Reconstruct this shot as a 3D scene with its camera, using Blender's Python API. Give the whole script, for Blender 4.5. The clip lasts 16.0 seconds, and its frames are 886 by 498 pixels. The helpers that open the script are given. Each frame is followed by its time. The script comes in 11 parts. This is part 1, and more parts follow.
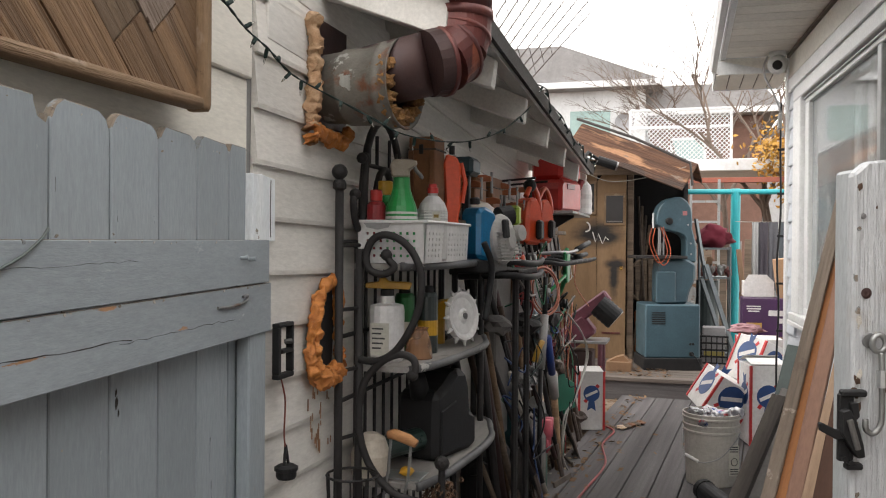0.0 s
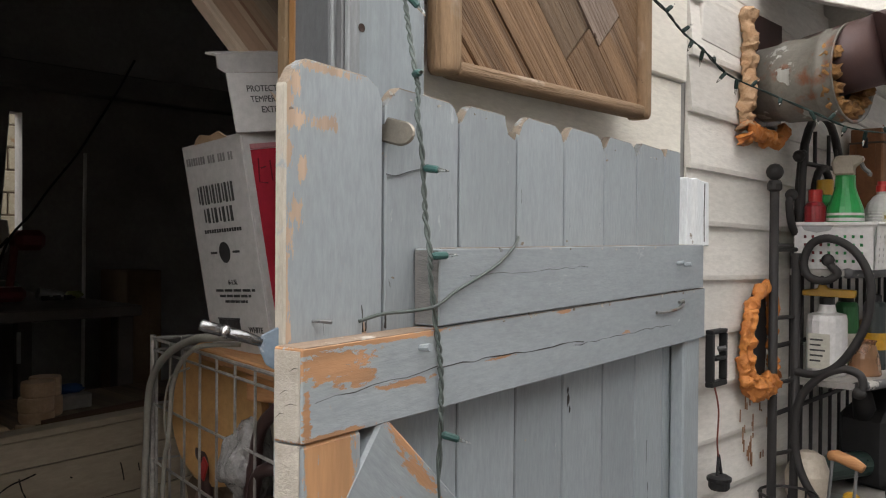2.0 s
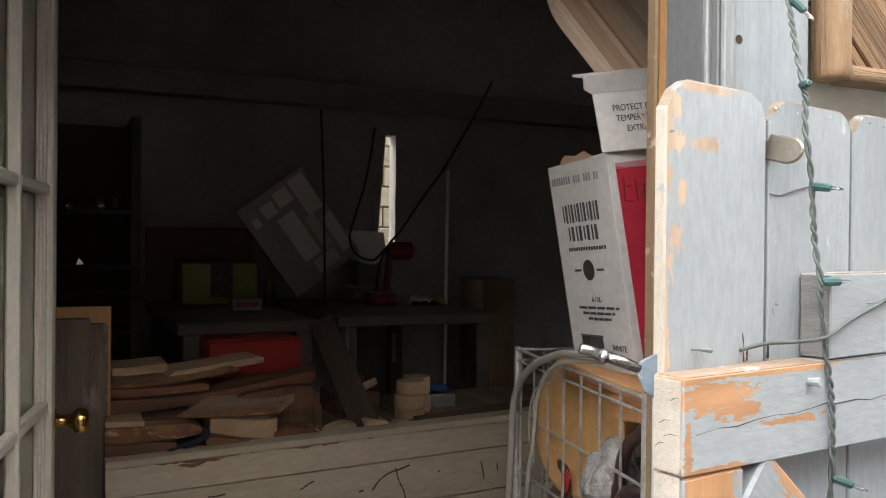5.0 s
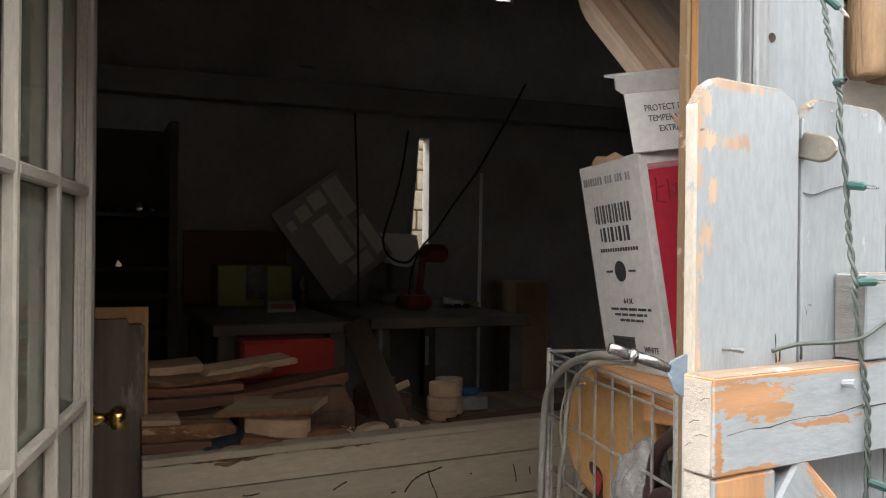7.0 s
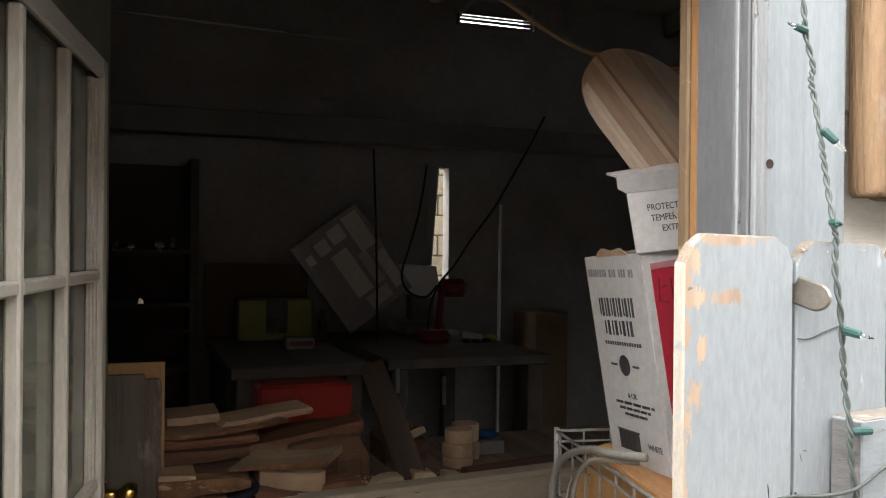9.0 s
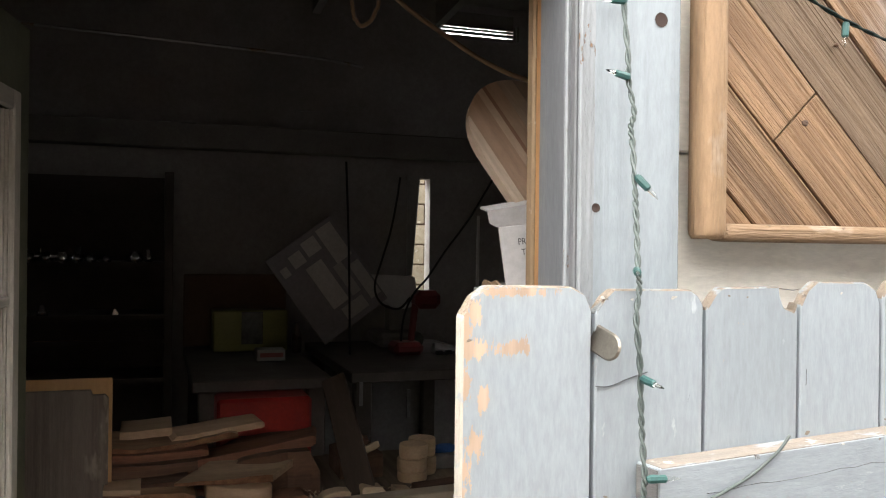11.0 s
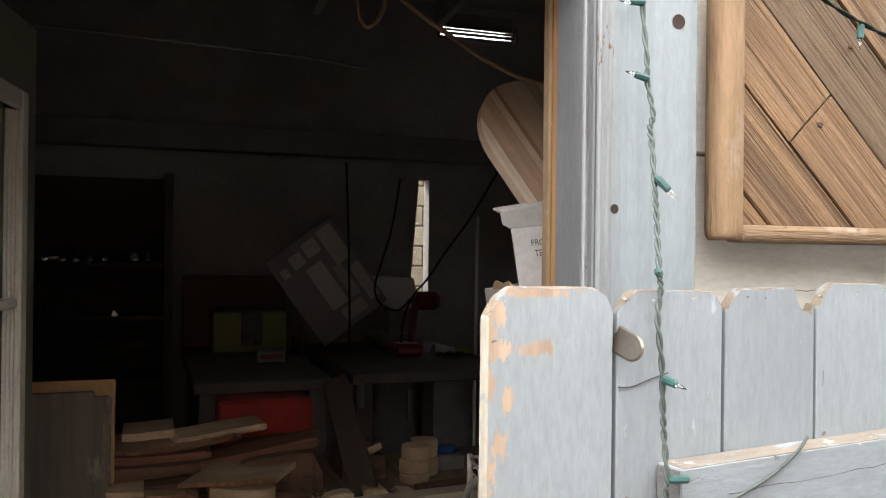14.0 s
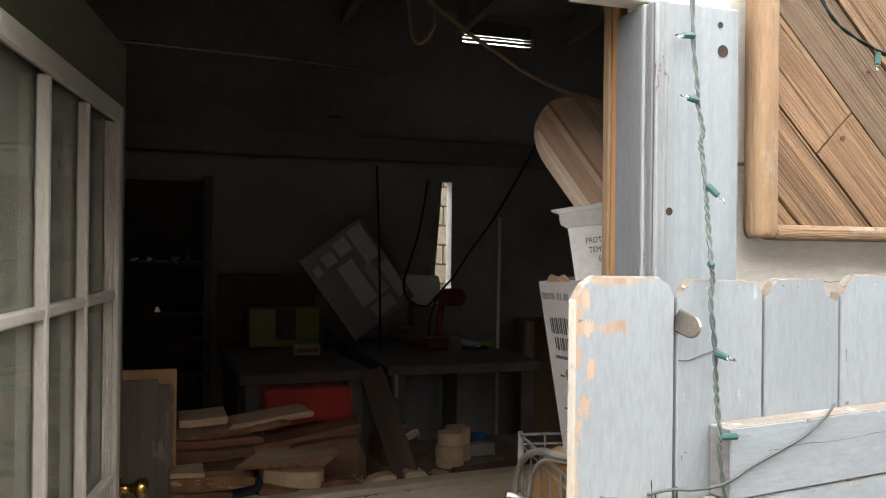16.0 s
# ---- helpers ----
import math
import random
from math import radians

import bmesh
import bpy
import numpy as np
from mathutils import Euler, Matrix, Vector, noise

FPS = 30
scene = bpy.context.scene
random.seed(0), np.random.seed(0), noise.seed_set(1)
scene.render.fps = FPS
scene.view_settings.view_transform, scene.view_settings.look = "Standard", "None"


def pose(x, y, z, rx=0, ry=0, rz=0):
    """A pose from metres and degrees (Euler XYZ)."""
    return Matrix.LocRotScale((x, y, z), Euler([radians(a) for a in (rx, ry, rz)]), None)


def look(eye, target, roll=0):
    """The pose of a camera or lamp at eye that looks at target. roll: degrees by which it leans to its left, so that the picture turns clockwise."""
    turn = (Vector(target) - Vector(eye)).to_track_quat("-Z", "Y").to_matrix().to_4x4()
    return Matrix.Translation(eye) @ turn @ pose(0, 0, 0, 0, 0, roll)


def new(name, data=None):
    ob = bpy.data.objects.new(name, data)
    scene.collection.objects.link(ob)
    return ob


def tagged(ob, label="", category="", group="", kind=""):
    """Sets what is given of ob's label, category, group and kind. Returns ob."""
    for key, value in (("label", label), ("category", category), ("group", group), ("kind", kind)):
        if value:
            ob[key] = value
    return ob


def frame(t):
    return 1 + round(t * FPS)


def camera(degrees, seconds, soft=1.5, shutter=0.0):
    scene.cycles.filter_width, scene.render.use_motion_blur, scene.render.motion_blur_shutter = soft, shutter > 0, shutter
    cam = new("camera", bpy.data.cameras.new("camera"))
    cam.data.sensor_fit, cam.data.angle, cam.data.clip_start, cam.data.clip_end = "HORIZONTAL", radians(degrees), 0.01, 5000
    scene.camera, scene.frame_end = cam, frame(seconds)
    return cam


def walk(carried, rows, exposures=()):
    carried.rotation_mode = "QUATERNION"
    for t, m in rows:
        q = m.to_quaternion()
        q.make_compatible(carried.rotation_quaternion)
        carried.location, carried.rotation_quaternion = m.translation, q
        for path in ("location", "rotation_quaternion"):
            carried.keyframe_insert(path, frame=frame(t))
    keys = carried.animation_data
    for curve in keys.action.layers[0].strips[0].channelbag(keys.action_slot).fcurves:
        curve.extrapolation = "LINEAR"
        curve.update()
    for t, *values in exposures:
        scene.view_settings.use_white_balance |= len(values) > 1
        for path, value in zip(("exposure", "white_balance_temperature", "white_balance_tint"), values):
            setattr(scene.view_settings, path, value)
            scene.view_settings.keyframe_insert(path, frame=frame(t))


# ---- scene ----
cam = camera(55.3, 16.0, soft=1.1)
METRES, EYE, TILT, LEAN, TURN = 1.0, 1.3, 0.0, 0.0, 16.0
ROWS = [
    (0.0, 0.0, 0.0, 0.0, 0.0, -0.43, -0.44),
    (0.5, -0.0174, -0.0087, 0.0068, 6.57, -0.48, -0.41),
    (1.0, -0.0325, -0.0131, 0.0077, 13.3, -0.53, -0.42),
    (1.5, -0.0509, -0.0227, 0.008, 19.21, -0.57, -0.43),
    (2.0, -0.0709, -0.0297, 0.0103, 26.69, -0.62, -0.42),
    (2.5, -0.0917, -0.0312, 0.0176, 34.45, -0.6, -0.37),
    (3.0, -0.1058, -0.0334, 0.0214, 42.34, -0.53, -0.41),
    (3.5, -0.1102, -0.0441, 0.0285, 48.36, -0.49, -0.47),
    (4.0, -0.104, -0.0513, 0.029, 48.77, -0.4, -0.52),
    (6.5, -0.105, -0.0533, 0.0296, 51.27, -0.13, -0.64),
    (7.0, -0.0976, -0.0508, 0.0241, 51.77, -0.09, -0.63),
    (7.5, -0.0906, -0.0449, 0.0187, 52.25, -0.05, -0.65),
    (8.0, -0.0845, -0.0418, 0.0112, 52.72, -0.03, -0.64),
    (8.5, -0.0853, -0.0394, 0.1367, 53.2, -0.05, -0.59),
    (11.0, 0.0936, 0.1788, 0.2491, 55.33, -0.02, -0.66),
    (11.5, 0.1159, 0.1953, 0.2464, 55.68, -0.0, -0.69),
    (12.0, 0.1116, 0.1865, 0.2462, 55.43, 0.0, -0.69),
    (12.5, 0.0962, 0.1663, 0.2414, 54.82, 0.04, -0.69),
    (13.0, 0.0853, 0.1643, 0.2478, 54.75, 0.05, -0.68),
    (13.5, 0.0772, 0.1626, 0.2522, 54.81, 0.08, -0.69),
    (14.0, 0.0746, 0.1511, 0.248, 54.87, 0.09, -0.68),
    (14.5, 0.0743, 0.1445, 0.2481, 54.94, 0.1, -0.67),
    (15.0, 0.072, 0.1385, 0.2547, 54.99, 0.13, -0.69),
    (15.5, 0.1382, 0.0193, 0.2446, 55.01, 0.05, -0.62),
    (16.0, 0.1662, -0.061, 0.2415, 55.03, 0.07, -0.63),
]
EXPOSURES = [(0.0, 0.0), (1.0, -0.05), (2.0, 0.42), (2.6, 0.72), (3.2, 0.98), (4.0, 1.42), (8.0, 1.5), (10.8, 1.6), (11.6, 1.5), (12.5, 1.4), (15.0, 1.4), (16.0, 1.5)]
walk(cam, [(t, pose(0, 0, EYE, TILT, LEAN, TURN) @ pose(METRES * x, METRES * y, METRES * z, 90 + pitch, roll, yaw)) for t, x, y, z, yaw, pitch, roll in ROWS], EXPOSURES)

# ---- world and light: a bright overcast day ----
world = bpy.data.worlds.new("overcast_sky")
scene.world = world
world.use_nodes = True
wn = world.node_tree.nodes
wl = world.node_tree.links
bg = wn["Background"]
sky = wn.new("ShaderNodeTexSky")
sky.sky_type, sky.sun_disc = "NISHITA", False
sky.sun_elevation, sky.sun_rotation = radians(46), radians(239)
sky.dust_density, sky.air_density = 4.0, 1.0
cloud = wn.new("ShaderNodeMix")
cloud.data_type = "RGBA"
cloud.inputs[0].default_value = 0.75
cloud.inputs[7].default_value = (30.5, 29.3, 28.2, 1)
wl.new(sky.outputs[0], cloud.inputs[6])
wl.new(cloud.outputs[2], bg.inputs[0])
bg.inputs[1].default_value = 0.13
sun = new("sun", bpy.data.lights.new("sun", "SUN"))
sun.data.energy, sun.data.angle, sun.data.color = 1.3, radians(30), (1.0, 0.96, 0.9)
sun.matrix_world = look((-5.0, -3.0, 6.0), (0, 0, 0))


# ---- materials ----
def mat(name, col, col2=None, rough=0.6, metal=0.0, scale=8.0, stretch=(1, 1, 1), big=1.2, bump=0.25, vary=0.12,
        spot=None, peel=None, lines=None, glossy=None, coat=0.0, spec=0.5, worn=None, seam=0.46):
    """A surface with grain and stains. spot: (colour, share, scale); peel: (colour, share, scale, end or None); lines: (strength, stretch)."""
    m = bpy.data.materials.new(name)
    m.use_nodes = True
    n, l = m.node_tree.nodes, m.node_tree.links
    b = n["Principled BSDF"]
    tc = n.new("ShaderNodeTexCoord")
    info = n.new("ShaderNodeObjectInfo")

    def node(kind, **inputs):
        q = n.new(kind)
        for k, v in inputs.items():
            q.inputs[k].default_value = v
        return q

    def math_node(op, a, b2, clamp=False):
        q = n.new("ShaderNodeMath")
        q.operation, q.use_clamp = op, clamp
        for i, v in enumerate((a, b2)):
            if v is None:
                continue
            if isinstance(v, (int, float)):
                q.inputs[i].default_value = v
            else:
                l.new(v, q.inputs[i])
        return q.outputs[0]

    def mix(f, a, c):
        q = n.new("ShaderNodeMix")
        q.data_type = "RGBA"
        for i, v in ((0, f), (6, a), (7, c)):
            if isinstance(v, (int, float)):
                q.inputs[i].default_value = v
            elif isinstance(v, tuple):
                q.inputs[i].default_value = (*v, 1)
            else:
                l.new(v, q.inputs[i])
        return q.outputs[2]

    shift = math_node("MULTIPLY", info.outputs["Random"], 41.0)

    def tex(sc, st=(1, 1, 1), detail=6.0, rgh=0.6):
        mp = node("ShaderNodeMapping")
        mp.inputs["Scale"].default_value = st
        l.new(tc.outputs["Object"], mp.inputs[0])
        q = n.new("ShaderNodeTexNoise")
        q.noise_dimensions = "4D"
        q.inputs["Scale"].default_value, q.inputs["Detail"].default_value, q.inputs["Roughness"].default_value = sc, detail, rgh
        l.new(mp.outputs[0], q.inputs["Vector"])
        l.new(shift, q.inputs["W"])
        return q.outputs[0]

    def ramp(v, a, c):
        q = n.new("ShaderNodeMapRange")
        q.inputs[1].default_value, q.inputs[2].default_value = a, c
        l.new(v, q.inputs[0])
        return q.outputs[0]

    col2 = col2 or tuple(c * 0.72 for c in col)
    fine = tex(scale, stretch)
    large = tex(big, tuple(max(0.35, s ** 0.4) for s in stretch), 3.0)
    height = fine
    c = mix(ramp(fine, 0.33, 0.68), col, col2)
    c = mix(math_node("MULTIPLY", ramp(large, 0.42, 0.72), 0.55), c, tuple(x * 0.62 for x in col2))
    if lines:
        ln = tex(lines[2] if len(lines) > 2 else 14.0, lines[1], 4.0, 0.7)
        c = mix(math_node("MULTIPLY", ramp(ln, seam, seam + 0.16), lines[0]), c, tuple(x * 0.35 for x in col2))
        height = math_node("SUBTRACT", height, math_node("MULTIPLY", ramp(ln, 0.45, 0.62), min(1.0, lines[0] * 1.3)))
    for one in (spot if isinstance(spot, list) else [spot] if spot else []):
        sp = tex(one[2], one[3] if len(one) > 3 else (1, 1, 1), 5.0, 0.65)
        t0 = 0.68 - one[1] * 0.4
        c = mix(ramp(sp, t0, t0 + 0.05), c, one[0])
    grit = tex(scale * 9.0, tuple(max(0.25, q) for q in stretch), 3.0, 0.7)
    c = mix(math_node("MULTIPLY", ramp(grit, 0.35, 0.68), 0.30), c, tuple(x * 0.45 for x in col2))
    height = math_node("ADD", height, math_node("MULTIPLY", grit, 0.5))
    rgh = rough
    if peel:
        pl = tex(peel[2], (0.45, 1.0, 1.0) if stretch[0] < 1 or lines else (1, 1, 1), 7.0, 0.62)
        if len(peel) > 3 and peel[3]:
            sx = n.new("ShaderNodeSeparateXYZ")
            l.new(tc.outputs["Object"], sx.inputs[0])
            pl = math_node("ADD", pl, math_node("MULTIPLY", ramp(sx.outputs["XYZ".index(peel[3][0])], peel[3][2], peel[3][1]), 0.2))
        t0 = 0.72 - peel[1] * 0.4
        mask = ramp(pl, t0, t0 + 0.012)
        grain = tex(30.0, (0.12, 1, 1), 4.0)
        c = mix(mask, c, mix(ramp(grain, 0.35, 0.65), peel[0], tuple(x * 0.6 for x in peel[0])))
        height = math_node("SUBTRACT", height, math_node("MULTIPLY", mask, 0.9))
    if worn:
        near = None
        for cx, cz, rx, rz in worn[1]:
            q = n.new("ShaderNodeVectorMath")
            q.operation = "MULTIPLY_ADD"
            q.inputs[1].default_value, q.inputs[2].default_value = (1 / rx, 0, 1 / rz), (-cx / rx, 0, -cz / rz)
            l.new(tc.outputs["Object"], q.inputs[0])
            w = n.new("ShaderNodeVectorMath")
            w.operation = "LENGTH"
            l.new(q.outputs[0], w.inputs[0])
            near = w.outputs["Value"] if near is None else math_node("MINIMUM", near, w.outputs["Value"])
        ragged = math_node("MULTIPLY", math_node("SUBTRACT", tex(worn[2], (0.3, 1, 1), 8.0, 0.7), 0.5), worn[3])
        soft = worn[4] if len(worn) > 4 else 0.03
        mask = ramp(math_node("ADD", near, ragged), 1.0 + soft, 1.0 - soft)
        grain = tex(34.0, (0.1, 1, 1), 4.0)
        c = mix(mask, c, mix(ramp(grain, 0.35, 0.65), worn[0], tuple(x * 0.66 for x in worn[0])))
        height = math_node("SUBTRACT", height, math_node("MULTIPLY", mask, 0.8))
    hsv = n.new("ShaderNodeHueSaturation")
    l.new(math_node("ADD", math_node("MULTIPLY", info.outputs["Random"], 2 * vary), 1.0 - vary), hsv.inputs["Value"])
    l.new(c, hsv.inputs["Color"])
    l.new(hsv.outputs[0], b.inputs["Base Color"])
    b.inputs["Metallic"].default_value = metal
    b.inputs["Specular IOR Level"].default_value = spec
    b.inputs["Coat Weight"].default_value = coat
    l.new(math_node("ADD", math_node("MULTIPLY", fine, 0.25), rough - 0.12, True), b.inputs["Roughness"])
    bp = n.new("ShaderNodeBump")
    bp.inputs["Strength"].default_value, bp.inputs["Distance"].default_value = bump, 0.006
    l.new(height, bp.inputs["Height"])
    l.new(bp.outputs[0], b.inputs["Normal"])
    return m


GRAIN = (0.06, 1, 1)
PAINT_A, PAINT_B = (0.338, 0.382, 0.410), (0.318, 0.36, 0.387)
SCUFFS = [((0.50, 0.54, 0.56), 0.075, 24, (0.4, 1, 1)), ((0.27, 0.305, 0.33), 0.02, 12, (0.25, 1, 1)), ((0.40, 0.34, 0.26), 0.012, 34)]
PAINTED = dict(rough=0.55, scale=15, stretch=(0.22, 1, 1), vary=0.05, spot=SCUFFS, lines=(0.055, (0.025, 1, 1), 60.0), seam=0.6, bump=0.22)
M_gate = mat("grey_blue_paint", PAINT_A, PAINT_B, peel=((0.50, 0.42, 0.33), 0.035, 13.0), **PAINTED)
# bare wood where the paint has flaked: (along the grain, across, half lengths)
M_gate_worn = mat("worn_grey_blue_paint", PAINT_A, PAINT_B, peel=((0.5, 0.30, 0.16), 0.03, 9.0),
                  worn=((0.50, 0.275, 0.14), [(0.10, 0.049, 0.16, 0.0045), (0.045, 0.028, 0.06, 0.019), (0.09, 0.012, 0.03, 0.012), (0.20, 0.047, 0.05, 0.004), (0.19, -0.009, 0.06, 0.004),
                                             (0.05, -0.048, 0.06, 0.004), (0.008, -0.02, 0.006, 0.03), (0.42, -0.004, 0.04, 0.002), (0.62, 0.048, 0.03, 0.003), (0.9, -0.01, 0.02, 0.003)], 170.0, 4.2), **PAINTED)
M_stile_worn = mat("flaked_stile_paint", PAINT_A, PAINT_B, worn=((0.60, 0.33, 0.16), [(0.03, 0.0, 0.07, 0.035), (0.05, -0.03, 0.10, 0.012), (0.06, 0.025, 0.10, 0.012)], 170.0, 4.2), **PAINTED)
M_brace_worn = mat("flaked_brace_paint", PAINT_A, PAINT_B, worn=((0.60, 0.33, 0.17), [(0.12, 0.035, 0.05, 0.009), (0.19, 0.03, 0.018, 0.009), (0.10, -0.02, 0.022, 0.012), (0.06, 0.05, 0.05, 0.008)], 170.0, 4.2), **PAINTED)
M_gate_edge = mat("worn_paint_on_board_edge", PAINT_A, PAINT_B, peel=((0.5, 0.42, 0.33), 0.03, 13.0),
                  worn=((0.50, 0.37, 0.265), [(0.257, 0.022, 0.008, 0.022), (0.256, 0.071, 0.012, 0.014), (0.218, 0.081, 0.02, 0.007), (0.201, 0.058, 0.012, 0.006), (0.155, 0.070, 0.013, 0.012), (0.125, 0.079, 0.017, 0.007),
                                             (0.07, 0.084, 0.05, 0.004), (0.02, 0.081, 0.02, 0.005), (0.318, 0.02, 0.005, 0.045), (0.300, 0.072, 0.014, 0.007), (0.285, 0.080, 0.02, 0.006), (0.012, -0.05, 0.012, 0.003)], 120.0, 6.5), **PAINTED)
M_bare = mat("bare_fir_end_grain", (0.56, 0.53, 0.47), (0.45, 0.41, 0.35), 0.8, scale=40, bump=0.6, spot=((0.3, 0.26, 0.22), 0.25, 20))
M_bare_orange = mat("bare_orange_fir", (0.62, 0.34, 0.16), (0.45, 0.2, 0.075), 0.75, scale=22, stretch=GRAIN, bump=0.4, lines=(0.4, (0.03, 1, 1)))
M_cream = mat("cream_wall_paint", (0.89, 0.855, 0.77), (0.85, 0.815, 0.73), 0.6, scale=14, stretch=(1, 0.12, 1), vary=0.04, bump=0.35,
              peel=((0.35, 0.28, 0.2), 0.01, 14.0), spot=((0.5, 0.42, 0.32), 0.04, 6))
M_siding = mat("grey_white_siding_paint", (0.78, 0.755, 0.71), (0.69, 0.665, 0.615), 0.6, scale=12, stretch=(1, 0.1, 1), vary=0.05, bump=0.4,
               peel=((0.36, 0.3, 0.24), 0.03, 12.0), spot=((0.42, 0.38, 0.32), 0.06, 5))
M_soffit = mat("white_soffit_paint", (0.78, 0.76, 0.72), (0.66, 0.64, 0.60), 0.6, scale=10, stretch=(1, 0.15, 1), vary=0.06, bump=0.3, spot=((0.25, 0.21, 0.17), 0.05, 4))
M_barn = mat("weathered_barn_wood", (0.285, 0.172, 0.09), (0.15, 0.087, 0.045), 0.8, scale=26, stretch=GRAIN, vary=0.22, bump=1.0, lines=(0.72, (0.015, 1, 1), 44.0), seam=0.5,
             spot=[((0.10, 0.055, 0.03), 0.05, 9), ((0.26, 0.2, 0.16), 0.3, 3, (0.2, 1, 1))])
M_barn_grey = mat("silvered_barn_wood", (0.262, 0.178, 0.108), (0.14, 0.092, 0.055), 0.85, scale=26, stretch=GRAIN, vary=0.25, bump=1.0, lines=(0.68, (0.015, 1, 1), 38.0), seam=0.5,
             spot=[((0.12, 0.07, 0.04), 0.06, 8), ((0.36, 0.26, 0.17), 0.22, 3, (0.2, 1, 1))])
M_frame_wood = mat("rounded_frame_wood", (0.31, 0.205, 0.118), (0.20, 0.125, 0.068), 0.75, scale=20, stretch=(0.2, 1, 1), bump=0.7, lines=(0.4, (0.04, 1, 1), 60.0), seam=0.58, spot=[((0.13, 0.075, 0.04), 0.12, 16, (0.5, 1, 1)), ((0.34, 0.26, 0.19), 0.2, 6, (0.5, 1, 1)), ((0.07, 0.045, 0.03), 0.03, 24)])
M_oldwood = mat("grey_brown_timber", (0.20, 0.15, 0.105), (0.12, 0.085, 0.06), 0.8, scale=14, stretch=GRAIN, vary=0.3, bump=0.6, lines=(0.6, (0.03, 1, 1), 16.0))
M_deck = mat("weathered_deck_boards", (0.150, 0.138, 0.139), (0.088, 0.080, 0.081), 0.85, scale=12, stretch=GRAIN, vary=0.16, bump=0.6,
             lines=(0.5, (0.02, 1, 1), 16.0), spot=((0.11, 0.085, 0.07), 0.06, 3))
M_lumber = mat("rough_sawn_lumber", (0.36, 0.235, 0.14), (0.25, 0.15, 0.085), 0.8, scale=14, stretch=GRAIN, vary=0.3, bump=0.6, lines=(0.5, (0.03, 1, 1)))
M_palewood = mat("pale_cut_wood", (0.60, 0.48, 0.34), (0.46, 0.34, 0.22), 0.75, scale=14, stretch=GRAIN, vary=0.12, bump=0.4, lines=(0.3, (0.03, 1, 1)))
M_slab_pale = mat("fresh_pale_slab", (0.55, 0.39, 0.26), (0.42, 0.285, 0.18), 0.7, scale=14, stretch=(1, 0.08, 1), vary=0.1, bump=0.3, spot=((0.36, 0.22, 0.12), 0.08, 6))
M_slab = mat("warm_sawn_slab", (0.50, 0.32, 0.19), (0.36, 0.21, 0.115), 0.75, scale=14, stretch=(1, 0.08, 1), vary=0.2, bump=0.4, lines=(0.4, (1, 0.04, 1), 20.0), spot=((0.22, 0.12, 0.065), 0.1, 5))
M_bark = mat("reddish_bark_edge", (0.24, 0.11, 0.055), (0.13, 0.06, 0.035), 0.9, scale=20, bump=0.9)
M_ply = mat("golden_plywood", (0.50, 0.29, 0.13), (0.42, 0.23, 0.095), 0.7, scale=9, stretch=(1, 1, 0.08), vary=0.05, bump=0.2)
M_plyroof = mat("weathered_plywood_roof_edge", (0.175, 0.078, 0.038), (0.095, 0.042, 0.022), 0.8, scale=16, stretch=GRAIN, vary=0.1, bump=0.8, lines=(0.8, (0.02, 1, 1), 22.0), spot=[((0.36, 0.19, 0.1), 0.22, 6, (0.15, 1, 1)), ((0.045, 0.027, 0.02), 0.30, 3.5, (0.3, 1, 1)), ((0.2, 0.15, 0.12), 0.12, 9, (0.3, 1, 1))])
M_dark = mat("dark_workshop_board", (0.22, 0.208, 0.196), (0.155, 0.146, 0.14), 0.8, scale=6, bump=0.2)
M_black = mat("black_plastic", (0.012, 0.012, 0.013), (0.02, 0.02, 0.021), 0.55, scale=20, bump=0.15, spec=0.25)
M_iron = mat("black_wrought_iron", (0.020, 0.019, 0.020), (0.034, 0.031, 0.03), 0.6, 0.1, scale=30, bump=0.4, spec=0.3)
M_rust = mat("rust_red_stovepipe", (0.19, 0.05, 0.038), (0.085, 0.026, 0.026), 0.45, 0.2, scale=14, stretch=(1, 1, 0.35), bump=0.4, spot=[((0.30, 0.09, 0.05), 0.16, 9, (1, 1, 0.3)), ((0.05, 0.02, 0.02), 0.12, 7), ((0.32, 0.2, 0.18), 0.02, 26)])
M_darkpipe = mat("sooty_stovepipe", (0.045, 0.028, 0.03), (0.07, 0.035, 0.03), 0.5, 0.3, scale=14, bump=0.3)
M_galv = mat("galvanised_steel", (0.36, 0.37, 0.37), (0.26, 0.265, 0.26), 0.42, 0.65, scale=9, bump=0.25, spot=((0.2, 0.11, 0.06), 0.2, 5))
M_duct = mat("battered_duct_steel", (0.20, 0.19, 0.165), (0.12, 0.11, 0.095), 0.55, 0.3, scale=9, bump=0.6, spot=[((0.17, 0.07, 0.035), 0.24, 5), ((0.09, 0.05, 0.03), 0.12, 14)], peel=((0.40, 0.40, 0.37), 0.32, 7.0))
M_foam = mat("cured_orange_foam", (0.62, 0.24, 0.05), (0.42, 0.14, 0.03), 0.55, scale=22, bump=0.9, vary=0.1)
M_foam_pale = mat("weathered_tan_foam", (0.48, 0.33, 0.2), (0.36, 0.2, 0.1), 0.7, scale=22, bump=0.9)
M_chrome = mat("chrome", (0.75, 0.75, 0.76), (0.6, 0.6, 0.6), 0.22, 1.0, scale=40, bump=0.05)
M_brass = mat("brass", (0.62, 0.42, 0.14), (0.5, 0.32, 0.1), 0.25, 1.0, scale=30, bump=0.05)
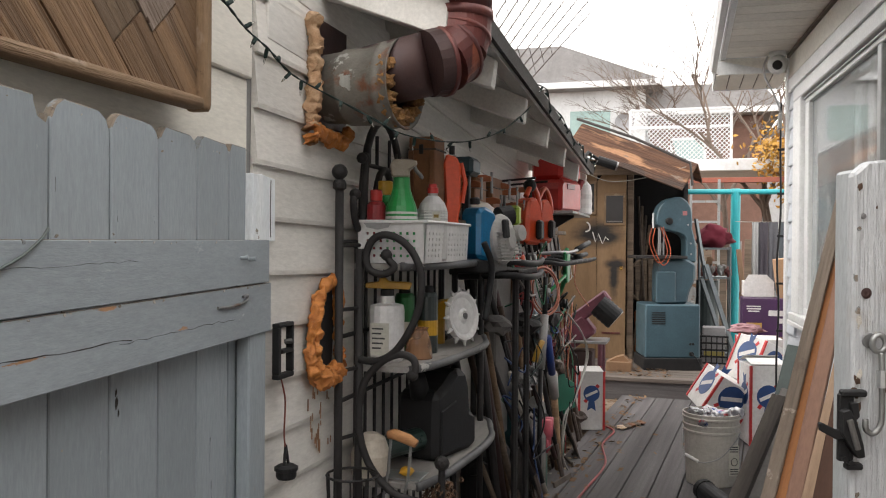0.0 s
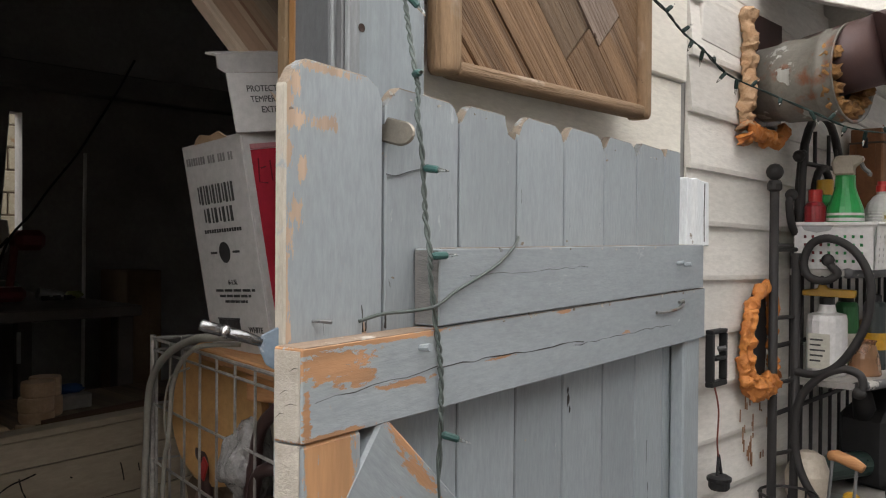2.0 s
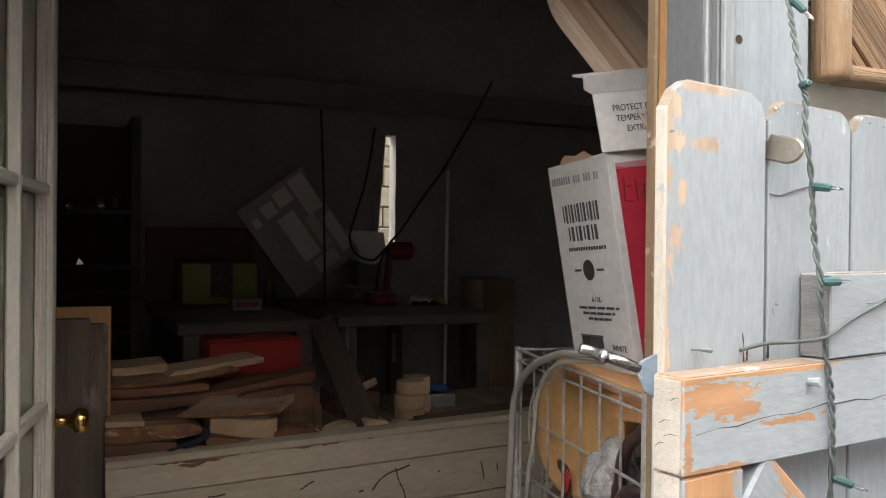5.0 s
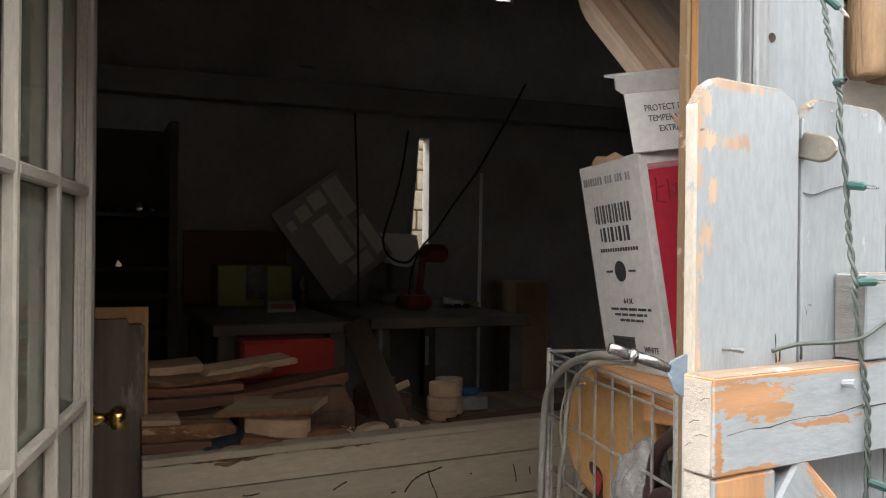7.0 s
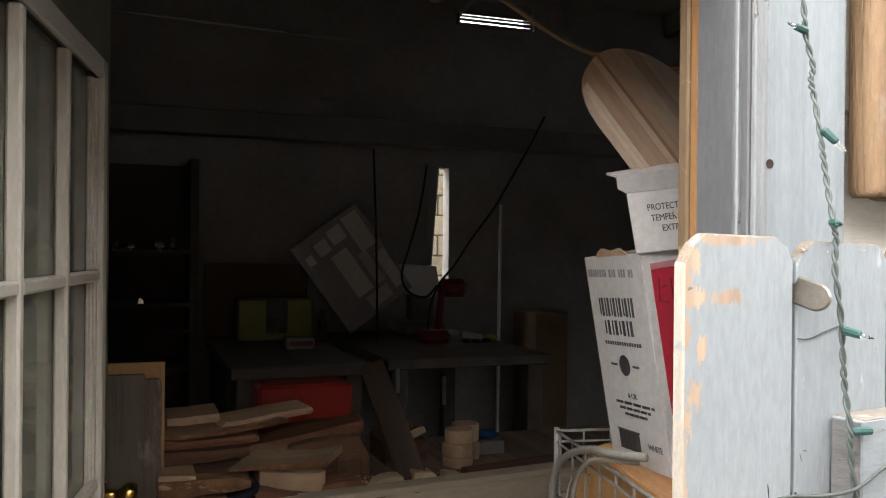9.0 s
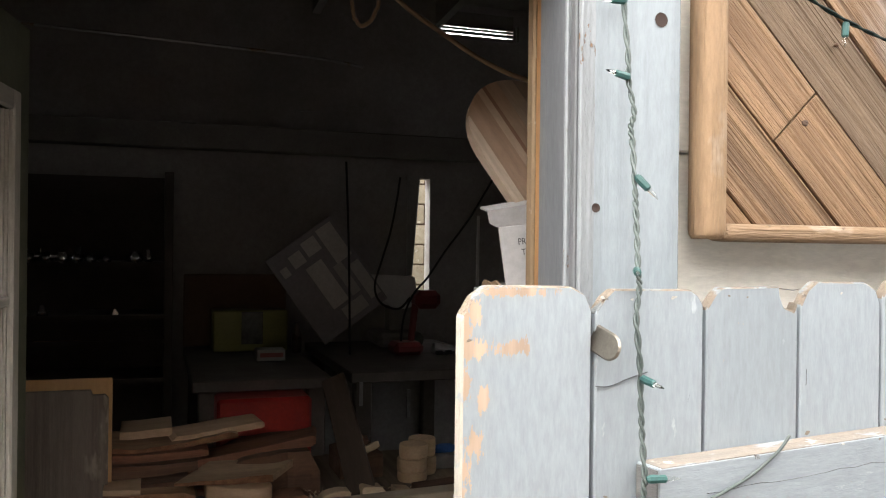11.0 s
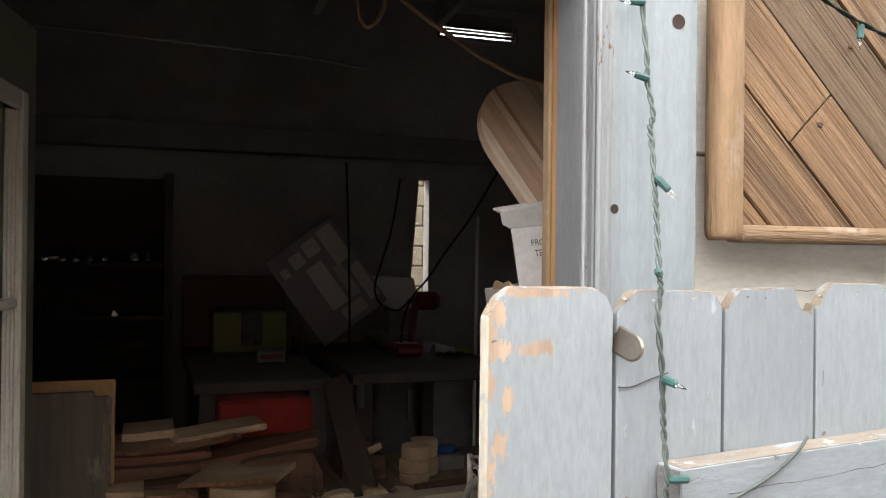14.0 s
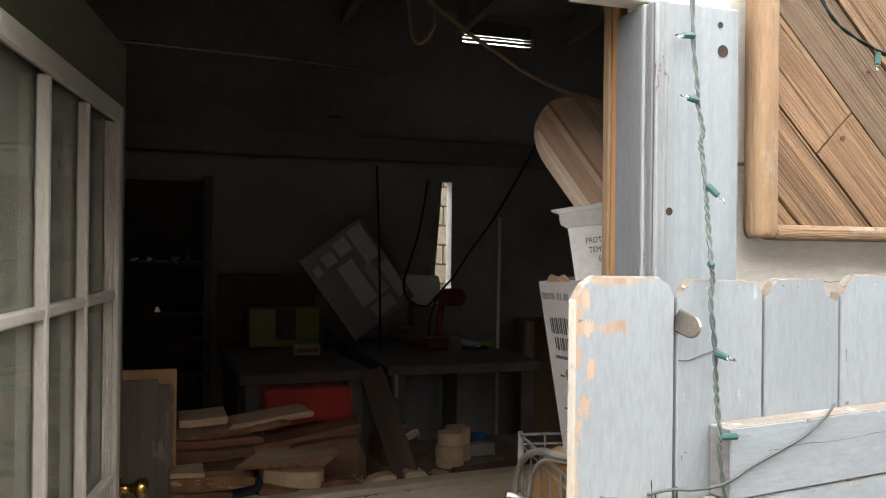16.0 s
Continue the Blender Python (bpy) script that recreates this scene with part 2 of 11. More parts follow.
M_steel = mat("dull_steel", (0.38, 0.38, 0.38), (0.28, 0.28, 0.28), 0.4, 0.85, scale=30, bump=0.1)
M_wire = mat("zinc_wire", (0.50, 0.49, 0.47), (0.24, 0.23, 0.22), 0.4, 0.35, scale=40, bump=0.1)
M_whitepaint = mat("white_door_trim_paint", (0.56, 0.53, 0.46), (0.47, 0.44, 0.38), 0.5, scale=14, stretch=GRAIN, vary=0.03, bump=0.2, spot=((0.42, 0.38, 0.3), 0.05, 9))
M_olive = mat("olive_door_paint", (0.115, 0.12, 0.07), (0.085, 0.09, 0.055), 0.55, scale=9, bump=0.15)
M_carton = mat("white_carton", (0.70, 0.685, 0.67), (0.62, 0.60, 0.58), 0.6, scale=6, bump=0.12, vary=0.04, spot=((0.5, 0.46, 0.42), 0.05, 5))
M_red_print = mat("crimson_print", (0.46, 0.025, 0.05), (0.36, 0.02, 0.04), 0.5, scale=8, bump=0.05)
M_ink = mat("black_ink", (0.03, 0.03, 0.032), (0.05, 0.05, 0.05), 0.6, scale=30, bump=0.0)
M_greywire = mat("grey_green_cord", (0.10, 0.125, 0.115), (0.07, 0.09, 0.085), 0.5, scale=40, bump=0.1)
M_cord = mat("dark_green_light_cord", (0.014, 0.03, 0.026), (0.01, 0.022, 0.02), 0.6, scale=40, bump=0.1, spec=0.2)
M_bulb_base = mat("teal_bulb_socket", (0.03, 0.105, 0.098), (0.022, 0.08, 0.075), 0.5, scale=40, bump=0.05)
M_ply_amber = mat("amber_wood", (0.55, 0.30, 0.10), (0.42, 0.2, 0.06), 0.65, scale=10, stretch=(1, 1, 0.1), bump=0.3)
M_spool = mat("tan_round_board", (0.44, 0.26, 0.105), (0.36, 0.2, 0.075), 0.65, scale=8, bump=0.2)
M_hose = mat("pale_grey_hose", (0.33, 0.32, 0.29), (0.26, 0.25, 0.22), 0.5, scale=20, bump=0.1)


def plain(name, col, rough=0.5, metal=0.0, **kw):
    return mat(name, col, tuple(c * 0.82 for c in col), rough, metal, scale=kw.pop("scale", 10), bump=kw.pop("bump", 0.15), **kw)


def glass(name, tint=(0.9, 0.93, 0.9), dirt_sheen=0.2, dirt_sheen_col=(0.3, 0.3, 0.24), mirror=0.0):
    m = bpy.data.materials.new(name)
    m.use_nodes = True
    n, l = m.node_tree.nodes, m.node_tree.links
    b = n["Principled BSDF"]
    out = n["Material Output"]
    b.inputs["Base Color"].default_value = (*tint, 1)
    b.inputs["Transmission Weight"].default_value = 1.0
    b.inputs["Roughness"].default_value = 0.03
    b.inputs["IOR"].default_value = 1.45
    d = n.new("ShaderNodeBsdfDiffuse")
    d.inputs[0].default_value = (*dirt_sheen_col, 1)
    tc = n.new("ShaderNodeTexCoord")
    q = n.new("ShaderNodeTexNoise")
    q.inputs["Scale"].default_value, q.inputs["Detail"].default_value = 4.0, 7.0
    l.new(tc.outputs["Object"], q.inputs["Vector"])
    r = n.new("ShaderNodeMapRange")
    r.inputs[1].default_value, r.inputs[2].default_value, r.inputs[3].default_value, r.inputs[4].default_value = 0.3, 0.75, dirt_sheen * 0.5, dirt_sheen * 1.6
    l.new(q.outputs[0], r.inputs[0])
    mx = n.new("ShaderNodeMixShader")
    l.new(r.outputs[0], mx.inputs[0])
    l.new(b.outputs[0], mx.inputs[1])
    l.new(d.outputs[0], mx.inputs[2])
    l.new(mx.outputs[0], out.inputs[0])
    return m


M_doorglass = glass("dirty_door_glass", dirt_sheen=0.35)
# the house window's diffuse film paints its bright reflections
M_winglass = glass("pale_sheen_window_glass", (0.85, 0.88, 0.88), 0.2, (0.52, 0.55, 0.56))
M_clear = glass("clear_bulb_glass", (0.95, 0.97, 0.95), 0.05)


# ---- builders ----
ORIGIN = {}


def thing(name, at, label, category, group="", kind=""):
    ob = new(name)
    ob.location = at
    ob.empty_display_size = 0.05
    ORIGIN[ob] = Vector(at)
    return tagged(ob, label, category, group, kind)


def part(name, bm, material, parent=None, label="", at=None, kind="", smooth=False):
    """One mesh object, its mesh in the frame `at` (the world when None), under a thing or a part."""
    if isinstance(bm, bpy.types.Mesh):
        me = bm
    else:
        me = bpy.data.meshes.new(name)
        bmesh.ops.recalc_face_normals(bm, faces=bm.faces)
        bm.to_mesh(me)
        bm.free()
        me.materials.append(material)
        if smooth:
            me.polygons.foreach_set("use_smooth", [True] * len(me.polygons))
    ob = new(name, me)
    m = at.copy() if at is not None else Matrix()
    if parent is not None:
        ob.parent = parent
        m = Matrix.Translation(-ORIGIN[parent]) @ m
        ORIGIN[ob] = ORIGIN[parent]
        if ob.parent.type == "MESH":
            m = parent_world[parent].inverted() @ (at if at is not None else Matrix())
    parent_world[ob] = at.copy() if at is not None else Matrix()
    ob.matrix_basis = m
    return tagged(ob, label, kind=kind)


parent_world = {}


def solo(name, bm, material, label, category, at=None, group="", kind="", smooth=False):
    """A thing that is one mesh."""
    ob = part(name, bm, material, None, label, at, kind, smooth)
    ORIGIN[ob] = Vector((0, 0, 0))
    return tagged(ob, label, category, group, kind)


def structure(name, bm, material, label, at=None, smooth=False):
    ob = part(name, bm, material, None, label, at, "structure", smooth)
    ORIGIN[ob] = Vector((0, 0, 0))
    return ob


def box(x0, x1, y0, y1, z0, z1, bevel=0.0, bm=None, m=None, seg=1):
    bm2 = bmesh.new()
    bmesh.ops.create_cube(bm2, size=1.0, matrix=Matrix.LocRotScale(((x0 + x1) / 2, (y0 + y1) / 2, (z0 + z1) / 2), None, (abs(x1 - x0), abs(y1 - y0), abs(z1 - z0))))
    if bevel:
        bmesh.ops.bevel(bm2, geom=bm2.edges[:], offset=bevel, segments=seg, affect="EDGES")
    if m is not None:
        bm2.transform(m)
    return join(bm, bm2)


def join(bm, bm2):
    if bm is None:
        return bm2
    me = bpy.data.meshes.new("tmp")
    bm2.to_mesh(me)
    bm2.free()
    bm.from_mesh(me)
    bpy.data.meshes.remove(me)
    return bm


def rod(p0, p1, r0, r1=None, seg=10, bm=None):
    """A round bar or cone from p0 to p1."""
    p0, p1 = Vector(p0), Vector(p1)
    d = p1 - p0
    m = Matrix.Translation((p0 + p1) / 2) @ d.to_track_quat("Z", "Y").to_matrix().to_4x4()
    bm2 = bmesh.new()
    bmesh.ops.create_cone(bm2, cap_ends=True, segments=seg, radius1=r0, radius2=r0 if r1 is None else r1, depth=d.length, matrix=m)
    return join(bm, bm2)


def tube(points, r, seg=6, bm=None, closed=False):
    """A bent bar through the points; r may be a list."""
    bm = bm or bmesh.new()
    pts = [Vector(p) for p in points]
    n = len(pts)
    rs = r if isinstance(r, (list, tuple)) else [r] * n
    rings, side = [], None
    for i, p in enumerate(pts):
        a = pts[(i - 1) % n] if closed or i else pts[0]
        b = pts[(i + 1) % n] if closed or i < n - 1 else pts[-1]
        t = (b - a).normalized()
        if side is None:
            side = t.orthogonal().normalized()
        side = (side - t * side.dot(t)).normalized()
        up = t.cross(side)
        rings.append([bm.verts.new(p + (side * math.cos(k * math.tau / seg) + up * math.sin(k * math.tau / seg)) * rs[i]) for k in range(seg)])
    for i in range(n if closed else n - 1):
        q, w = rings[i], rings[(i + 1) % n]
        for k in range(seg):
            bm.faces.new((q[k], q[(k + 1) % seg], w[(k + 1) % seg], w[k]))
    if not closed:
        bm.faces.new(rings[0][::-1])
        bm.faces.new(rings[-1])
    return bm


def smooth_path(points, n=8, closed=False):
    """Catmull-Rom through the points."""
    p = [Vector(q) for q in points]
    out = []
    k = len(p)
    for i in range(k if closed else k - 1):
        a, b, c, d = (p[(i + j) % k] if closed else p[min(max(i + j, 0), k - 1)] for j in (-1, 0, 1, 2))
        for j in range(n):
            t = j / n
            out.append(0.5 * (2 * b + (c - a) * t + (2 * a - 5 * b + 4 * c - d) * t * t + (3 * b - a - 3 * c + d) * t ** 3))
    if not closed:
        out.append(p[-1])
    return out


def lathe(profile, seg=20, bm=None, m=None):
    """Turned about z: profile of (radius, height)."""
    bm2 = bmesh.new()
    rings = []
    for r, z in profile:
        rings.append([bm2.verts.new((max(r, 1e-4) * math.cos(k * math.tau / seg), max(r, 1e-4) * math.sin(k * math.tau / seg), z)) for k in range(seg)])
    for a, b in zip(rings, rings[1:]):
        for k in range(seg):
            bm2.faces.new((a[k], a[(k + 1) % seg], b[(k + 1) % seg], b[k]))
    bm2.faces.new(rings[0][::-1])
    bm2.faces.new(rings[-1])
    if m is not None:
        bm2.transform(m)
    return join(bm, bm2)


def prism(poly, y0, y1, bm=None, m=None, bevel=0.0):
    """A plate: the outline (x, z) drawn out from y0 to y1."""
    bm2 = bmesh.new()
    a = [bm2.verts.new((x, y0, z)) for x, z in poly]
    b = [bm2.verts.new((x, y1, z)) for x, z in poly]
    k = len(poly)
    bm2.faces.new(a)
    bm2.faces.new(b[::-1])
    for i in range(k):
        bm2.faces.new((a[i], b[i], b[(i + 1) % k], a[(i + 1) % k]))
    if bevel:
        bmesh.ops.recalc_face_normals(bm2, faces=bm2.faces)
        bmesh.ops.bevel(bm2, geom=bm2.edges[:], offset=bevel, segments=1, affect="EDGES")
    if m is not None:
        bm2.transform(m)
    return join(bm, bm2)


def blob(center, radii, bm=None, rough=0.18, freq=3.0, sub=2, m=None, seed=0.0):
    bm2 = bmesh.new()
    bmesh.ops.create_icosphere(bm2, subdivisions=sub, radius=1.0)
    for v in bm2.verts:
        k = 1 + rough * noise.noise(v.co * freq + Vector((seed, seed * 0.7, 3.1)))
        v.co = Vector((v.co.x * radii[0] * k, v.co.y * radii[1] * k, v.co.z * radii[2] * k))
    bm2.transform(Matrix.Translation(center) if m is None else m @ Matrix.Translation(center))
    return join(bm, bm2)


def frame_matrix(origin, xdir, zdir=(0, 0, 1)):
    """A frame with its x along xdir and its z as near zdir as may be."""
    x = Vector(xdir).normalized()
    z = Vector(zdir)
    z = (z - x * z.dot(x)).normalized()
    y = z.cross(x)
    m = Matrix((x, y, z)).transposed().to_4x4()
    m.translation = origin
    return m


def plank(name, p0, p1, w, t, material, parent=None, up=(0, 0, 1), label="", bevel=0.003, warp=0.0):
    """A board from p0 to p1, w wide across `up`-ish and t thick; its grain runs along it."""
    m = frame_matrix(p0, Vector(p1) - Vector(p0), up)
    ln = (Vector(p1) - Vector(p0)).length
    return part(name, box(0, ln, -t / 2, t / 2, -w / 2, w / 2, bevel), material, parent, label, m)


def words(name, body, size, material, parent, at, label="", extrude=0.0004, align="LEFT", sx=1.0):
    cu = bpy.data.curves.new(name, "FONT")
    cu.body, cu.size, cu.extrude, cu.align_x = body, size, extrude, align
    tmp = new(name, cu)
    dg = bpy.context.evaluated_depsgraph_get()
    me = bpy.data.meshes.new_from_object(tmp.evaluated_get(dg))
    bpy.data.objects.remove(tmp)
    me.materials.clear()
    me.materials.append(material)
    me.transform(Matrix.Diagonal((sx, 1, 1, 1)))
    return part(name, me, material, parent, label, at)


# ---- setting: ground, deck, shed wall, eave, workshop shell ----
M_soil = mat("leaf_strewn_soil", (0.16, 0.11, 0.07), (0.09, 0.065, 0.045), 0.95, scale=7, bump=0.9, spot=((0.3, 0.2, 0.1), 0.12, 14))
M_floor = mat("dusty_concrete_floor", (0.46, 0.44, 0.41), (0.36, 0.34, 0.32), 0.85, scale=5, bump=0.3)
M_shingle = mat("charcoal_shingles", (0.06, 0.058, 0.06), (0.09, 0.085, 0.085), 0.9, scale=25, bump=0.7)
M_drip = mat("black_roof_edge", (0.028, 0.026, 0.025), (0.05, 0.04, 0.035), 0.7, scale=20, bump=0.4)

structure("ground", box(-120, 120, -60, 200, -0.3, -0.06), M_soil, "brown soil strewn with dry leaves under the alley")
structure("workshop_floor", box(-4.9, -1.03, -3.0, 4.5, -0.05, 0.0), M_floor, "dusty grey concrete floor inside the dark workshop")

DOOR_Y0, DOOR_Y1 = -0.24, 0.72

M_insidewall = mat("bare_dark_stud_wall", (0.36, 0.352, 0.342), (0.27, 0.264, 0.257), 0.85, scale=4, bump=0.3)
wall = structure("wall_west", join(join(box(-1.10, -1.028, -3.0, DOOR_Y0, -0.06, 2.32), join(box(-1.10, -1.028, DOOR_Y1 + 0.025, 4.0, -0.06, 2.0), box(-1.10, -1.028, 4.0, 6.18, -0.06, 1.8))),
                                   box(-1.10, -1.028, DOOR_Y0, DOOR_Y1 + 0.025, 2.0, 2.32)), M_insidewall, "old shed wall with an open doorway in it")
# smooth cream boards round the sign: one above the joint, one below, and the header over the doorway
def skewed(bm, dx):
    """Lets a wall board's outer face fall back by dx towards its far end."""
    for v in bm.verts:
        if v.co.x > -1.03:
            v.co.x -= dx * (v.co.y - 0.72) / 1.11
    return bm


part("panel", skewed(box(-1.040, -0.991, 0.72, 1.835, 1.691, 2.35, 0.003), 0.016), M_cream, wall, "cream painted board")
part("panel", skewed(box(-1.045, -0.995, 0.72, 1.8315, 1.05, 1.689, 0.003), 0.024), M_cream, wall, "cream painted board with cracked paint")
part("panel", skewed(box(-1.045, -0.995, 0.72, 1.8315, -0.05, 1.048, 0.003), 0.024), M_cream, wall, "cream painted board")
part("panel", box(-1.026, -0.978, -0.3, 0.60, 1.972, 2.35, 0.003), M_cream, wall, "cream header board")
part("panel", box(-1.026, -0.978, 0.603, 0.878, 1.936, 2.35, 0.003), M_cream, wall, "cream header board with a rough lower edge")
part("panel", box(-1.026, -0.992, -3.0, DOOR_Y0 - 0.08, -0.05, 2.35, 0.003), M_cream, wall, "cream painted board")

# plain wall added across the open yard, outside the view; blocks some sky light
structure("wall_yard", box(1.35, 1.45, -6.0, 1.5, -0.06, 2.7), M_oldwood, "plain dark board wall added out of view to block light")
# lap siding: wedge boards, a little out of level
pitch_z = 0.1375
for i in range(-1, 17):
    z1 = 1.232 + pitch_z * (9 - i)
    bmp = bmesh.new()
    z0 = z1 - pitch_z - 0.016
    prof = [(0.0, z0), (0.017, z0), (0.019, z0 + 0.012), (0.004, z1), (0.0, z1)]
    a = [bmp.verts.new((x, 0, z)) for x, z in prof]
    if z1 > 2.3:
        continue
    ln = min(4.4, max(0.9, (2.16 - z1) / 0.044))          # the sagging eave cuts the upper boards short
    b = [bmp.verts.new((x, ln, z)) for x, z in prof]
    bmp.faces.new(a), bmp.faces.new(b[::-1])
    for k in range(5):
        bmp.faces.new((a[k], a[(k + 1) % 5], b[(k + 1) % 5], b[k]))
    part("siding_board", bmp, M_siding, wall, at=Matrix.Translation((-1.026, 1.832, 0)) @ pose(0, 0, 0, -1.1, 0, 0))
# doorway: casing, stepped jamb, raw stud
frame_ob = thing("door_1", (-1.0, 0.24, 0.0), "doorway with peeling grey-blue casing and raw wood stud", "doorway", kind="structure")
up = lambda x, y, z: frame_matrix((x, y, z), (0, 0, 1), (0, -1, 0))      # grain upwards, local y into the wall
M_casing = mat("grey_blue_casing_paint", (0.33, 0.375, 0.402), (0.295, 0.336, 0.362), 0.5, scale=14, stretch=(0.12, 1, 1), vary=0.02, bump=0.35,
               peel=((0.40, 0.30, 0.2), 0.012, 16.0), lines=(0.2, (0.02, 1, 1), 40.0), spot=[((0.22, 0.2, 0.17), 0.02, 30, (0.5, 1, 1)), ((0.46, 0.48, 0.48), 0.08, 12, (0.3, 1, 1))])
# casing blue-grey darkened to stand for shade on the jamb; it peels too
M_jamb = mat("peeling_shade_dark_jamb_paint", (0.165, 0.173, 0.182), (0.125, 0.132, 0.14), 0.55, scale=14, stretch=(0.12, 1, 1), vary=0.02, bump=0.4,
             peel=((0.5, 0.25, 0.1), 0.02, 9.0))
M_jamb_edge = mat("flaking_edge_paint", (0.38, 0.41, 0.43), (0.28, 0.30, 0.315), 0.6, scale=20, stretch=(0.15, 1, 1), vary=0.02, bump=0.8,
                  peel=((0.22, 0.125, 0.065), 0.24, 40.0), lines=(0.5, (0.03, 1, 1)), spot=[((0.10, 0.07, 0.05), 0.10, 40, (0.3, 1, 1)), ((0.52, 0.53, 0.52), 0.14, 24, (0.3, 1, 1))])
M_hole = plain("dark_screw_hole", (0.035, 0.018, 0.012), 0.8)
casing = part("casing", join(box(0, 1.93, 0.0, 0.04, -0.075, 0.075, 0.003), box(1.916, 1.93, 0.001, 0.039, -0.03, 0.02)), M_casing, frame_ob, "grey-blue painted casing board with screw holes", up(-0.947, 0.796, 0))
for y, z, r in ((0.742, 1.605, 0.005), (0.838, 1.861, 0.008), (0.833, 1.902, 0.004)):
    part("screw_hole", lathe([(r, -0.0005), (r * 1.25, 0.001), (r * 0.8, 0.0006), (0.0, 0.0002)], 14), M_hole, casing, "dark drilled hole", frame_matrix((-0.9468, y, z), (0, 1, 0), (1, 0, 0)))
part("stop", box(0, 1.93, -0.0005, 0.009, -0.02, 0.0025, 0.002), M_jamb_edge, frame_ob, "flaking edge strip", up(-0.947, 0.721, 0))
part("stop", box(0, 1.93, 0.0, 0.014, -0.02, 0.0, 0.002), M_jamb, frame_ob, "strip in the shade-darkened jamb paint", up(-0.9565, 0.7155, 0))
part("stop", box(0, 1.93, 0.0, 0.007, -0.02, 0.0, 0.002), M_jamb_edge, frame_ob, "flaking edge strip", up(-0.971, 0.710, 0))
part("jamb", box(0, 1.93, 0.0, 0.080, -0.022, 0.0, 0.003), M_jamb, frame_ob, "jamb board in a shade-darkened blue-grey", up(-0.9785, 0.7115, 0))
M_studraw = mat("raw_amber_stud", (0.42, 0.225, 0.085), (0.26, 0.125, 0.045), 0.7, scale=12, stretch=(0.1, 1, 1), vary=0.02, bump=0.5, spot=((0.3, 0.2, 0.12), 0.15, 10))
M_studgrey = mat("grimy_stud_wood", (0.27, 0.19, 0.11), (0.19, 0.125, 0.07), 0.8, scale=14, stretch=(0.1, 1, 1), vary=0.02, bump=0.6, spot=((0.40, 0.33, 0.25), 0.2, 16))
part("stud", box(0, 2.0, 0.0, 0.018, -0.03, 0.0, 0.003), M_studraw, frame_ob, "raw amber wooden stud", up(-1.0595, 0.7145, 0))
part("stud", box(0, 2.0, 0.0, 0.022, -0.03, 0.004, 0.003), M_studgrey, frame_ob, "grey-brown grimy stud", up(-1.0775, 0.7145, 0))
part("jamb", box(0, 1.93, -0.06, 0.06, -0.012, 0.012, 0.003), M_jamb, frame_ob, "jamb board in a shade-darkened blue-grey", up(-1.03, DOOR_Y0 + 0.008, 0))

# workshop shell
HOLES = ((1.572, 1.700, 1.30, 1.955), (1.75, 2.21, 2.79, 2.94), (0.94, 1.02, 2.300, 2.308))     # slit window, roof louvre, a chink
back = bmesh.new()
ys = sorted({-3.0, 4.5} | {q for h in HOLES for q in h[:2]})
for y0, y1 in zip(ys, ys[1:]):
    z = 0.0
    for h in sorted((h for h in HOLES if h[0] <= y0 < h[1]), key=lambda h: h[2]):
        box(-4.75, -4.65, y0, y1, z, h[2], bm=back)
        z = h[3]
    box(-4.75, -4.65, y0, y1, z, 3.0, bm=back)
structure("wall_back", back, M_insidewall, "dark bare back wall with one narrow window slit")
structure("wall_south_inside", box(-4.75, -1.10, -3.1, -3.0, 0, 3.0), M_insidewall, "dark bare side wall")
structure("wall_north_inside", box(-4.75, -1.10, 4.5, 4.6, 0, 3.0), M_insidewall, "dark bare side wall")
M_ceil = mat("dark_roof_boards", (0.42, 0.40, 0.375), (0.30, 0.287, 0.27), 0.9, scale=6, bump=0.4)
ceil_bm = prism([(-1.03, 2.30), (-3.0, 3.12), (-4.80, 2.98), (-4.80, 3.04), (-3.0, 3.18), (-1.03, 2.36)], -3.05, 4.6)
for k in range(10):
    prism([(-1.11, 2.19), (-1.11, 2.325), (-3.0, 3.11), (-4.65, 2.985), (-4.65, 2.85), (-3.0, 2.97)], -2.6 + 0.72 * k, -2.555 + 0.72 * k, bm=ceil_bm)
structure("ceiling", ceil_bm, M_ceil, "dark open rafters and roof boards over the workshop")
structure("beam", box(-4.3, -4.2, -3.0, 4.5, 2.02, 2.14, 0.004), mat("pale_dusty_beam", (0.2, 0.193, 0.185), (0.15, 0.145, 0.14), 0.85, scale=9, bump=0.3), "dusty pale beam across the back of the workshop")

# eave: rafters, soffit boards, roof edge, all sagging along the alley
EV = Matrix.Translation((-1.02, 1.2, 0)) @ pose(0, 0, 0, -3.6, 0, 0)      # local y runs along the eave
structure("roof_main", prism([(-1.06, 2.375), (-3.0, 3.20), (-4.85, 3.06), (-4.85, 3.12), (-3.0, 3.26), (-1.06, 2.43)], -3.1, 4.7), M_shingle, "charcoal shingles over the workshop")
roof = structure("roof", prism([(-0.02, 2.245), (0.42, 2.045), (0.42, 2.075), (-0.02, 2.285)], 0.85, 4.3), M_shingle, "charcoal shingle roof over the shed", EV)
part("roof_edge", prism([(0.415, 2.035), (0.432, 2.03), (0.436, 2.082), (0.418, 2.085)], 0.8, 4.32), M_drip, roof, "black tar-paper roof edge", EV)
for k in range(5):
    x0, x1 = -0.02 + 0.087 * k, 0.062 + 0.087 * k
    s = lambda x: 2.236 - 0.4545 * (x + 0.02)
    part("soffit_board", prism([(x0, s(x0) - 0.018), (x1, s(x1) - 0.018), (x1, s(x1)), (x0, s(x0))], 0.86, 4.28), M_soffit, roof, at=EV)
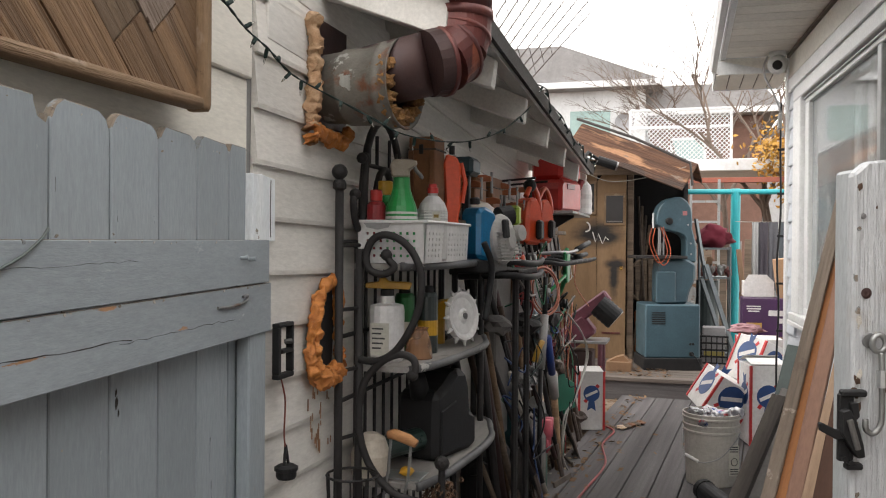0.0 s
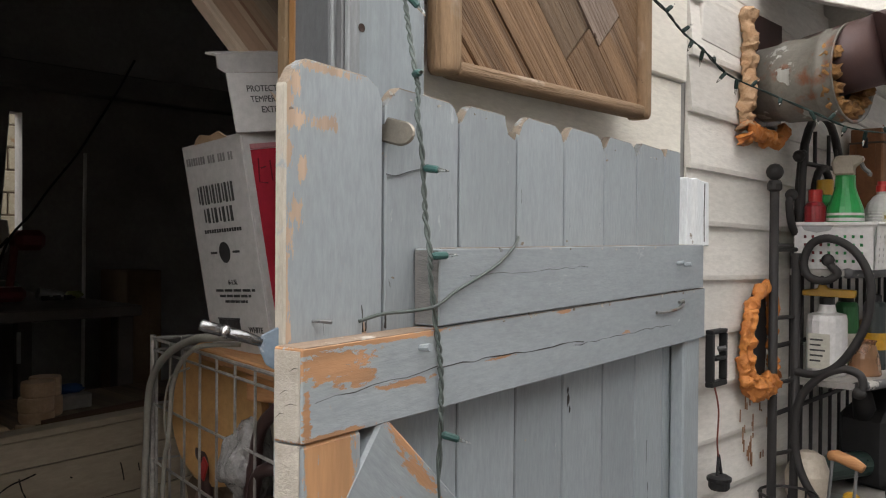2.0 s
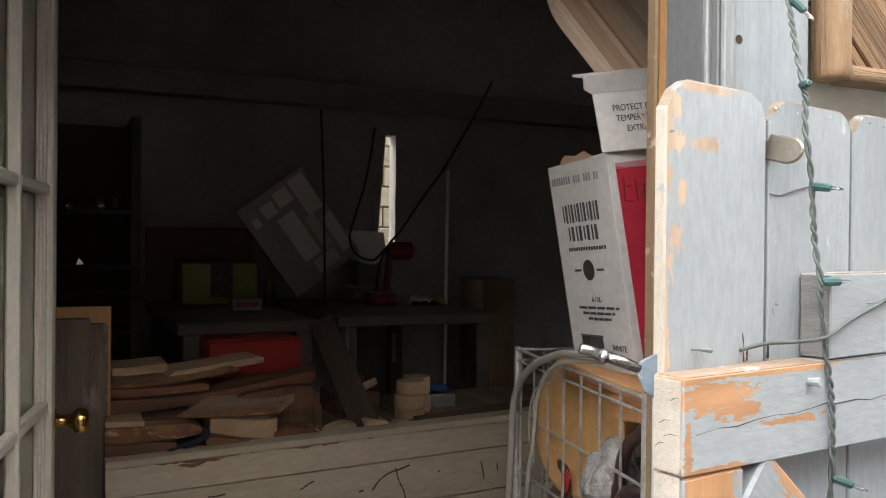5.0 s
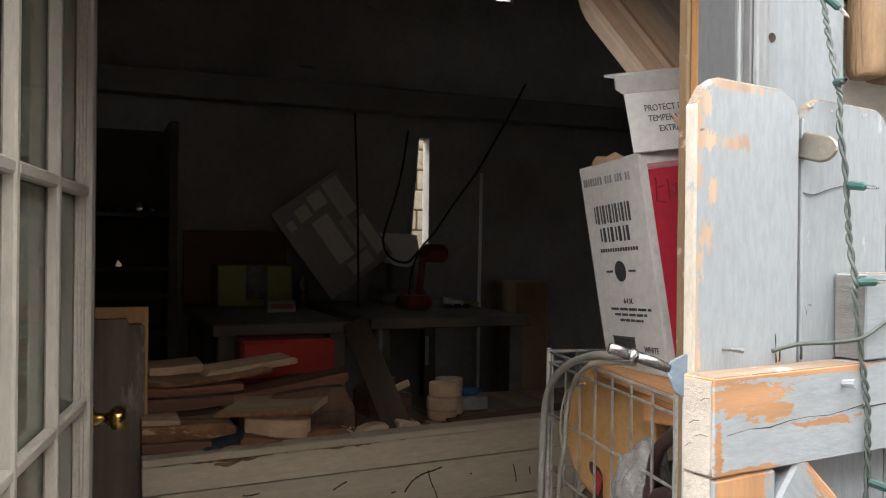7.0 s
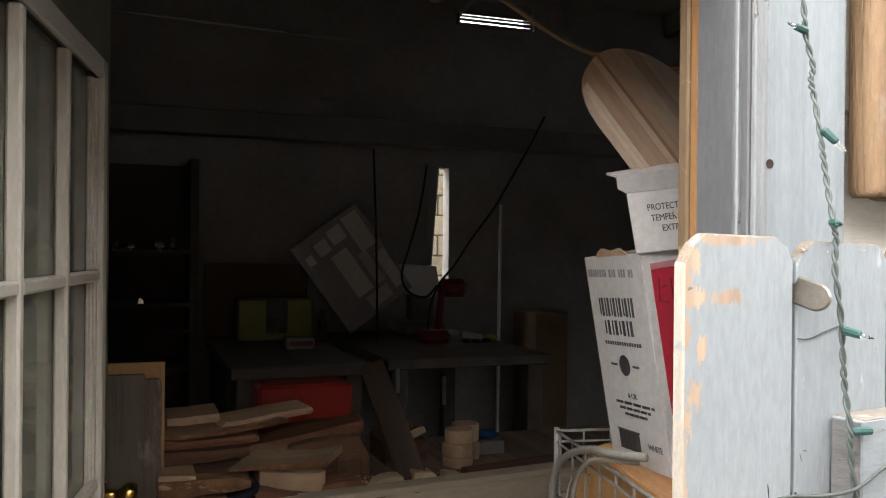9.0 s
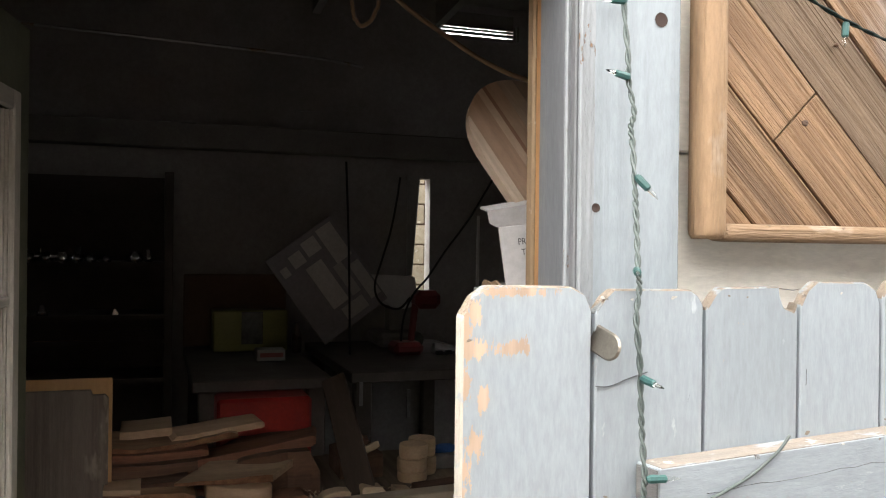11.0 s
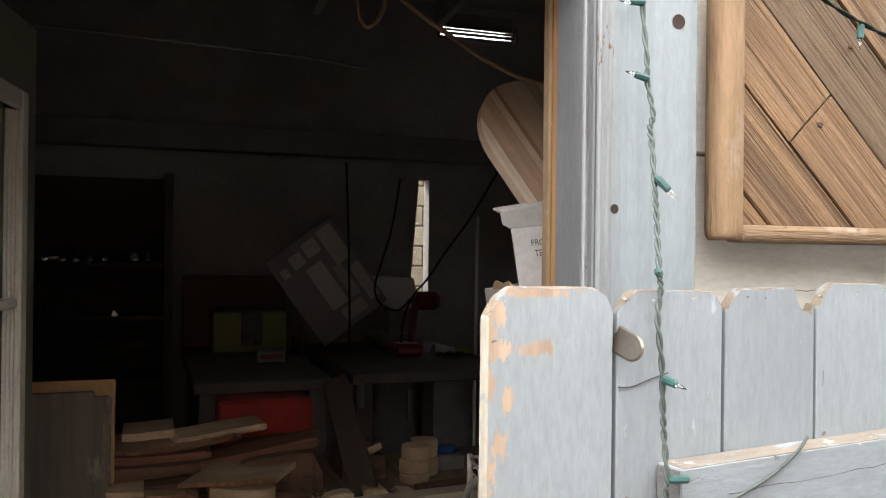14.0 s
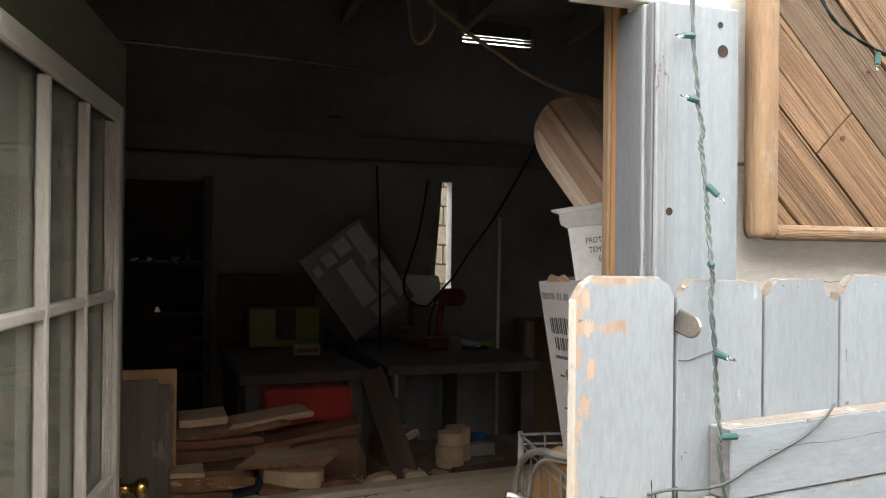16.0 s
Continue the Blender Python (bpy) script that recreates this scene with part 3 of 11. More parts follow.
for k in range(7):
    y = min(0.9 + 0.585 * k, 4.24)
    me = prism([(-0.02, 2.21), (0.395, 2.022), (0.385, 1.925), (0.36, 1.93), (0.05, 2.05), (-0.02, 2.07)], 0, 0.045, bevel=0.003)
    part("rafter", me, M_soffit, roof, at=EV @ Matrix.Translation((0, y, 0)))
for k, (z, w) in enumerate(((2.02, 0.14), (2.17, 0.14))):
    part("frieze_board", box(-0.006, 0.012, 0.6, 4.3, z - w / 2 - 0.1, z + w / 2 - 0.105, 0.003), M_soffit, wall, at=EV)

# deck boards and the raised platform
DK = pose(-0.80, 4.0, 0, 0, 0, 0) @ pose(0, 0, 0, 0, 0, 85.2)          # local x runs along the boards
deck = thing("deck", (0, 4, 0), "weathered grey-brown plank deck along the alley", "deck", kind="structure")
for k in range(11):
    off = -0.146 * k
    for a, b in ((-6.4, -1.9 + 0.7 * (k % 3)), (-1.896 + 0.7 * (k % 3), 3.42)):
        part("board", box(a, b, off - 0.14, off, -0.035, 0.002 * random.uniform(-1, 1.4), 0.004), M_deck, deck, at=DK)
part("joist", box(-1.0, 0.9, -2.5, 7.4, -0.058, -0.04), M_oldwood, deck)
# deck brown darkened to stand for the shade over the platform
M_platform = mat("shade_dark_platform_boards", (0.14, 0.115, 0.098), (0.09, 0.073, 0.062), 0.85, scale=12, stretch=GRAIN, vary=0.2, bump=0.6)
plat = thing("platform", (0, 8.6, 0), "low wooden platform with a plank edge", "platform", kind="structure")
part("riser", box(-0.95, 0.75, 7.46, 7.50, -0.05, 0.115, 0.004), M_deck, plat)
for k in range(18):
    part("board", box(0, 1.8, 0, 0.14, -0.035, 0.0, 0.004), M_platform, plat, at=pose(-0.98, 7.44 + 0.146 * k, 0.15))
M_chip = mat("bare_tan_chipped_edge", (0.285, 0.225, 0.17), (0.20, 0.17, 0.135), 0.85, scale=40, bump=0.9, vary=0.1, spot=[((0.25, 0.275, 0.285), 0.40, 34), ((0.40, 0.38, 0.34), 0.10, 60), ((0.11, 0.095, 0.08), 0.10, 50)])
M_edge_cream = mat("chalky_cream_board_edge", (0.50, 0.47, 0.41), (0.40, 0.37, 0.31), 0.8, scale=30, stretch=(0.3, 1, 1), bump=0.8, spot=[((0.50, 0.29, 0.14), 0.16, 16, (0.4, 1, 1)), ((0.30, 0.33, 0.35), 0.12, 26)])
M_knot = mat("dark_sign_knot", (0.11, 0.055, 0.028), (0.05, 0.028, 0.016), 0.7, scale=60, bump=0.5)
M_crack = mat("dark_wood_crack", (0.05, 0.045, 0.04), (0.03, 0.027, 0.024), 0.9, scale=20)
M_top_bare = mat("bare_salmon_top_edge", (0.36, 0.265, 0.195), (0.27, 0.195, 0.14), 0.8, scale=26, stretch=(0.15, 1, 1), bump=0.7, spot=[((0.34, 0.375, 0.39), 0.14, 14, (0.4, 1, 1)), ((0.58, 0.54, 0.47), 0.22, 22)])
# dark tone that paints the shadow in gaps and splits
M_tongue = mat("shadow_toned_joint", (0.12, 0.13, 0.135), (0.08, 0.088, 0.092), 0.8, scale=20)
# ---- at the doorway: gate, sign, light string, door leaf ----
GO = Vector((-0.768, 0.492, 0))
GU = Vector((-0.158, 0.9874, 0)).normalized()
G = frame_matrix(GO, GU)                       # local x along the gate, y into the wall, z up
gate = thing("wooden_gate", GO, "grey-blue plank gate with peeling paint, folded back against the wall", "gate")
edges = [0.015, 0.192, 0.366, 0.537, 0.709, 0.887, 1.060, 1.234, 1.376]


def gate_up(x, y, z):
    """A frame in the gate with its x (the grain) upwards and y into the wall."""
    return G @ frame_matrix((x, y, z), (0, 0, 1), (-1, 0, 0))


for k in range(8):
    w = edges[k + 1] - edges[k] - 0.006
    top = (1.510, 1.504, 1.504, 1.510, 1.513, 1.515, 1.519, 1.522)[k]
    low = 1.185 if k == 0 else 1.09
    c = 0.027
    h = w / 2
    n1, n2 = random.uniform(0.75, 1.25), random.uniform(0.75, 1.25)
    poly = [(0, -h), (top - low - c * n1, -h), (top - low - 0.35 * c * n1, -h + 0.5 * c), (top - low, -h + c * n1), (top - low - 0.002, h - c * n2), (top - low - 0.4 * c * n2, h - 0.35 * c), (top - low - c * n2, h), (0, h)]
    if k == 2:
        poly[4:8] = [(top - low, h - 0.036), (top - low - 0.012, h - 0.034), (top - low - 0.028, h - 0.026), (top - low - 0.034, h - 0.008), (top - low - 0.020, h), (0, h)]
    if k == 7:
        poly = [(0, -h), (top - low - 0.02, -h), (top - low, -h + 0.012), (top - low, h - 0.03), (0.05, h - 0.03), (0.0, h - 0.05)]
    y = 0.031
    pk = part("picket", prism([(q[0], -q[1]) for q in poly], 0, 0.016, bevel=0.002), M_gate_edge if k == 0 else M_gate, gate, "picket with flaked paint down its edge" if k == 0 else "",
              gate_up((edges[k] + edges[k + 1]) / 2, y, low))
    pk.data.materials.append(M_chip)
    pk.data.materials.append(M_edge_cream)
    for pg in pk.data.polygons:
        if pg.normal.x > 0.3:
            pg.material_index = 1
        elif k == 0 and pg.normal.z > 0.5:
            pg.material_index = 2
# backing strips that colour the picket gaps as dark as shadow
for k in range(1, 8):
    part("tongue", box(0, 1.42, 0.0485, 0.052, -0.012, 0.012), M_tongue, gate, "", gate_up(edges[k], 0, 0.03))
RU = G @ Matrix.Translation((0.256, 0.0, 1.2485))
RL = G @ Matrix.Translation((0.0, 0.0, 1.146))
rail_up = part("rail", prism([(0, -0.0495), (1.14, -0.0475), (1.14, 0.0545), (0, 0.0505)], -0.0105, 0.0295, bevel=0.0016), M_gate, gate, "upper rail", RU)
part("end_grain", box(-0.0015, 0.0, -0.0085, 0.0275, -0.047, 0.048), mat("grey_end_grain", (0.23, 0.23, 0.225), (0.15, 0.15, 0.15), 0.85, scale=60, stretch=(1, 0.2, 1), bump=0.5), rail_up, "grey weathered end grain", RU)
rail_low = part("rail", prism([(0, -0.0495), (1.405, -0.0655), (1.405, 0.0525), (0, 0.0505)], -0.012, 0.0285, bevel=0.0016), M_gate_worn, gate, "lower rail with bare orange wood at its end", RL)
part("end_grain", box(-0.0016, 0.0, -0.0095, 0.026, -0.0465, 0.0475), M_bare, rail_low, "pale bare end grain", RL)
for k, (y0, z0, y1, z1) in enumerate(((-0.006, -0.008, 0.012, -0.011), (0.004, 0.006, 0.019, 0.001), (0.012, -0.018, 0.024, -0.024), (-0.008, 0.03, 0.004, 0.026))):
    part("crack", tube([(-0.0017, y0, z0), (-0.0017, (y0 + y1) / 2, (z0 + z1) / 2 + 0.002), (-0.0017, y1, z1)], [0.0002, 0.0004, 0.0002], 5), M_crack, rail_low, "dark check in the end grain", RL)
part("top_edge", prism([(0.002, 0.0500), (0.24, 0.0503), (0.24, 0.0512), (0.002, 0.0510)], -0.0112, 0.0265), M_top_bare, rail_low, "bare salmon top edge", RL)
part("top_edge", prism([(0.241, 0.0504), (1.39, 0.0522), (1.39, 0.0531), (0.241, 0.0513)], -0.0125, -0.0107), M_chip, rail_low, "chalky bare top edge", RL)
part("top_edge", prism([(0.004, 0.0500), (1.13, 0.0542), (1.13, 0.0549), (0.004, 0.0511)], -0.0098, 0.0285), mat("chalky_grey_top", (0.33, 0.275, 0.225), (0.24, 0.215, 0.185), 0.85, scale=30, stretch=(0.3, 1, 1), bump=0.8, spot=[((0.33, 0.36, 0.38), 0.3, 20, (0.4, 1, 1)), ((0.58, 0.54, 0.47), 0.15, 30)]), rail_up, "chalky worn top edge", RU)
SL = G @ frame_matrix((0.051, 0, 1.095), (0, 0, -1), (1, 0, 0))
stile = part("stile", box(0, 1.09, -0.010, 0.0285, -0.05, 0.05, 0.004), M_stile_worn, gate, "lower stile with bare wood at its top", SL)
part("end_grain", box(0.0, 1.09, -0.008, 0.026, -0.0514, -0.0500), M_bare, stile, "pale bare edge", SL)
part("stile", box(0, 1.07, -0.0045, 0.0285, -0.06, 0.055, 0.004), M_gate, gate, "", G @ frame_matrix((1.335, 0, 1.083), (0, 0, -1), (1, 0, 0)))
d0, d1 = Vector((0.105, 0.009, 1.065)), Vector((1.25, 0.009, 0.08))
part("brace", box(0, (d1 - d0).length, -0.02, 0.02, -0.055, 0.055, 0.004), M_brace_worn, gate, "diagonal brace", G @ frame_matrix(d0, d1 - d0))
for k in range(8):
    w = edges[k + 1] - edges[k] - 0.005
    part("board", box(0, 1.058 if k else 1.152, 0.0312, 0.047, -w / 2, w / 2, 0.002), M_gate, gate, "", gate_up((edges[k] + edges[k + 1]) / 2, 0, 0.03))
part("post_stub", prism([(1.808, 1.300), (1.926, 1.300), (1.923, 1.456), (1.88, 1.459), (1.855, 1.464), (1.836, 1.460), (1.812, 1.463)], 0.0, 0.03, m=frame_matrix((-0.990, 0, 0), (0, 1, 0)), bevel=0.002), mat("streaked_white_post_paint", (0.80, 0.82, 0.83), (0.64, 0.68, 0.71), 0.6, scale=20, stretch=(1, 1, 0.1), bump=0.8, peel=((0.33, 0.29, 0.24), 0.12, 18.0), spot=[((0.75, 0.76, 0.77), 0.25, 14, (1, 1, 0.2))]), gate, "streaked white post stub")
part("crack", tube([(-0.9895, 1.898, 1.31), (-0.9895, 1.896, 1.38), (-0.9895, 1.899, 1.452)], 0.0012, 5), M_crack, gate, "split in the stub")
# pale and black spots paint the chrome's highlights and dark reflections
M_grip_chrome = mat("grip_chrome_painted_glints", (0.42, 0.43, 0.44), (0.10, 0.10, 0.105), 0.25, 0.9, scale=50, stretch=(0.4, 1, 1), bump=0.15, spot=[((0.80, 0.81, 0.82), 0.28, 30, (0.4, 1, 1)), ((0.03, 0.03, 0.03), 0.2, 24)])
random.seed(31)
def crack(p0, p1, y, r=0.0011, wob=0.0022):
    """A dark split in the paint from p0 to p1, in the gate's x and z."""
    n = max(4, int((Vector(p1) - Vector(p0)).length / 0.03))
    pts = [(p0[0] + (p1[0] - p0[0]) * i / n + random.uniform(-wob, wob) * 0.4, y, p0[1] + (p1[1] - p0[1]) * i / n + random.uniform(-wob, wob)) for i in range(n + 1)]
    part("crack", tube(pts, [r * random.uniform(0.35, 1.3) for _ in pts], 5), M_crack, gate, "dark split in the paint", G)
crack((0.02, 1.139), (0.25, 1.147), -0.0120, 0.0006)
crack((0.25, 1.147), (0.70, 1.138), -0.0120, 0.0009)
crack((0.66, 1.134), (1.16, 1.131), -0.0120, 0.0006)
crack((0.33, 1.262), (0.72, 1.266), -0.0106, 0.0004)
crack((0.5, 1.199), (1.39, 1.200), -0.0106, 0.0012)
for k in range(6):
    e = edges[1 + k % 7]
    x = e + random.choice((-1, 1)) * random.uniform(0.008, 0.03)
    z = random.uniform(1.20, 1.40)
    crack((x, z), (x + random.uniform(-0.003, 0.003), z + random.uniform(0.008, 0.026)), 0.0312, 0.0005, 0.0016)
for k in range(16):
    x = edges[k % 8] + 0.087 + random.uniform(-0.06, 0.06)
    z = random.uniform(0.55, 0.95)
    crack((x, z), (x + random.uniform(-0.003, 0.003), z + random.uniform(0.01, 0.09)), 0.0314, 0.0009, 0.0016)
crack((0.152, 1.199), (0.149, 1.232), 0.0312, 0.0012, 0.002)
crack((0.156, 1.199), (0.160, 1.214), 0.0312, 0.0012, 0.002)
crack((0.081, 1.199), (0.080, 1.216), 0.0312, 0.0004)
crack((0.196, 1.199), (0.197, 1.214), 0.0312, 0.0014, 0.002)
# flaked chips along the worn edges
def chip(x, y, z, s, k):
    pts = [(s * random.uniform(0.6, 1.3) * math.cos(a), s * random.uniform(0.25, 0.7) * math.sin(a)) for a in np.linspace(0, math.tau, 8)[:-1]]
    part("chip", prism(pts, y - 0.0006, y + 0.0004), (M_chip, M_bare, M_pale_chip)[k % 3], gate, "flaked chip", G @ pose(x, 0, z, 0, random.uniform(-25, 25), 0))
M_pale_chip = mat("white_primer_chip", (0.62, 0.60, 0.56), (0.5, 0.48, 0.45), 0.7, scale=40)
for k in range(9):
    chip(random.uniform(0.27, 1.38), -0.0106, 1.2975 - random.uniform(0, 0.003), random.uniform(0.002, 0.0055), k)
for k in range(12):
    chip(random.uniform(0.3, 1.33), -0.012, random.choice((1.194, 1.1955, 1.1945)), random.uniform(0.002, 0.006), k)
for k in range(6):
    e = edges[k % 8]
    chip(e + random.uniform(0.006, 0.02) * random.choice((-1, 1)) if e > 0.05 else e + 0.012, 0.031, random.uniform(1.22, 1.49), random.uniform(0.002, 0.006), 3 * k)
for k in range(18):
    chip(random.uniform(0.06, 1.2), 0.031, random.uniform(1.488, 1.497), random.uniform(0.0015, 0.0035), k)
for x, z, rx, rz in ((0.733, 1.026, 0.005, 0.011), (0.731, 1.044, 0.003, 0.006), (0.739, 1.008, 0.0025, 0.006)):
    part("knot", blob((0, 0, 0), (rx, 0.0014, rz), rough=0.7, freq=1.6, seed=x * 40 + z), M_crack, gate, "dark split knot", G @ pose(x, 0.0312, z, 0, 8, 0))
M_latch = mat("worn_nickel_latch", (0.30, 0.275, 0.235), (0.20, 0.18, 0.15), 0.38, 0.85, scale=30, bump=0.15)
# steel turn latch on the second picket, screws, bent nails
part("latch", prism([(0.0, -0.0135), (0.033, -0.0135), (0.040, -0.011), (0.0455, -0.006), (0.047, 0.0), (0.0455, 0.006), (0.040, 0.011), (0.033, 0.0135), (0.0, 0.0135)], -0.004, 0.0, bevel=0.0018), M_latch, gate, "dull steel turn latch", frame_matrix((-0.8385, 0.6815, 1.449), (0.053, 0.006, -0.014), (0.25, 0.3, 1)) @ Matrix.Scale(1.18, 4))
part("wire", tube(smooth_path([(0.195, 0.030, 1.392), (0.215, 0.0295, 1.391), (0.242, 0.0295, 1.398), (0.272, 0.030, 1.404)]), 0.0008, 6), M_tongue, gate, "dark split in the picket", G)
part("bent_nail", tube([(0.062, 0.031, 1.218), (0.065, 0.023, 1.2185), (0.080, 0.019, 1.2165)], [0.002, 0.0022, 0.003], 6), M_jamb, gate, "painted bent nail", G)
for x, z in ((0.211, 1.176), (1.20, 1.262), (1.25, 1.258)):
    part("screw", tube([(x, -0.008, z), (x, -0.028, z + 0.002)], [0.004, 0.0055], 8), M_gate, gate, "painted screw head", G)
part("hook", tube(smooth_path([(1.06, -0.014, 1.162), (1.12, -0.016, 1.160), (1.19, -0.016, 1.162), (1.225, -0.016, 1.168), (1.228, -0.016, 1.178), (1.20, -0.016, 1.176)]), 0.0035, 6), M_galv, gate, "small steel hook", G)
# handle with a chrome grip beyond the latch edge
HB = frame_matrix((-0.815, 0.50, 1.197), (-0.036, -0.068, 0.02), (0, 0, 1))       # local x out past the gate's edge
part("handle_bracket", prism([(-0.010, -0.028), (-0.010, 0.020), (0.0, 0.018), (0.014, 0.006), (0.016, -0.005), (0.002, -0.024)], -0.003, 0.003, bevel=0.001), mat("blue_painted_bracket", (0.20, 0.26, 0.32), (0.13, 0.18, 0.24), 0.5, scale=20, bump=0.2, spot=((0.4, 0.42, 0.44), 0.2, 30)), gate, "blue steel bracket", HB)
part("grip", tube([(0.012, 0.0, -0.002), (0.030, 0, 0.0), (0.052, 0, 0.001)], [0.005, 0.0062, 0.0062], 14), M_grip_chrome, gate, "chrome grip with painted highlights", HB, smooth=True)
part("grip_collar", tube([(0.049, 0, 0.001), (0.056, 0, 0.001)], 0.0073, 14), M_grip_chrome, gate, "bright chrome collar", HB, smooth=True)
part("grip_end", tube([(0.055, 0, 0.001), (0.078, 0, 0.002), (0.080, 0, 0.002)], [0.0064, 0.0064, 0.0045], 14), M_grip_chrome, gate, "chrome end with painted highlights", HB, smooth=True)

# chevron sign of old boards in a rounded frame
SG = frame_matrix((-0.944, 0.0, 0.0), (0, 1, 0))          # local x is world y, local y into the wall
sign = thing("wooden_sign", (-0.96, 1.22, 1.57), "framed panel of weathered diagonal barn boards hung on the wall", "wall art")
Y0, Y1, Z0, Z1 = 0.933, 1.494, 1.588, 2.18


def clip(poly, a, b, c):
    """The part of a convex outline where a*x + b*z <= c."""
    out = []
    for p, q in zip(poly, poly[1:] + poly[:1]):
        dp, dq = a * p[0] + b * p[1] - c, a * q[0] + b * q[1] - c
        if dp <= 0:
            out.append(p)
        if dp * dq < 0:
            t = dp / (dp - dq)
            out.append((p[0] + t * (q[0] - p[0]), p[1] + t * (q[1] - p[1])))
    return out


cuts = {1: [], 2: [-0.684], 3: [-0.40], 4: [-0.335], 5: [-0.75], 6: [-0.2], 7: [-0.5], 8: [-0.6, -0.3], 0: []}
for k in range(9):
    lo, hi = 2.430 + 0.149 * k, 2.430 + 0.149 * (k + 1)
    spans = [-9.0] + [c for c in cuts[k]] + [9.0]
    for s0, s1 in zip(spans, spans[1:]):
        poly = [(Y0, Z0), (Y1, Z0), (Y1, Z1), (Y0, Z1)]
        g = 0.0019
        for a, b, c in ((-1, -1, -lo - g), (1, 1, hi - g), (-1, 1, -s0 - g), (1, -1, s1 - g)):
            poly = clip(poly, a, b, c) if len(poly) > 2 else poly
        if len(poly) < 3:
            continue
        r = math.sqrt(0.5)
        cx, cz = sum(p[0] for p in poly) / len(poly), sum(p[1] for p in poly) / len(poly)
        loc = [((p[0] - cx) * r - (p[1] - cz) * r, (p[0] - cx) * r + (p[1] - cz) * r) for p in poly]
        dy = random.uniform(-0.002, 0.002)
        part("plank", prism(loc, dy, 0.014 + dy, bevel=0.0012), random.choice((M_barn, M_barn, M_barn_grey)), sign, "", SG @ Matrix.Translation((cx, 0, cz)) @ pose(0, 0, 0, 0, 45, 0))
part("backing", box(Y0 - 0.01, Y1 + 0.01, 0.017, 0.022, Z0 - 0.01, Z1 + 0.01), M_oldwood, sign, "", SG)


def rounded(w, d):
    return [(w / 2 * math.copysign(abs(math.cos(a)) ** 0.55, math.cos(a)), d / 2 * math.copysign(abs(math.sin(a)) ** 0.55, math.sin(a))) for a in (math.tau * i / 14 for i in range(14))]


def bar(ln, w, d):
    bm = bmesh.new()
    rings = []
    for x, k in ((0, 0.80), (0.006, 0.95), (0.014, 1.0), (ln - 0.014, 1.0), (ln - 0.006, 0.95), (ln, 0.8)):
        rings.append([bm.verts.new((x, q * k, p * k)) for p, q in rounded(w, d)])
    for a, b in zip(rings, rings[1:]):
        for i in range(14):
            bm.faces.new((a[i], a[(i + 1) % 14], b[(i + 1) % 14], b[i]))
    bm.faces.new(rings[0]), bm.faces.new(rings[-1][::-1])
    return bm


part("frame_bar", bar(0.675, 0.040, 0.05), M_frame_wood, sign, "rounded side bar", SG @ frame_matrix((0.9165, 0.006, 1.567), (0, 0, 1), (1, 0, 0)), smooth=True)
part("frame_bar", bar(0.68, 0.034, 0.05), M_frame_wood, sign, "rounded side bar", SG @ frame_matrix((1.509, 0.006, 1.562), (0, 0, 1), (1, 0, 0)), smooth=True)
part("frame_bar", bar(0.572, 0.026, 0.046), M_frame_wood, sign, "rounded bottom bar", SG @ frame_matrix((0.930, 0.006, 1.576), (1, 0, 0)), smooth=True)
part("frame_bar", bar(0.572, 0.03, 0.046), M_frame_wood, sign, "rounded top bar", SG @ frame_matrix((0.930, 0.006, 2.20), (1, 0, 0)), smooth=True)

for y, z, r in ((1.075, 1.735, 0.006), (1.13, 1.852, 0.004), (1.33, 1.70, 0.007), (1.42, 1.95, 0.005)):
    part("knot", blob((y, -0.0015, z), (r, 0.0025, r * 0.75), rough=0.5, freq=2.0, seed=y * 9), M_knot, sign, "dark knot", SG)

# hairline cracks in the cream paint under the sign
for k in range(7):
    y0, z0 = random.uniform(0.90, 1.35), random.uniform(1.40, 1.55)
    pts = [(-0.9948 - 0.0216 * (y0 + 0.014 * i - 0.72), y0 + 0.014 * i, z0 + random.uniform(-0.0016, 0.0016) - 0.0004 * i) for i in range(random.randint(6, 16))]
    part("crack", tube(pts, [0.0007 * random.uniform(0.4, 1.3) for _ in pts], 5), M_chip, wall, "hairline crack in the cream paint")

# half-glazed door leaf, swung inwards
DO = Vector((-0.985, -0.251, 0))
DU = Vector((-1.0, 0.16, 0)).normalized()
D = frame_matrix(DO, DU)                       # local x from the hinge to the latch edge; local -y faces the doorway
leaf = thing("door_leaf", DO, "olive door with nine dirty panes in white trim, swung open", "door")
PX = [0.136, 0.405, 0.678, 0.958]
ZB = [0.585, 1.004, 1.429, 1.838]
ol = box(0, PX[0] - 0.01, 0, 0.042, 0.01, 2.03)
box(PX[3] + 0.01, 1.088, 0, 0.042, 0.01, 2.03, bm=ol)
box(PX[0] - 0.01, PX[3] + 0.01, 0, 0.042, 0.01, ZB[0] - 0.01, bm=ol)
box(PX[0] - 0.01, PX[3] + 0.01, 0, 0.042, ZB[3] + 0.01, 2.03, bm=ol)
part("slab", ol, M_olive, leaf, "olive painted slab", D)
for x0, x1, z0, z1 in ((PX[0] - 0.035, PX[0] + 0.008, ZB[0] - 0.035, ZB[3] + 0.035), (PX[3] - 0.008, PX[3] + 0.035, ZB[0] - 0.035, ZB[3] + 0.035)):
    part("trim", box(0, z1 - z0, -0.014, 0.0, x0 - (x0 + x1) / 2, x1 - (x0 + x1) / 2, 0.004), M_whitepaint, leaf, "white lite trim", D @ frame_matrix(((x0 + x1) / 2, 0, z0), (0, 0, 1), (-1, 0, 0)))
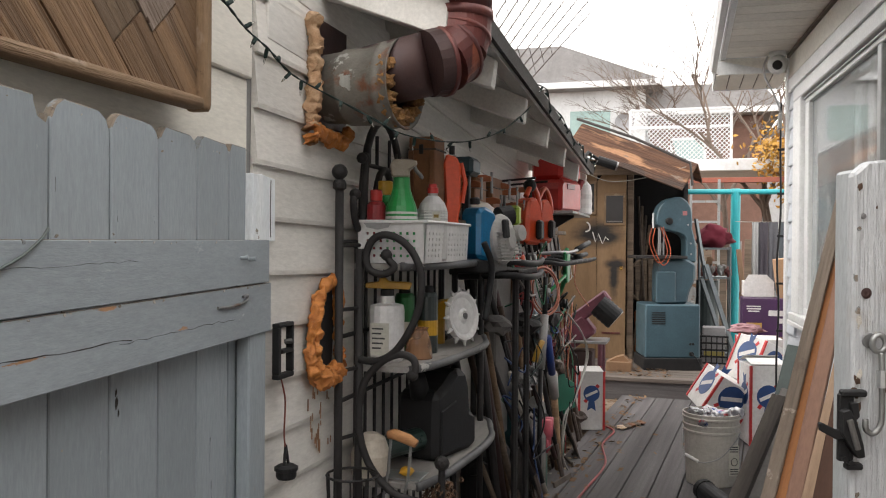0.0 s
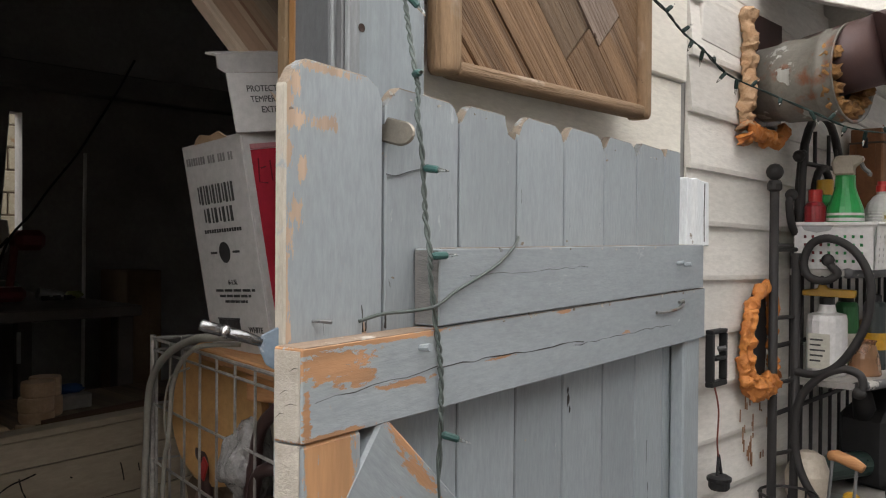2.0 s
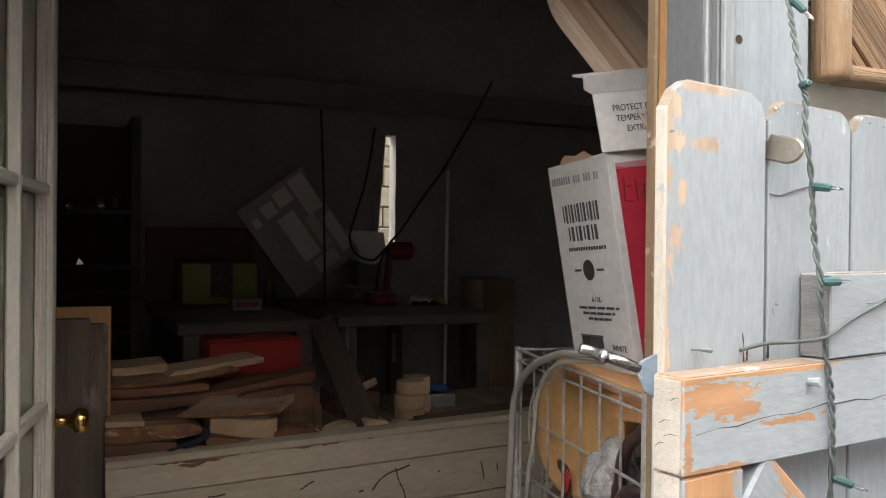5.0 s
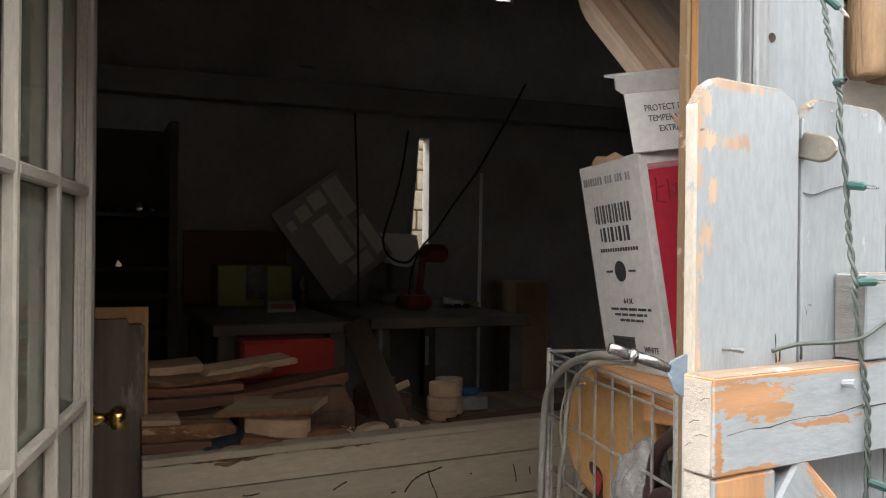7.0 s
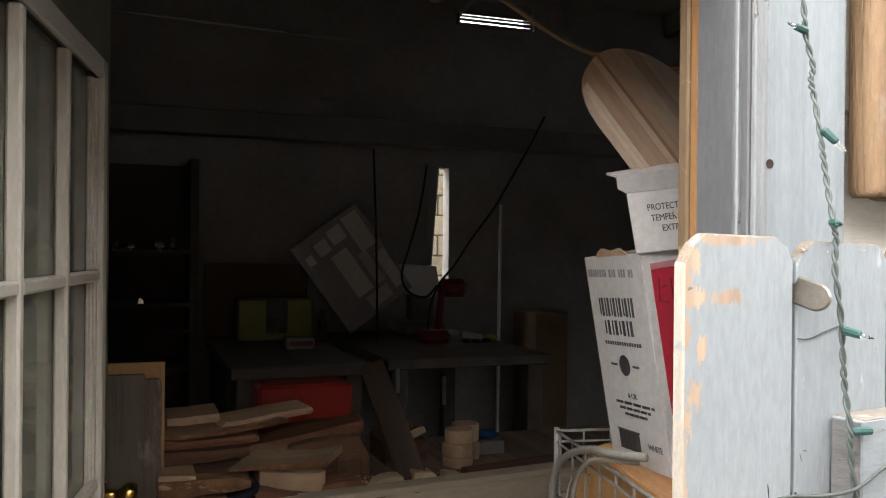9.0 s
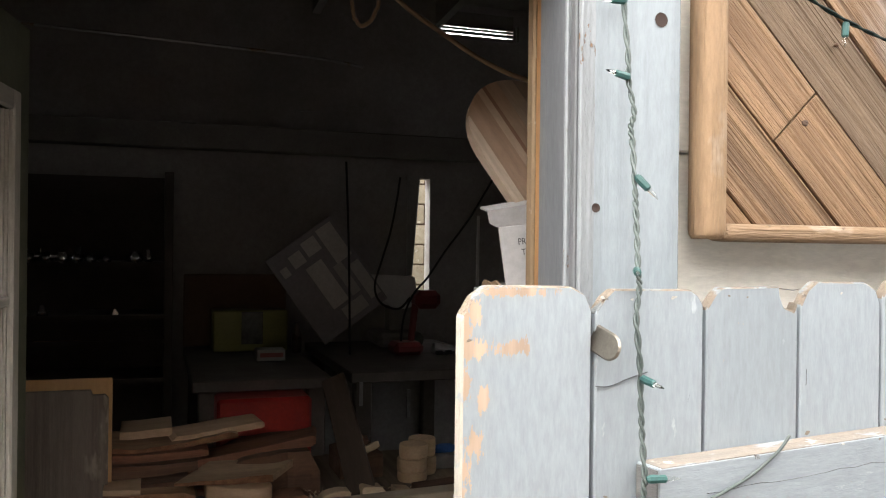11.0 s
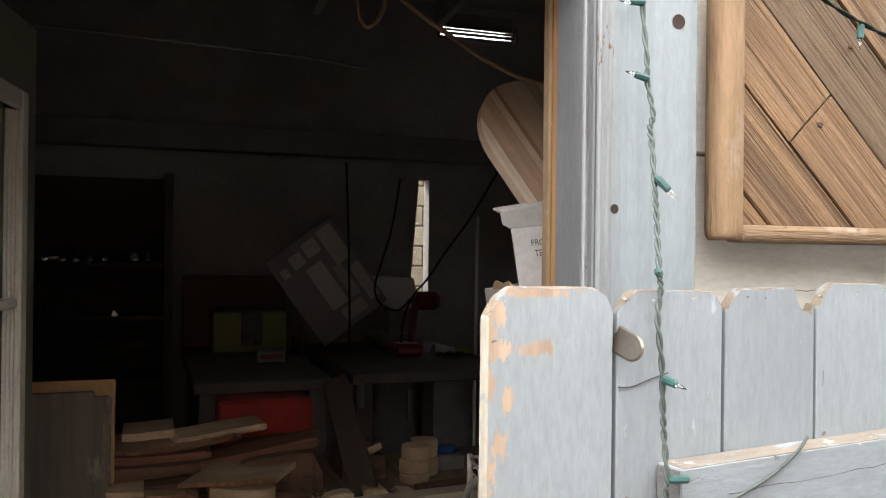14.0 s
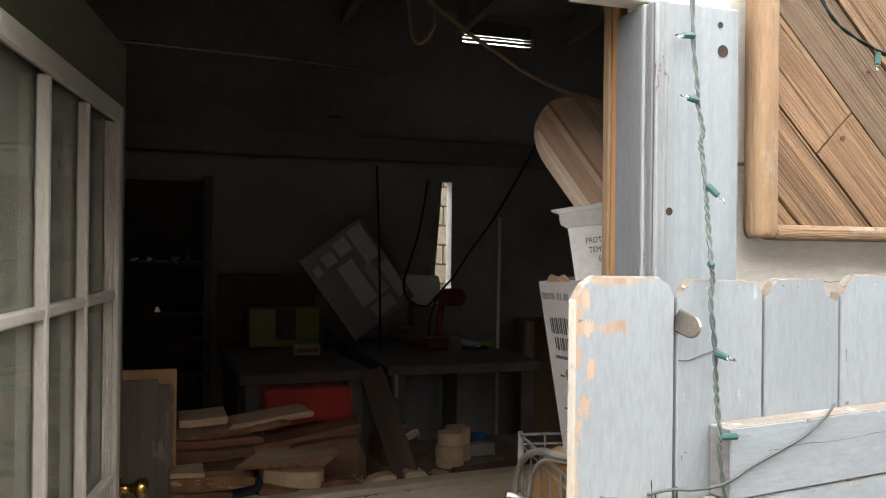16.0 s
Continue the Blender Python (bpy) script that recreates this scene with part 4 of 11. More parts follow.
for z in (ZB[0] - 0.0135, ZB[3] + 0.0135):
    part("trim", box(PX[0] + 0.0085, PX[3] - 0.0085, -0.0138, 0.0, z - 0.0215, z + 0.0215, 0.004), M_whitepaint, leaf, "white lite trim", D)
for x in PX[1:3]:
    part("muntin", box(0, ZB[3] - ZB[0] - 0.018, -0.010, 0.012, -0.011, 0.011, 0.004), M_whitepaint, leaf, "white muntin", D @ frame_matrix((x, 0, ZB[0] + 0.009), (0, 0, 1), (-1, 0, 0)))
for z in ZB[1:3]:
    for x0, x1 in zip(PX, PX[1:]):
        part("muntin", box(x0 + 0.0112, x1 - 0.0112, -0.0097, 0.012, z - 0.011, z + 0.011, 0.004), M_whitepaint, leaf, "white muntin", D)
for x0, x1 in zip(PX, PX[1:]):
    for z0, z1 in zip(ZB, ZB[1:]):
        g = part("pane", box(x0 - 0.002, x1 + 0.002, 0.014, 0.017, z0 - 0.002, z1 + 0.002), M_doorglass, leaf, "dirty glass pane", D)
        g.visible_shadow = False
for x, d in ((0.012, -0.004), (0.022, 0.001), (0.031, 0.006)):
    part("glazing_bead", box(PX[3] - x - 0.0035, PX[3] - x + 0.0035, d, 0.0135, ZB[0] + 0.009, ZB[3] - 0.009, 0.0015), M_whitepaint, leaf, "stepped glazing bead", D)
KN = D @ frame_matrix((1.044, 0, 0.953), (1, 0, 0), (0, -1, 0))
part("knob", lathe([(0.0, 0.0), (0.031, 0.001), (0.031, 0.005), (0.014, 0.009), (0.011, 0.03), (0.016, 0.038), (0.026, 0.048), (0.0275, 0.060), (0.022, 0.069), (0.0, 0.071)], 20), M_brass, leaf, "polished brass knob", KN, smooth=True)

# string of small lights: hung down the casing, and looped along the sign, the duct and the eave
lights = thing("string_lights", (-0.9, 0.78, 1.3), "dark green cord of small clear lights hung along the wall", "string lights")
drop = [(-0.936, 0.772, 2.02), (-0.932, 0.772, 1.879), (-0.922, 0.773, 1.802), (-0.916, 0.771, 1.767), (-0.907, 0.774, 1.727), (-0.902, 0.766, 1.707), (-0.893, 0.764, 1.681), (-0.875, 0.757, 1.630), (-0.866, 0.753, 1.601), (-0.853, 0.747, 1.566), (-0.836, 0.739, 1.525), (-0.830, 0.737, 1.505),
        (-0.823, 0.729, 1.471), (-0.814, 0.729, 1.42), (-0.809, 0.728, 1.368), (-0.806, 0.728, 1.335), (-0.795, 0.725, 1.293), (-0.793, 0.723, 1.27), (-0.793, 0.731, 1.218), (-0.791, 0.738, 1.176),
        (-0.790, 0.741, 1.147), (-0.790, 0.742, 1.108), (-0.792, 0.744, 1.069), (-0.80, 0.747, 0.95), (-0.81, 0.75, 0.6)]
pth = smooth_path(drop, 12)


def twist(path, r, phase):
    out = []
    for i, p in enumerate(path):
        a = i * 0.55 + phase
        out.append(p + Vector((math.cos(a) * r, math.sin(a) * r, math.sin(a * 0.7) * r * 0.4)))
    return out


part("cord", tube(twist(pth, 0.0021, 0.0), 0.0020, 6, tube(twist(pth, 0.0021, math.pi), 0.0020, 6)), M_greywire, lights, "", smooth=True)


def bulb(p, d, sock=None):
    """One small light: socket and clear tip, from p along d."""
    d = Vector(d).normalized()
    p = Vector(p)
    b = part("bulb", tube([p, p + d * 0.004, p + d * 0.022, p + d * 0.024], [0.003, 0.0052, 0.0048, 0.003], 8), sock or M_bulb_base, lights, "teal light socket")
    part("tip", tube([p + d * 0.024, p + d * 0.033, p + d * 0.040], [0.0028, 0.0024, 0.0006], 6), M_clear, b, "clear glass tip")


for p, d in (((-0.931, 0.775, 1.876), (0.1, -1, -0.08)), ((-0.914, 0.771, 1.772), (0.2, -1, 0.15)), ((-0.873, 0.757, 1.642), (0.5, 0.55, -0.8)), ((-0.838, 0.738, 1.526), (1, -0.55, -0.1)),
             ((-0.811, 0.729, 1.402), (1.0, 0.12, -0.15)), ((-0.793, 0.726, 1.290), (0.25, 1, 0.02)), ((-0.791, 0.744, 1.062), (0.6, 0.7, -0.3))):
    bulb(p, d)
LOOSE = [G @ Vector(p) for p in ((0.14, 0.028, 1.212), (0.165, 0.012, 1.220), (0.19, -0.010, 1.223), (0.228, -0.016, 1.225), (0.255, -0.016, 1.231), (0.286, -0.016, 1.243), (0.354, -0.015, 1.262), (0.402, -0.015, 1.278), (0.447, -0.013, 1.300), (0.478, -0.004, 1.315))]
part("cord", tube(smooth_path(LOOSE, 6), 0.0022, 6), M_greywire, lights, "loose dark cord", smooth=True)
swag = smooth_path([(-0.92, 0.985, 1.99), (-0.91, 1.03, 1.915), (-0.91, 1.12, 1.877), (-0.91, 1.20, 1.855), (-0.915, 1.35, 1.83), (-0.92, 1.547, 1.796), (-0.94, 1.676, 1.772), (-0.955, 1.81, 1.757), (-0.955, 1.932, 1.722), (-0.93, 2.03, 1.70), (-0.80, 2.065, 1.63),
                    (-0.735, 2.12, 1.592), (-0.70, 2.33, 1.594), (-0.68, 2.68, 1.632), (-0.65, 3.07, 1.72), (-0.61, 3.42, 1.86)], 14)
part("cord", tube(twist(swag, 0.002, 0), 0.0018, 5, tube(twist(swag, 0.002, math.pi), 0.0018, 5)), M_cord, lights, "", smooth=True)
bulb((-0.912, 1.118, 1.878), (0.05, -0.12, -1))
for i in [44, 58, 72] + list(range(84, len(swag) - 2, 7)):
    bulb(swag[i], (0.4 * math.sin(i), math.cos(i * 2.1), -0.9 if i % 3 else 0.6), M_bulb_base if i < 60 else M_cord)
hang = smooth_path([EV @ Vector((0.445 + 0.01 * math.sin(k * 1.7), 2.05 + 0.17 * k, 2.07 + 0.022 * math.sin(k * 2.3))) for k in range(14)], 6)
part("cord", tube(twist(hang, 0.002, 0), 0.0022, 5, tube(twist(hang, 0.002, math.pi), 0.0022, 5)), M_cord, lights, "dark cord along the eave", smooth=True)
for i in range(3, len(hang) - 2, 5):
    bulb(hang[i], (0.5 * math.sin(i * 1.3), -0.3 + 0.4 * math.cos(i), -0.9 if i % 2 else 0.5), M_cord)
# ---- workshop things seen through the doorway ----
# cream half wall with a lip, the front of a bench of offcuts
ledge = thing("half_wall", (-2.62, 0.6, 0), "cream painted bench front with a peeling lip and cracked boards", "half wall", kind="structure")
M_ledge = mat("peeling_cream_paint", (0.50, 0.43, 0.33), (0.42, 0.355, 0.265), 0.6, scale=10, stretch=(0.12, 1, 1), vary=0.03, bump=0.35, spot=[((0.26, 0.20, 0.14), 0.07, 7, (0.3, 1, 1)), ((0.12, 0.08, 0.05), 0.03, 26, (0.3, 1, 1))])
M_tanwood = mat("bare_tan_under_paint", (0.24, 0.145, 0.07), (0.16, 0.09, 0.045), 0.8, scale=18, bump=0.5)
along = frame_matrix((-2.62, 0.068, 0.0), (0, 1, 0.031))         # local x is world y, local y into the room
part("ledge", box(0, 2.1, -0.012, 0.064, 0.690, 0.712, 0.003), M_ledge, ledge, "lip board", along)
part("apron", box(0, 2.1, 0.0, 0.02, 0.606, 0.6885, 0.002), M_ledge, ledge, "apron board", along)
for k in range(5):
    part("board", box(0, 2.1, 0.006, 0.02, 0.602 - 0.145 * (k + 1) + 0.004, 0.602 - 0.145 * k, 0.003), M_ledge, ledge, "", along)
part("core", box(0, 2.1, 0.022, 0.06, 0.0, 0.705), M_oldwood, ledge, "", along)


def flake(x0, x1, z, h, y, material, label, seed):
    """A ragged patch where the paint is gone, from x0 to x1 along the bench front."""
    n = max(5, int((x1 - x0) / 0.012))
    rnd = random.Random(seed)
    up_e = [(x0 + (x1 - x0) * i / n, z + h * rnd.uniform(0.1, 0.5) * math.sin(math.pi * min(max(i / n, 0.08), 0.92))) for i in range(n + 1)]
    lo_e = [(x, z - h * rnd.uniform(0.15, 1.0) * math.sin(math.pi * min(max((x - x0) / (x1 - x0), 0.08), 0.92))) for x, _ in up_e]
    part("flake", prism(up_e + lo_e[::-1], y - 0.0012, y + 0.001), material, ledge, label, along)


for k, (x0, x1, z, h) in enumerate(((0.0, 0.14, 0.690, 0.004), (0.13, 0.36, 0.688, 0.016), (0.20, 0.27, 0.676, 0.016), (0.44, 0.68, 0.690, 0.006), (0.62, 0.69, 0.691, 0.010), (0.74, 0.93, 0.691, 0.005), (0.98, 1.10, 0.692, 0.006), (0.02, 0.30, 0.6905, 0.005), (0.30, 0.46, 0.690, 0.006), (0.24, 0.32, 0.682, 0.014), (0.50, 0.72, 0.6885, 0.010), (0.76, 0.84, 0.690, 0.007))):
    flake(x0, x1, z, h, -0.0006, M_tanwood, "tan patch of bare wood", k)
for k, pts in enumerate((((0.556, 0.553), (0.58, 0.566), (0.60, 0.574)), ((0.79, 0.517), (0.815, 0.547), (0.85, 0.566), (0.885, 0.573), (0.92, 0.582)), ((0.872, 0.578), (0.876, 0.556), (0.882, 0.535), (0.90, 0.49), (0.906, 0.44)),
                         ((0.28, 0.572), (0.30, 0.570), (0.33, 0.573)), ((0.745, 0.520), (0.76, 0.522)), ((1.18, 0.56), (1.186, 0.53), (1.19, 0.50)), ((1.02, 0.55), (1.026, 0.546)), ((1.24, 0.545), (1.243, 0.52)))):
    part("crack", tube(smooth_path([(x, 0.006, z) for x, z in pts], 4), [0.0016 + 0.0012 * abs(math.sin(1.7 * i + k)) for i in range(4 * (len(pts) - 1) + 1)], 5), M_crack, ledge, "dark crack in the paint", along)

# bench that carries the wood pile
bench = thing("pile_table", (-3.0, 0.8, 0), "low dark bench behind the cream front, loaded with offcuts", "table")
part("tabletop", box(-3.40, -2.685, 0.075, 2.1, 0.66, 0.70, 0.004), M_oldwood, bench)
for x, y in ((-3.35, 0.12), (-2.73, 0.12), (-3.35, 2.05), (-2.73, 2.05)):
    part("leg", box(x - 0.035, x + 0.035, y - 0.04, y + 0.04, 0, 0.66, 0.004), M_oldwood, bench)
M_redwood = mat("red_brown_sawn_board", (0.27, 0.12, 0.068), (0.165, 0.072, 0.04), 0.8, scale=14, stretch=(1, 0.08, 1), vary=0.2, bump=0.5, lines=(0.5, (1, 0.04, 1), 20.0))
M_umber = mat("dark_umber_board", (0.19, 0.10, 0.058), (0.12, 0.062, 0.037), 0.85, scale=14, stretch=(1, 0.08, 1), vary=0.25, bump=0.5, lines=(0.5, (1, 0.04, 1), 20.0))
M_slab_grey = mat("dusty_sawn_slab", (0.46, 0.33, 0.22), (0.34, 0.235, 0.15), 0.8, scale=16, stretch=(1, 0.1, 1), vary=0.08, bump=0.4, lines=(0.35, (1, 0.04, 1), 24.0), spot=((0.26, 0.16, 0.09), 0.12, 8))
M_split = mat("split_pale_bark_edge", (0.36, 0.19, 0.095), (0.18, 0.085, 0.045), 0.9, scale=26, bump=1.0, spot=[((0.55, 0.38, 0.22), 0.26, 16, (1, 0.4, 1))])


def slab(name, x0, depth, pts, material, label, edge=None, slide=0.0, rise=0.0, wob=0.0, group="stacked wood slabs"):
    """A sawn slab lying with its long edge to the doorway: pts are (y, top, bottom) along that edge at x0."""
    th = thing(name, (x0 - depth / 2, pts[0][0], pts[0][2]), label, "wood slab", group)
    fine = []
    for (ya, ta, ba), (yb, tb, bb) in zip(pts, pts[1:]):
        for i in range(4):
            f = i / 4
            fine.append((ya + (yb - ya) * f, ta + (tb - ta) * f, ba + (bb - ba) * f))
    fine.append(pts[-1])
    bm = bmesh.new()
    rows = []
    for k, (y, t, b) in enumerate(fine):
        dx = wob * noise.noise(Vector((y * 14, x0 * 9, 0.3))) + 0.25 * wob * noise.noise(Vector((y * 60, x0 * 9, 1.3)))
        dz = 0.15 * wob * noise.noise(Vector((y * 40, x0 * 5, 2.0)))
        rows.append([bm.verts.new(q) for q in ((x0 + dx, y, b + dz), (x0 + dx + wob * 0.15, y, (t + b) / 2), (x0 + dx - 0.002, y, t + dz), (x0 - depth, y + slide, t + rise), (x0 - depth, y + slide, b + rise))])
    for r, q in zip(rows, rows[1:]):
        for i in range(5):
            f = bm.faces.new((r[i], r[(i + 1) % 5], q[(i + 1) % 5], q[i]))
    bm.faces.new(rows[0][::-1])
    bm.faces.new(rows[-1])
    body = part("body", bm, material, th)
    if edge:
        body.data.materials.append(edge)
        for pg in body.data.polygons:
            if pg.normal.x > 0.6:
                pg.material_index = 1
    return th


slab("wood_slab", -2.98, 0.20, [(0.085, 0.921, 0.897), (0.146, 0.922, 0.896), (0.252, 0.930, 0.903)], M_slab_pale, "pale sawn slab end on top of the pile", wob=0.006)
slab("wood_slab", -2.90, 0.16, [(0.251, 0.899, 0.894), (0.268, 0.914, 0.896), (0.329, 0.921, 0.899), (0.40, 0.930, 0.909), (0.473, 0.940, 0.919), (0.544, 0.948, 0.927), (0.553, 0.945, 0.932)], M_slab_pale, "pale live-edge slab on top of the pile", wob=0.014, slide=-0.02)
slab("wood_slab", -2.86, 0.28, [(0.05, 0.896, 0.880), (0.137, 0.889, 0.876), (0.24, 0.896, 0.880), (0.345, 0.910, 0.893), (0.44, 0.925, 0.905), (0.462, 0.921, 0.910)], M_slab, "brown slab with a split pale bark edge", M_split, wob=0.016)
slab("wood_slab", -2.84, 0.30, [(0.05, 0.876, 0.850), (0.20, 0.874, 0.851), (0.34, 0.880, 0.856), (0.365, 0.876, 0.860)], M_redwood, "dull red-brown board in the pile", wob=0.008)
slab("wood_slab", -2.81, 0.30, [(0.05, 0.848, 0.806), (0.22, 0.846, 0.812), (0.33, 0.850, 0.822)], M_umber, "dark board end in the pile", wob=0.008)
slab("wood_slab", -2.895, 0.16, [(0.159, 0.819, 0.775), (0.315, 0.831, 0.79), (0.471, 0.85, 0.81), (0.626, 0.876, 0.838), (0.72, 0.891, 0.856), (0.73, 0.883, 0.863)], M_redwood, "long red-brown board lying askew over the pile", wob=0.010, slide=0.03)
slab("wood_slab", -2.76, 0.26, [(0.05, 0.800, 0.772), (0.20, 0.800, 0.774), (0.30, 0.806, 0.778)], M_umber, "dark board in the pile", wob=0.006)
slab("wood_slab", -2.725, 0.16, [(0.255, 0.808, 0.800), (0.36, 0.806, 0.792), (0.466, 0.808, 0.788), (0.54, 0.811, 0.787), (0.560, 0.812, 0.790)], M_slab_grey, "broad slab with a pale sawn face and bark along its edge", M_split, wob=0.012, slide=0.115, rise=0.022)
slab("wood_slab", -2.69, 0.22, [(0.05, 0.808, 0.792), (0.12, 0.806, 0.791), (0.157, 0.802, 0.790)], M_slab_pale, "thin pale strip in the pile", wob=0.006)
slab("wood_slab", -2.685, 0.22, [(0.05, 0.788, 0.746), (0.15, 0.790, 0.744), (0.28, 0.789, 0.750), (0.318, 0.774, 0.756)], M_slab, "rounded brown offcut with bark in the pile", M_split, wob=0.02)
slab("wood_slab", -2.67, 0.25, [(0.05, 0.742, 0.701), (0.16, 0.744, 0.701), (0.245, 0.738, 0.701)], M_umber, "dark offcut at the foot of the pile", wob=0.01)
slab("wood_slab", -2.665, 0.2, [(0.33, 0.746, 0.701), (0.42, 0.734, 0.701), (0.50, 0.715, 0.701)], M_redwood, "brown offcut under the pale rounded one", wob=0.012)
slab("wood_slab", -2.84, 0.34, [(0.36, 0.780, 0.701), (0.48, 0.835, 0.701), (0.60, 0.852, 0.701), (0.70, 0.852, 0.701), (0.735, 0.78, 0.701)], M_umber, "thick dark chunk of log behind the slabs", wob=0.03)
slab("wood_slab", -2.70, 0.10, [(0.54, 0.735, 0.701), (0.60, 0.742, 0.701), (0.66, 0.744, 0.701), (0.69, 0.72, 0.701)], M_bark, "heap of brown bark and sawdust on the bench", wob=0.02)
slab("wood_slab", -3.0, 0.22, [(0.84, 0.78, 0.701), (0.92, 0.80, 0.701), (1.0, 0.785, 0.701)], M_umber, "dark offcut block behind the leaning plank", wob=0.015)
slab("wood_slab", -2.68, 0.10, [(1.045, 0.734, 0.715), (1.20, 0.744, 0.722), (1.40, 0.755, 0.728), (1.62, 0.765, 0.735)], M_umber, "long dark plank along the bench front", wob=0.006)
# thick pale offcut with a round end
rnd_pts = [(-2.745, 0.352), (-2.705, 0.42), (-2.690, 0.48)] + [(-2.745 + 0.056 * math.cos(a), 0.505 + 0.056 * math.sin(a)) for a in np.linspace(-0.15, 1.9, 9)] + [(-2.84, 0.55), (-2.86, 0.352)]
ro = thing("wood_slab", (-2.76, 0.45, 0.735), "thick pale offcut with a rounded end at the front of the bench", "wood slab", "stacked wood slabs")
bmr = bmesh.new()
lo_r, hi_r = [bmr.verts.new((x, y, 0.728 - 0.10 * (y - 0.45))) for x, y in rnd_pts], [bmr.verts.new((x, y, 0.783 - 0.05 * (y - 0.45))) for x, y in rnd_pts]
bmr.faces.new(lo_r[::-1]), bmr.faces.new(hi_r)
for i in range(len(rnd_pts)):
    bmr.faces.new((lo_r[i], lo_r[(i + 1) % len(rnd_pts)], hi_r[(i + 1) % len(rnd_pts)], hi_r[i]))
bmesh.ops.recalc_face_normals(bmr, faces=bmr.faces)
bmesh.ops.bevel(bmr, geom=bmr.edges[:], offset=0.003, segments=1, affect="EDGES")
part("body", bmr, M_slab_pale, ro)
rag = bmesh.new()
for i in range(9):
    for j in range(6):
        f, g = i / 8, j / 5
        rag.verts.new((-2.655 - 0.10 * g + 0.012 * noise.noise(Vector((f * 4, g * 4, 0))), 0.205 + 0.13 * f + 0.01 * math.sin(5 * g), 0.712 + 0.055 * f * (0.4 + 0.6 * math.sin(2.4 * g + 0.4)) + 0.012 * noise.noise(Vector((f * 5, g * 5, 4.0)))))
rag.verts.ensure_lookup_table()
for i in range(8):
    for j in range(5):
        rag.faces.new([rag.verts[q] for q in (i * 6 + j, i * 6 + j + 1, i * 6 + j + 7, i * 6 + j + 6)])
ragob = solo("blue_rag", rag, plain("navy_cloth", (0.012, 0.02, 0.04), 0.9), "dark blue rag among the offcuts", "rag", smooth=True)
ragob.modifiers.new("thickness", "SOLIDIFY").thickness = 0.006
# stacked round cuts
for x, y, z, r, h in ((-2.93, 1.092, 0.701, 0.055, 0.034), (-2.93, 1.090, 0.7355, 0.055, 0.048), (-2.93, 1.096, 0.784, 0.052, 0.050), (-3.02, 1.160, 0.701, 0.052, 0.066), (-3.02, 1.156, 0.7675, 0.052, 0.066)):
    solo("log_slice", lathe([(r * 0.93, 0.0), (r * 0.99, 0.006), (r * 1.01, h * 0.5), (r * 0.99, h - 0.004), (r * 0.96, h), (0.0, h)], 26), M_slab_pale, "pale round slice of log in a small stack", "log slice", pose(x, y, z, 0, 0, 40 * y), "stack of log slices")
for pts, x, lb in (([(0.702, 0.702), (0.818, 0.702), (0.812, 0.742), (0.785, 0.747), (0.752, 0.744), (0.722, 0.733)], -2.70, "pale wedge cut from a log on the bench"), ([(0.857, 0.702), (0.942, 0.702), (0.944, 0.722), (0.925, 0.741), (0.868, 0.745), (0.857, 0.738)], -2.73, "pale rounded offcut on the bench"),
                   ([(0.978, 0.702), (1.03, 0.702), (1.037, 0.718), (0.978, 0.727)], -2.75, "small pale wedge on the bench")):
    solo("wood_offcut", prism(pts, 0, 0.06, bevel=0.003), M_palewood, lb, "offcut", frame_matrix((x, 0, 0), (0, 1, 0)), "loose offcuts")
solo("wood_offcut", box(-0.033, 0.033, -0.03, 0.03, -0.013, 0.013, 0.003), M_palewood, "small pale block lying askew on a dark one", "offcut", pose(-2.97, 0.94, 0.818, -16, 0, 90) @ pose(0, 0, 0, 0, -20, 0), "loose offcuts")
solo("wood_offcut", box(-0.025, 0.025, -0.03, 0.03, -0.012, 0.012, 0.003), M_slab, "small brown block in the heap", "offcut", pose(-3.02, 0.90, 0.845, 0, 10, 80), "loose offcuts")
solo("wood_offcut", box(-0.05, 0.05, -0.03, 0.03, -0.03, 0.03, 0.004), M_umber, "dark block under a small brown one", "offcut", pose(-3.04, 0.90, 0.815, 0, 0, 80), "loose offcuts")
solo("blue_cloth", blob((-3.10, 1.27, 0.765), (0.03, 0.05, 0.018), rough=0.5, freq=2.4, sub=3), plain("bright_blue_cloth", (0.02, 0.10, 0.30), 0.7), "scrap of bright blue cloth on a grey box", "cloth", smooth=True)
solo("grey_box", box(-3.2, -3.04, 1.20, 1.33, 0.701, 0.752, 0.004), M_dark, "small grey box under the blue cloth", "box")
th = thing("leaning_plank", (-2.76, 0.86, 0.70), "dark plank leaning back against the bench", "plank")
plank("plank", (-2.76, 0.868, 0.712), (-3.32, 0.875, 1.02), 0.095, 0.03, mat("dark_oily_plank", (0.10, 0.07, 0.052), (0.065, 0.045, 0.034), 0.8, scale=12, stretch=GRAIN, bump=0.5), th, up=(0.3, 0.9, 0.4))
shav = bmesh.new()
for k in range(300):
    p = Vector((random.uniform(-2.85, -2.62), random.gauss(0.72, 0.10) if k % 3 else random.uniform(0.4, 1.3), 0.703 + abs(random.gauss(0, 0.010))))
    a = random.uniform(0, 6.28)
    d = Vector((math.cos(a), math.sin(a), random.uniform(-0.3, 0.3))) * random.uniform(0.004, 0.011)
    e = Vector((-d.y, d.x, 0.004)) * 0.5
    shav.faces.new([shav.verts.new(q) for q in (p - d, p - e, p + d, p + e + Vector((0, 0, 0.004)))])
solo("wood_shavings", shav, M_palewood, "scattered pale wood shavings on the bench", "shavings", kind="stuff")

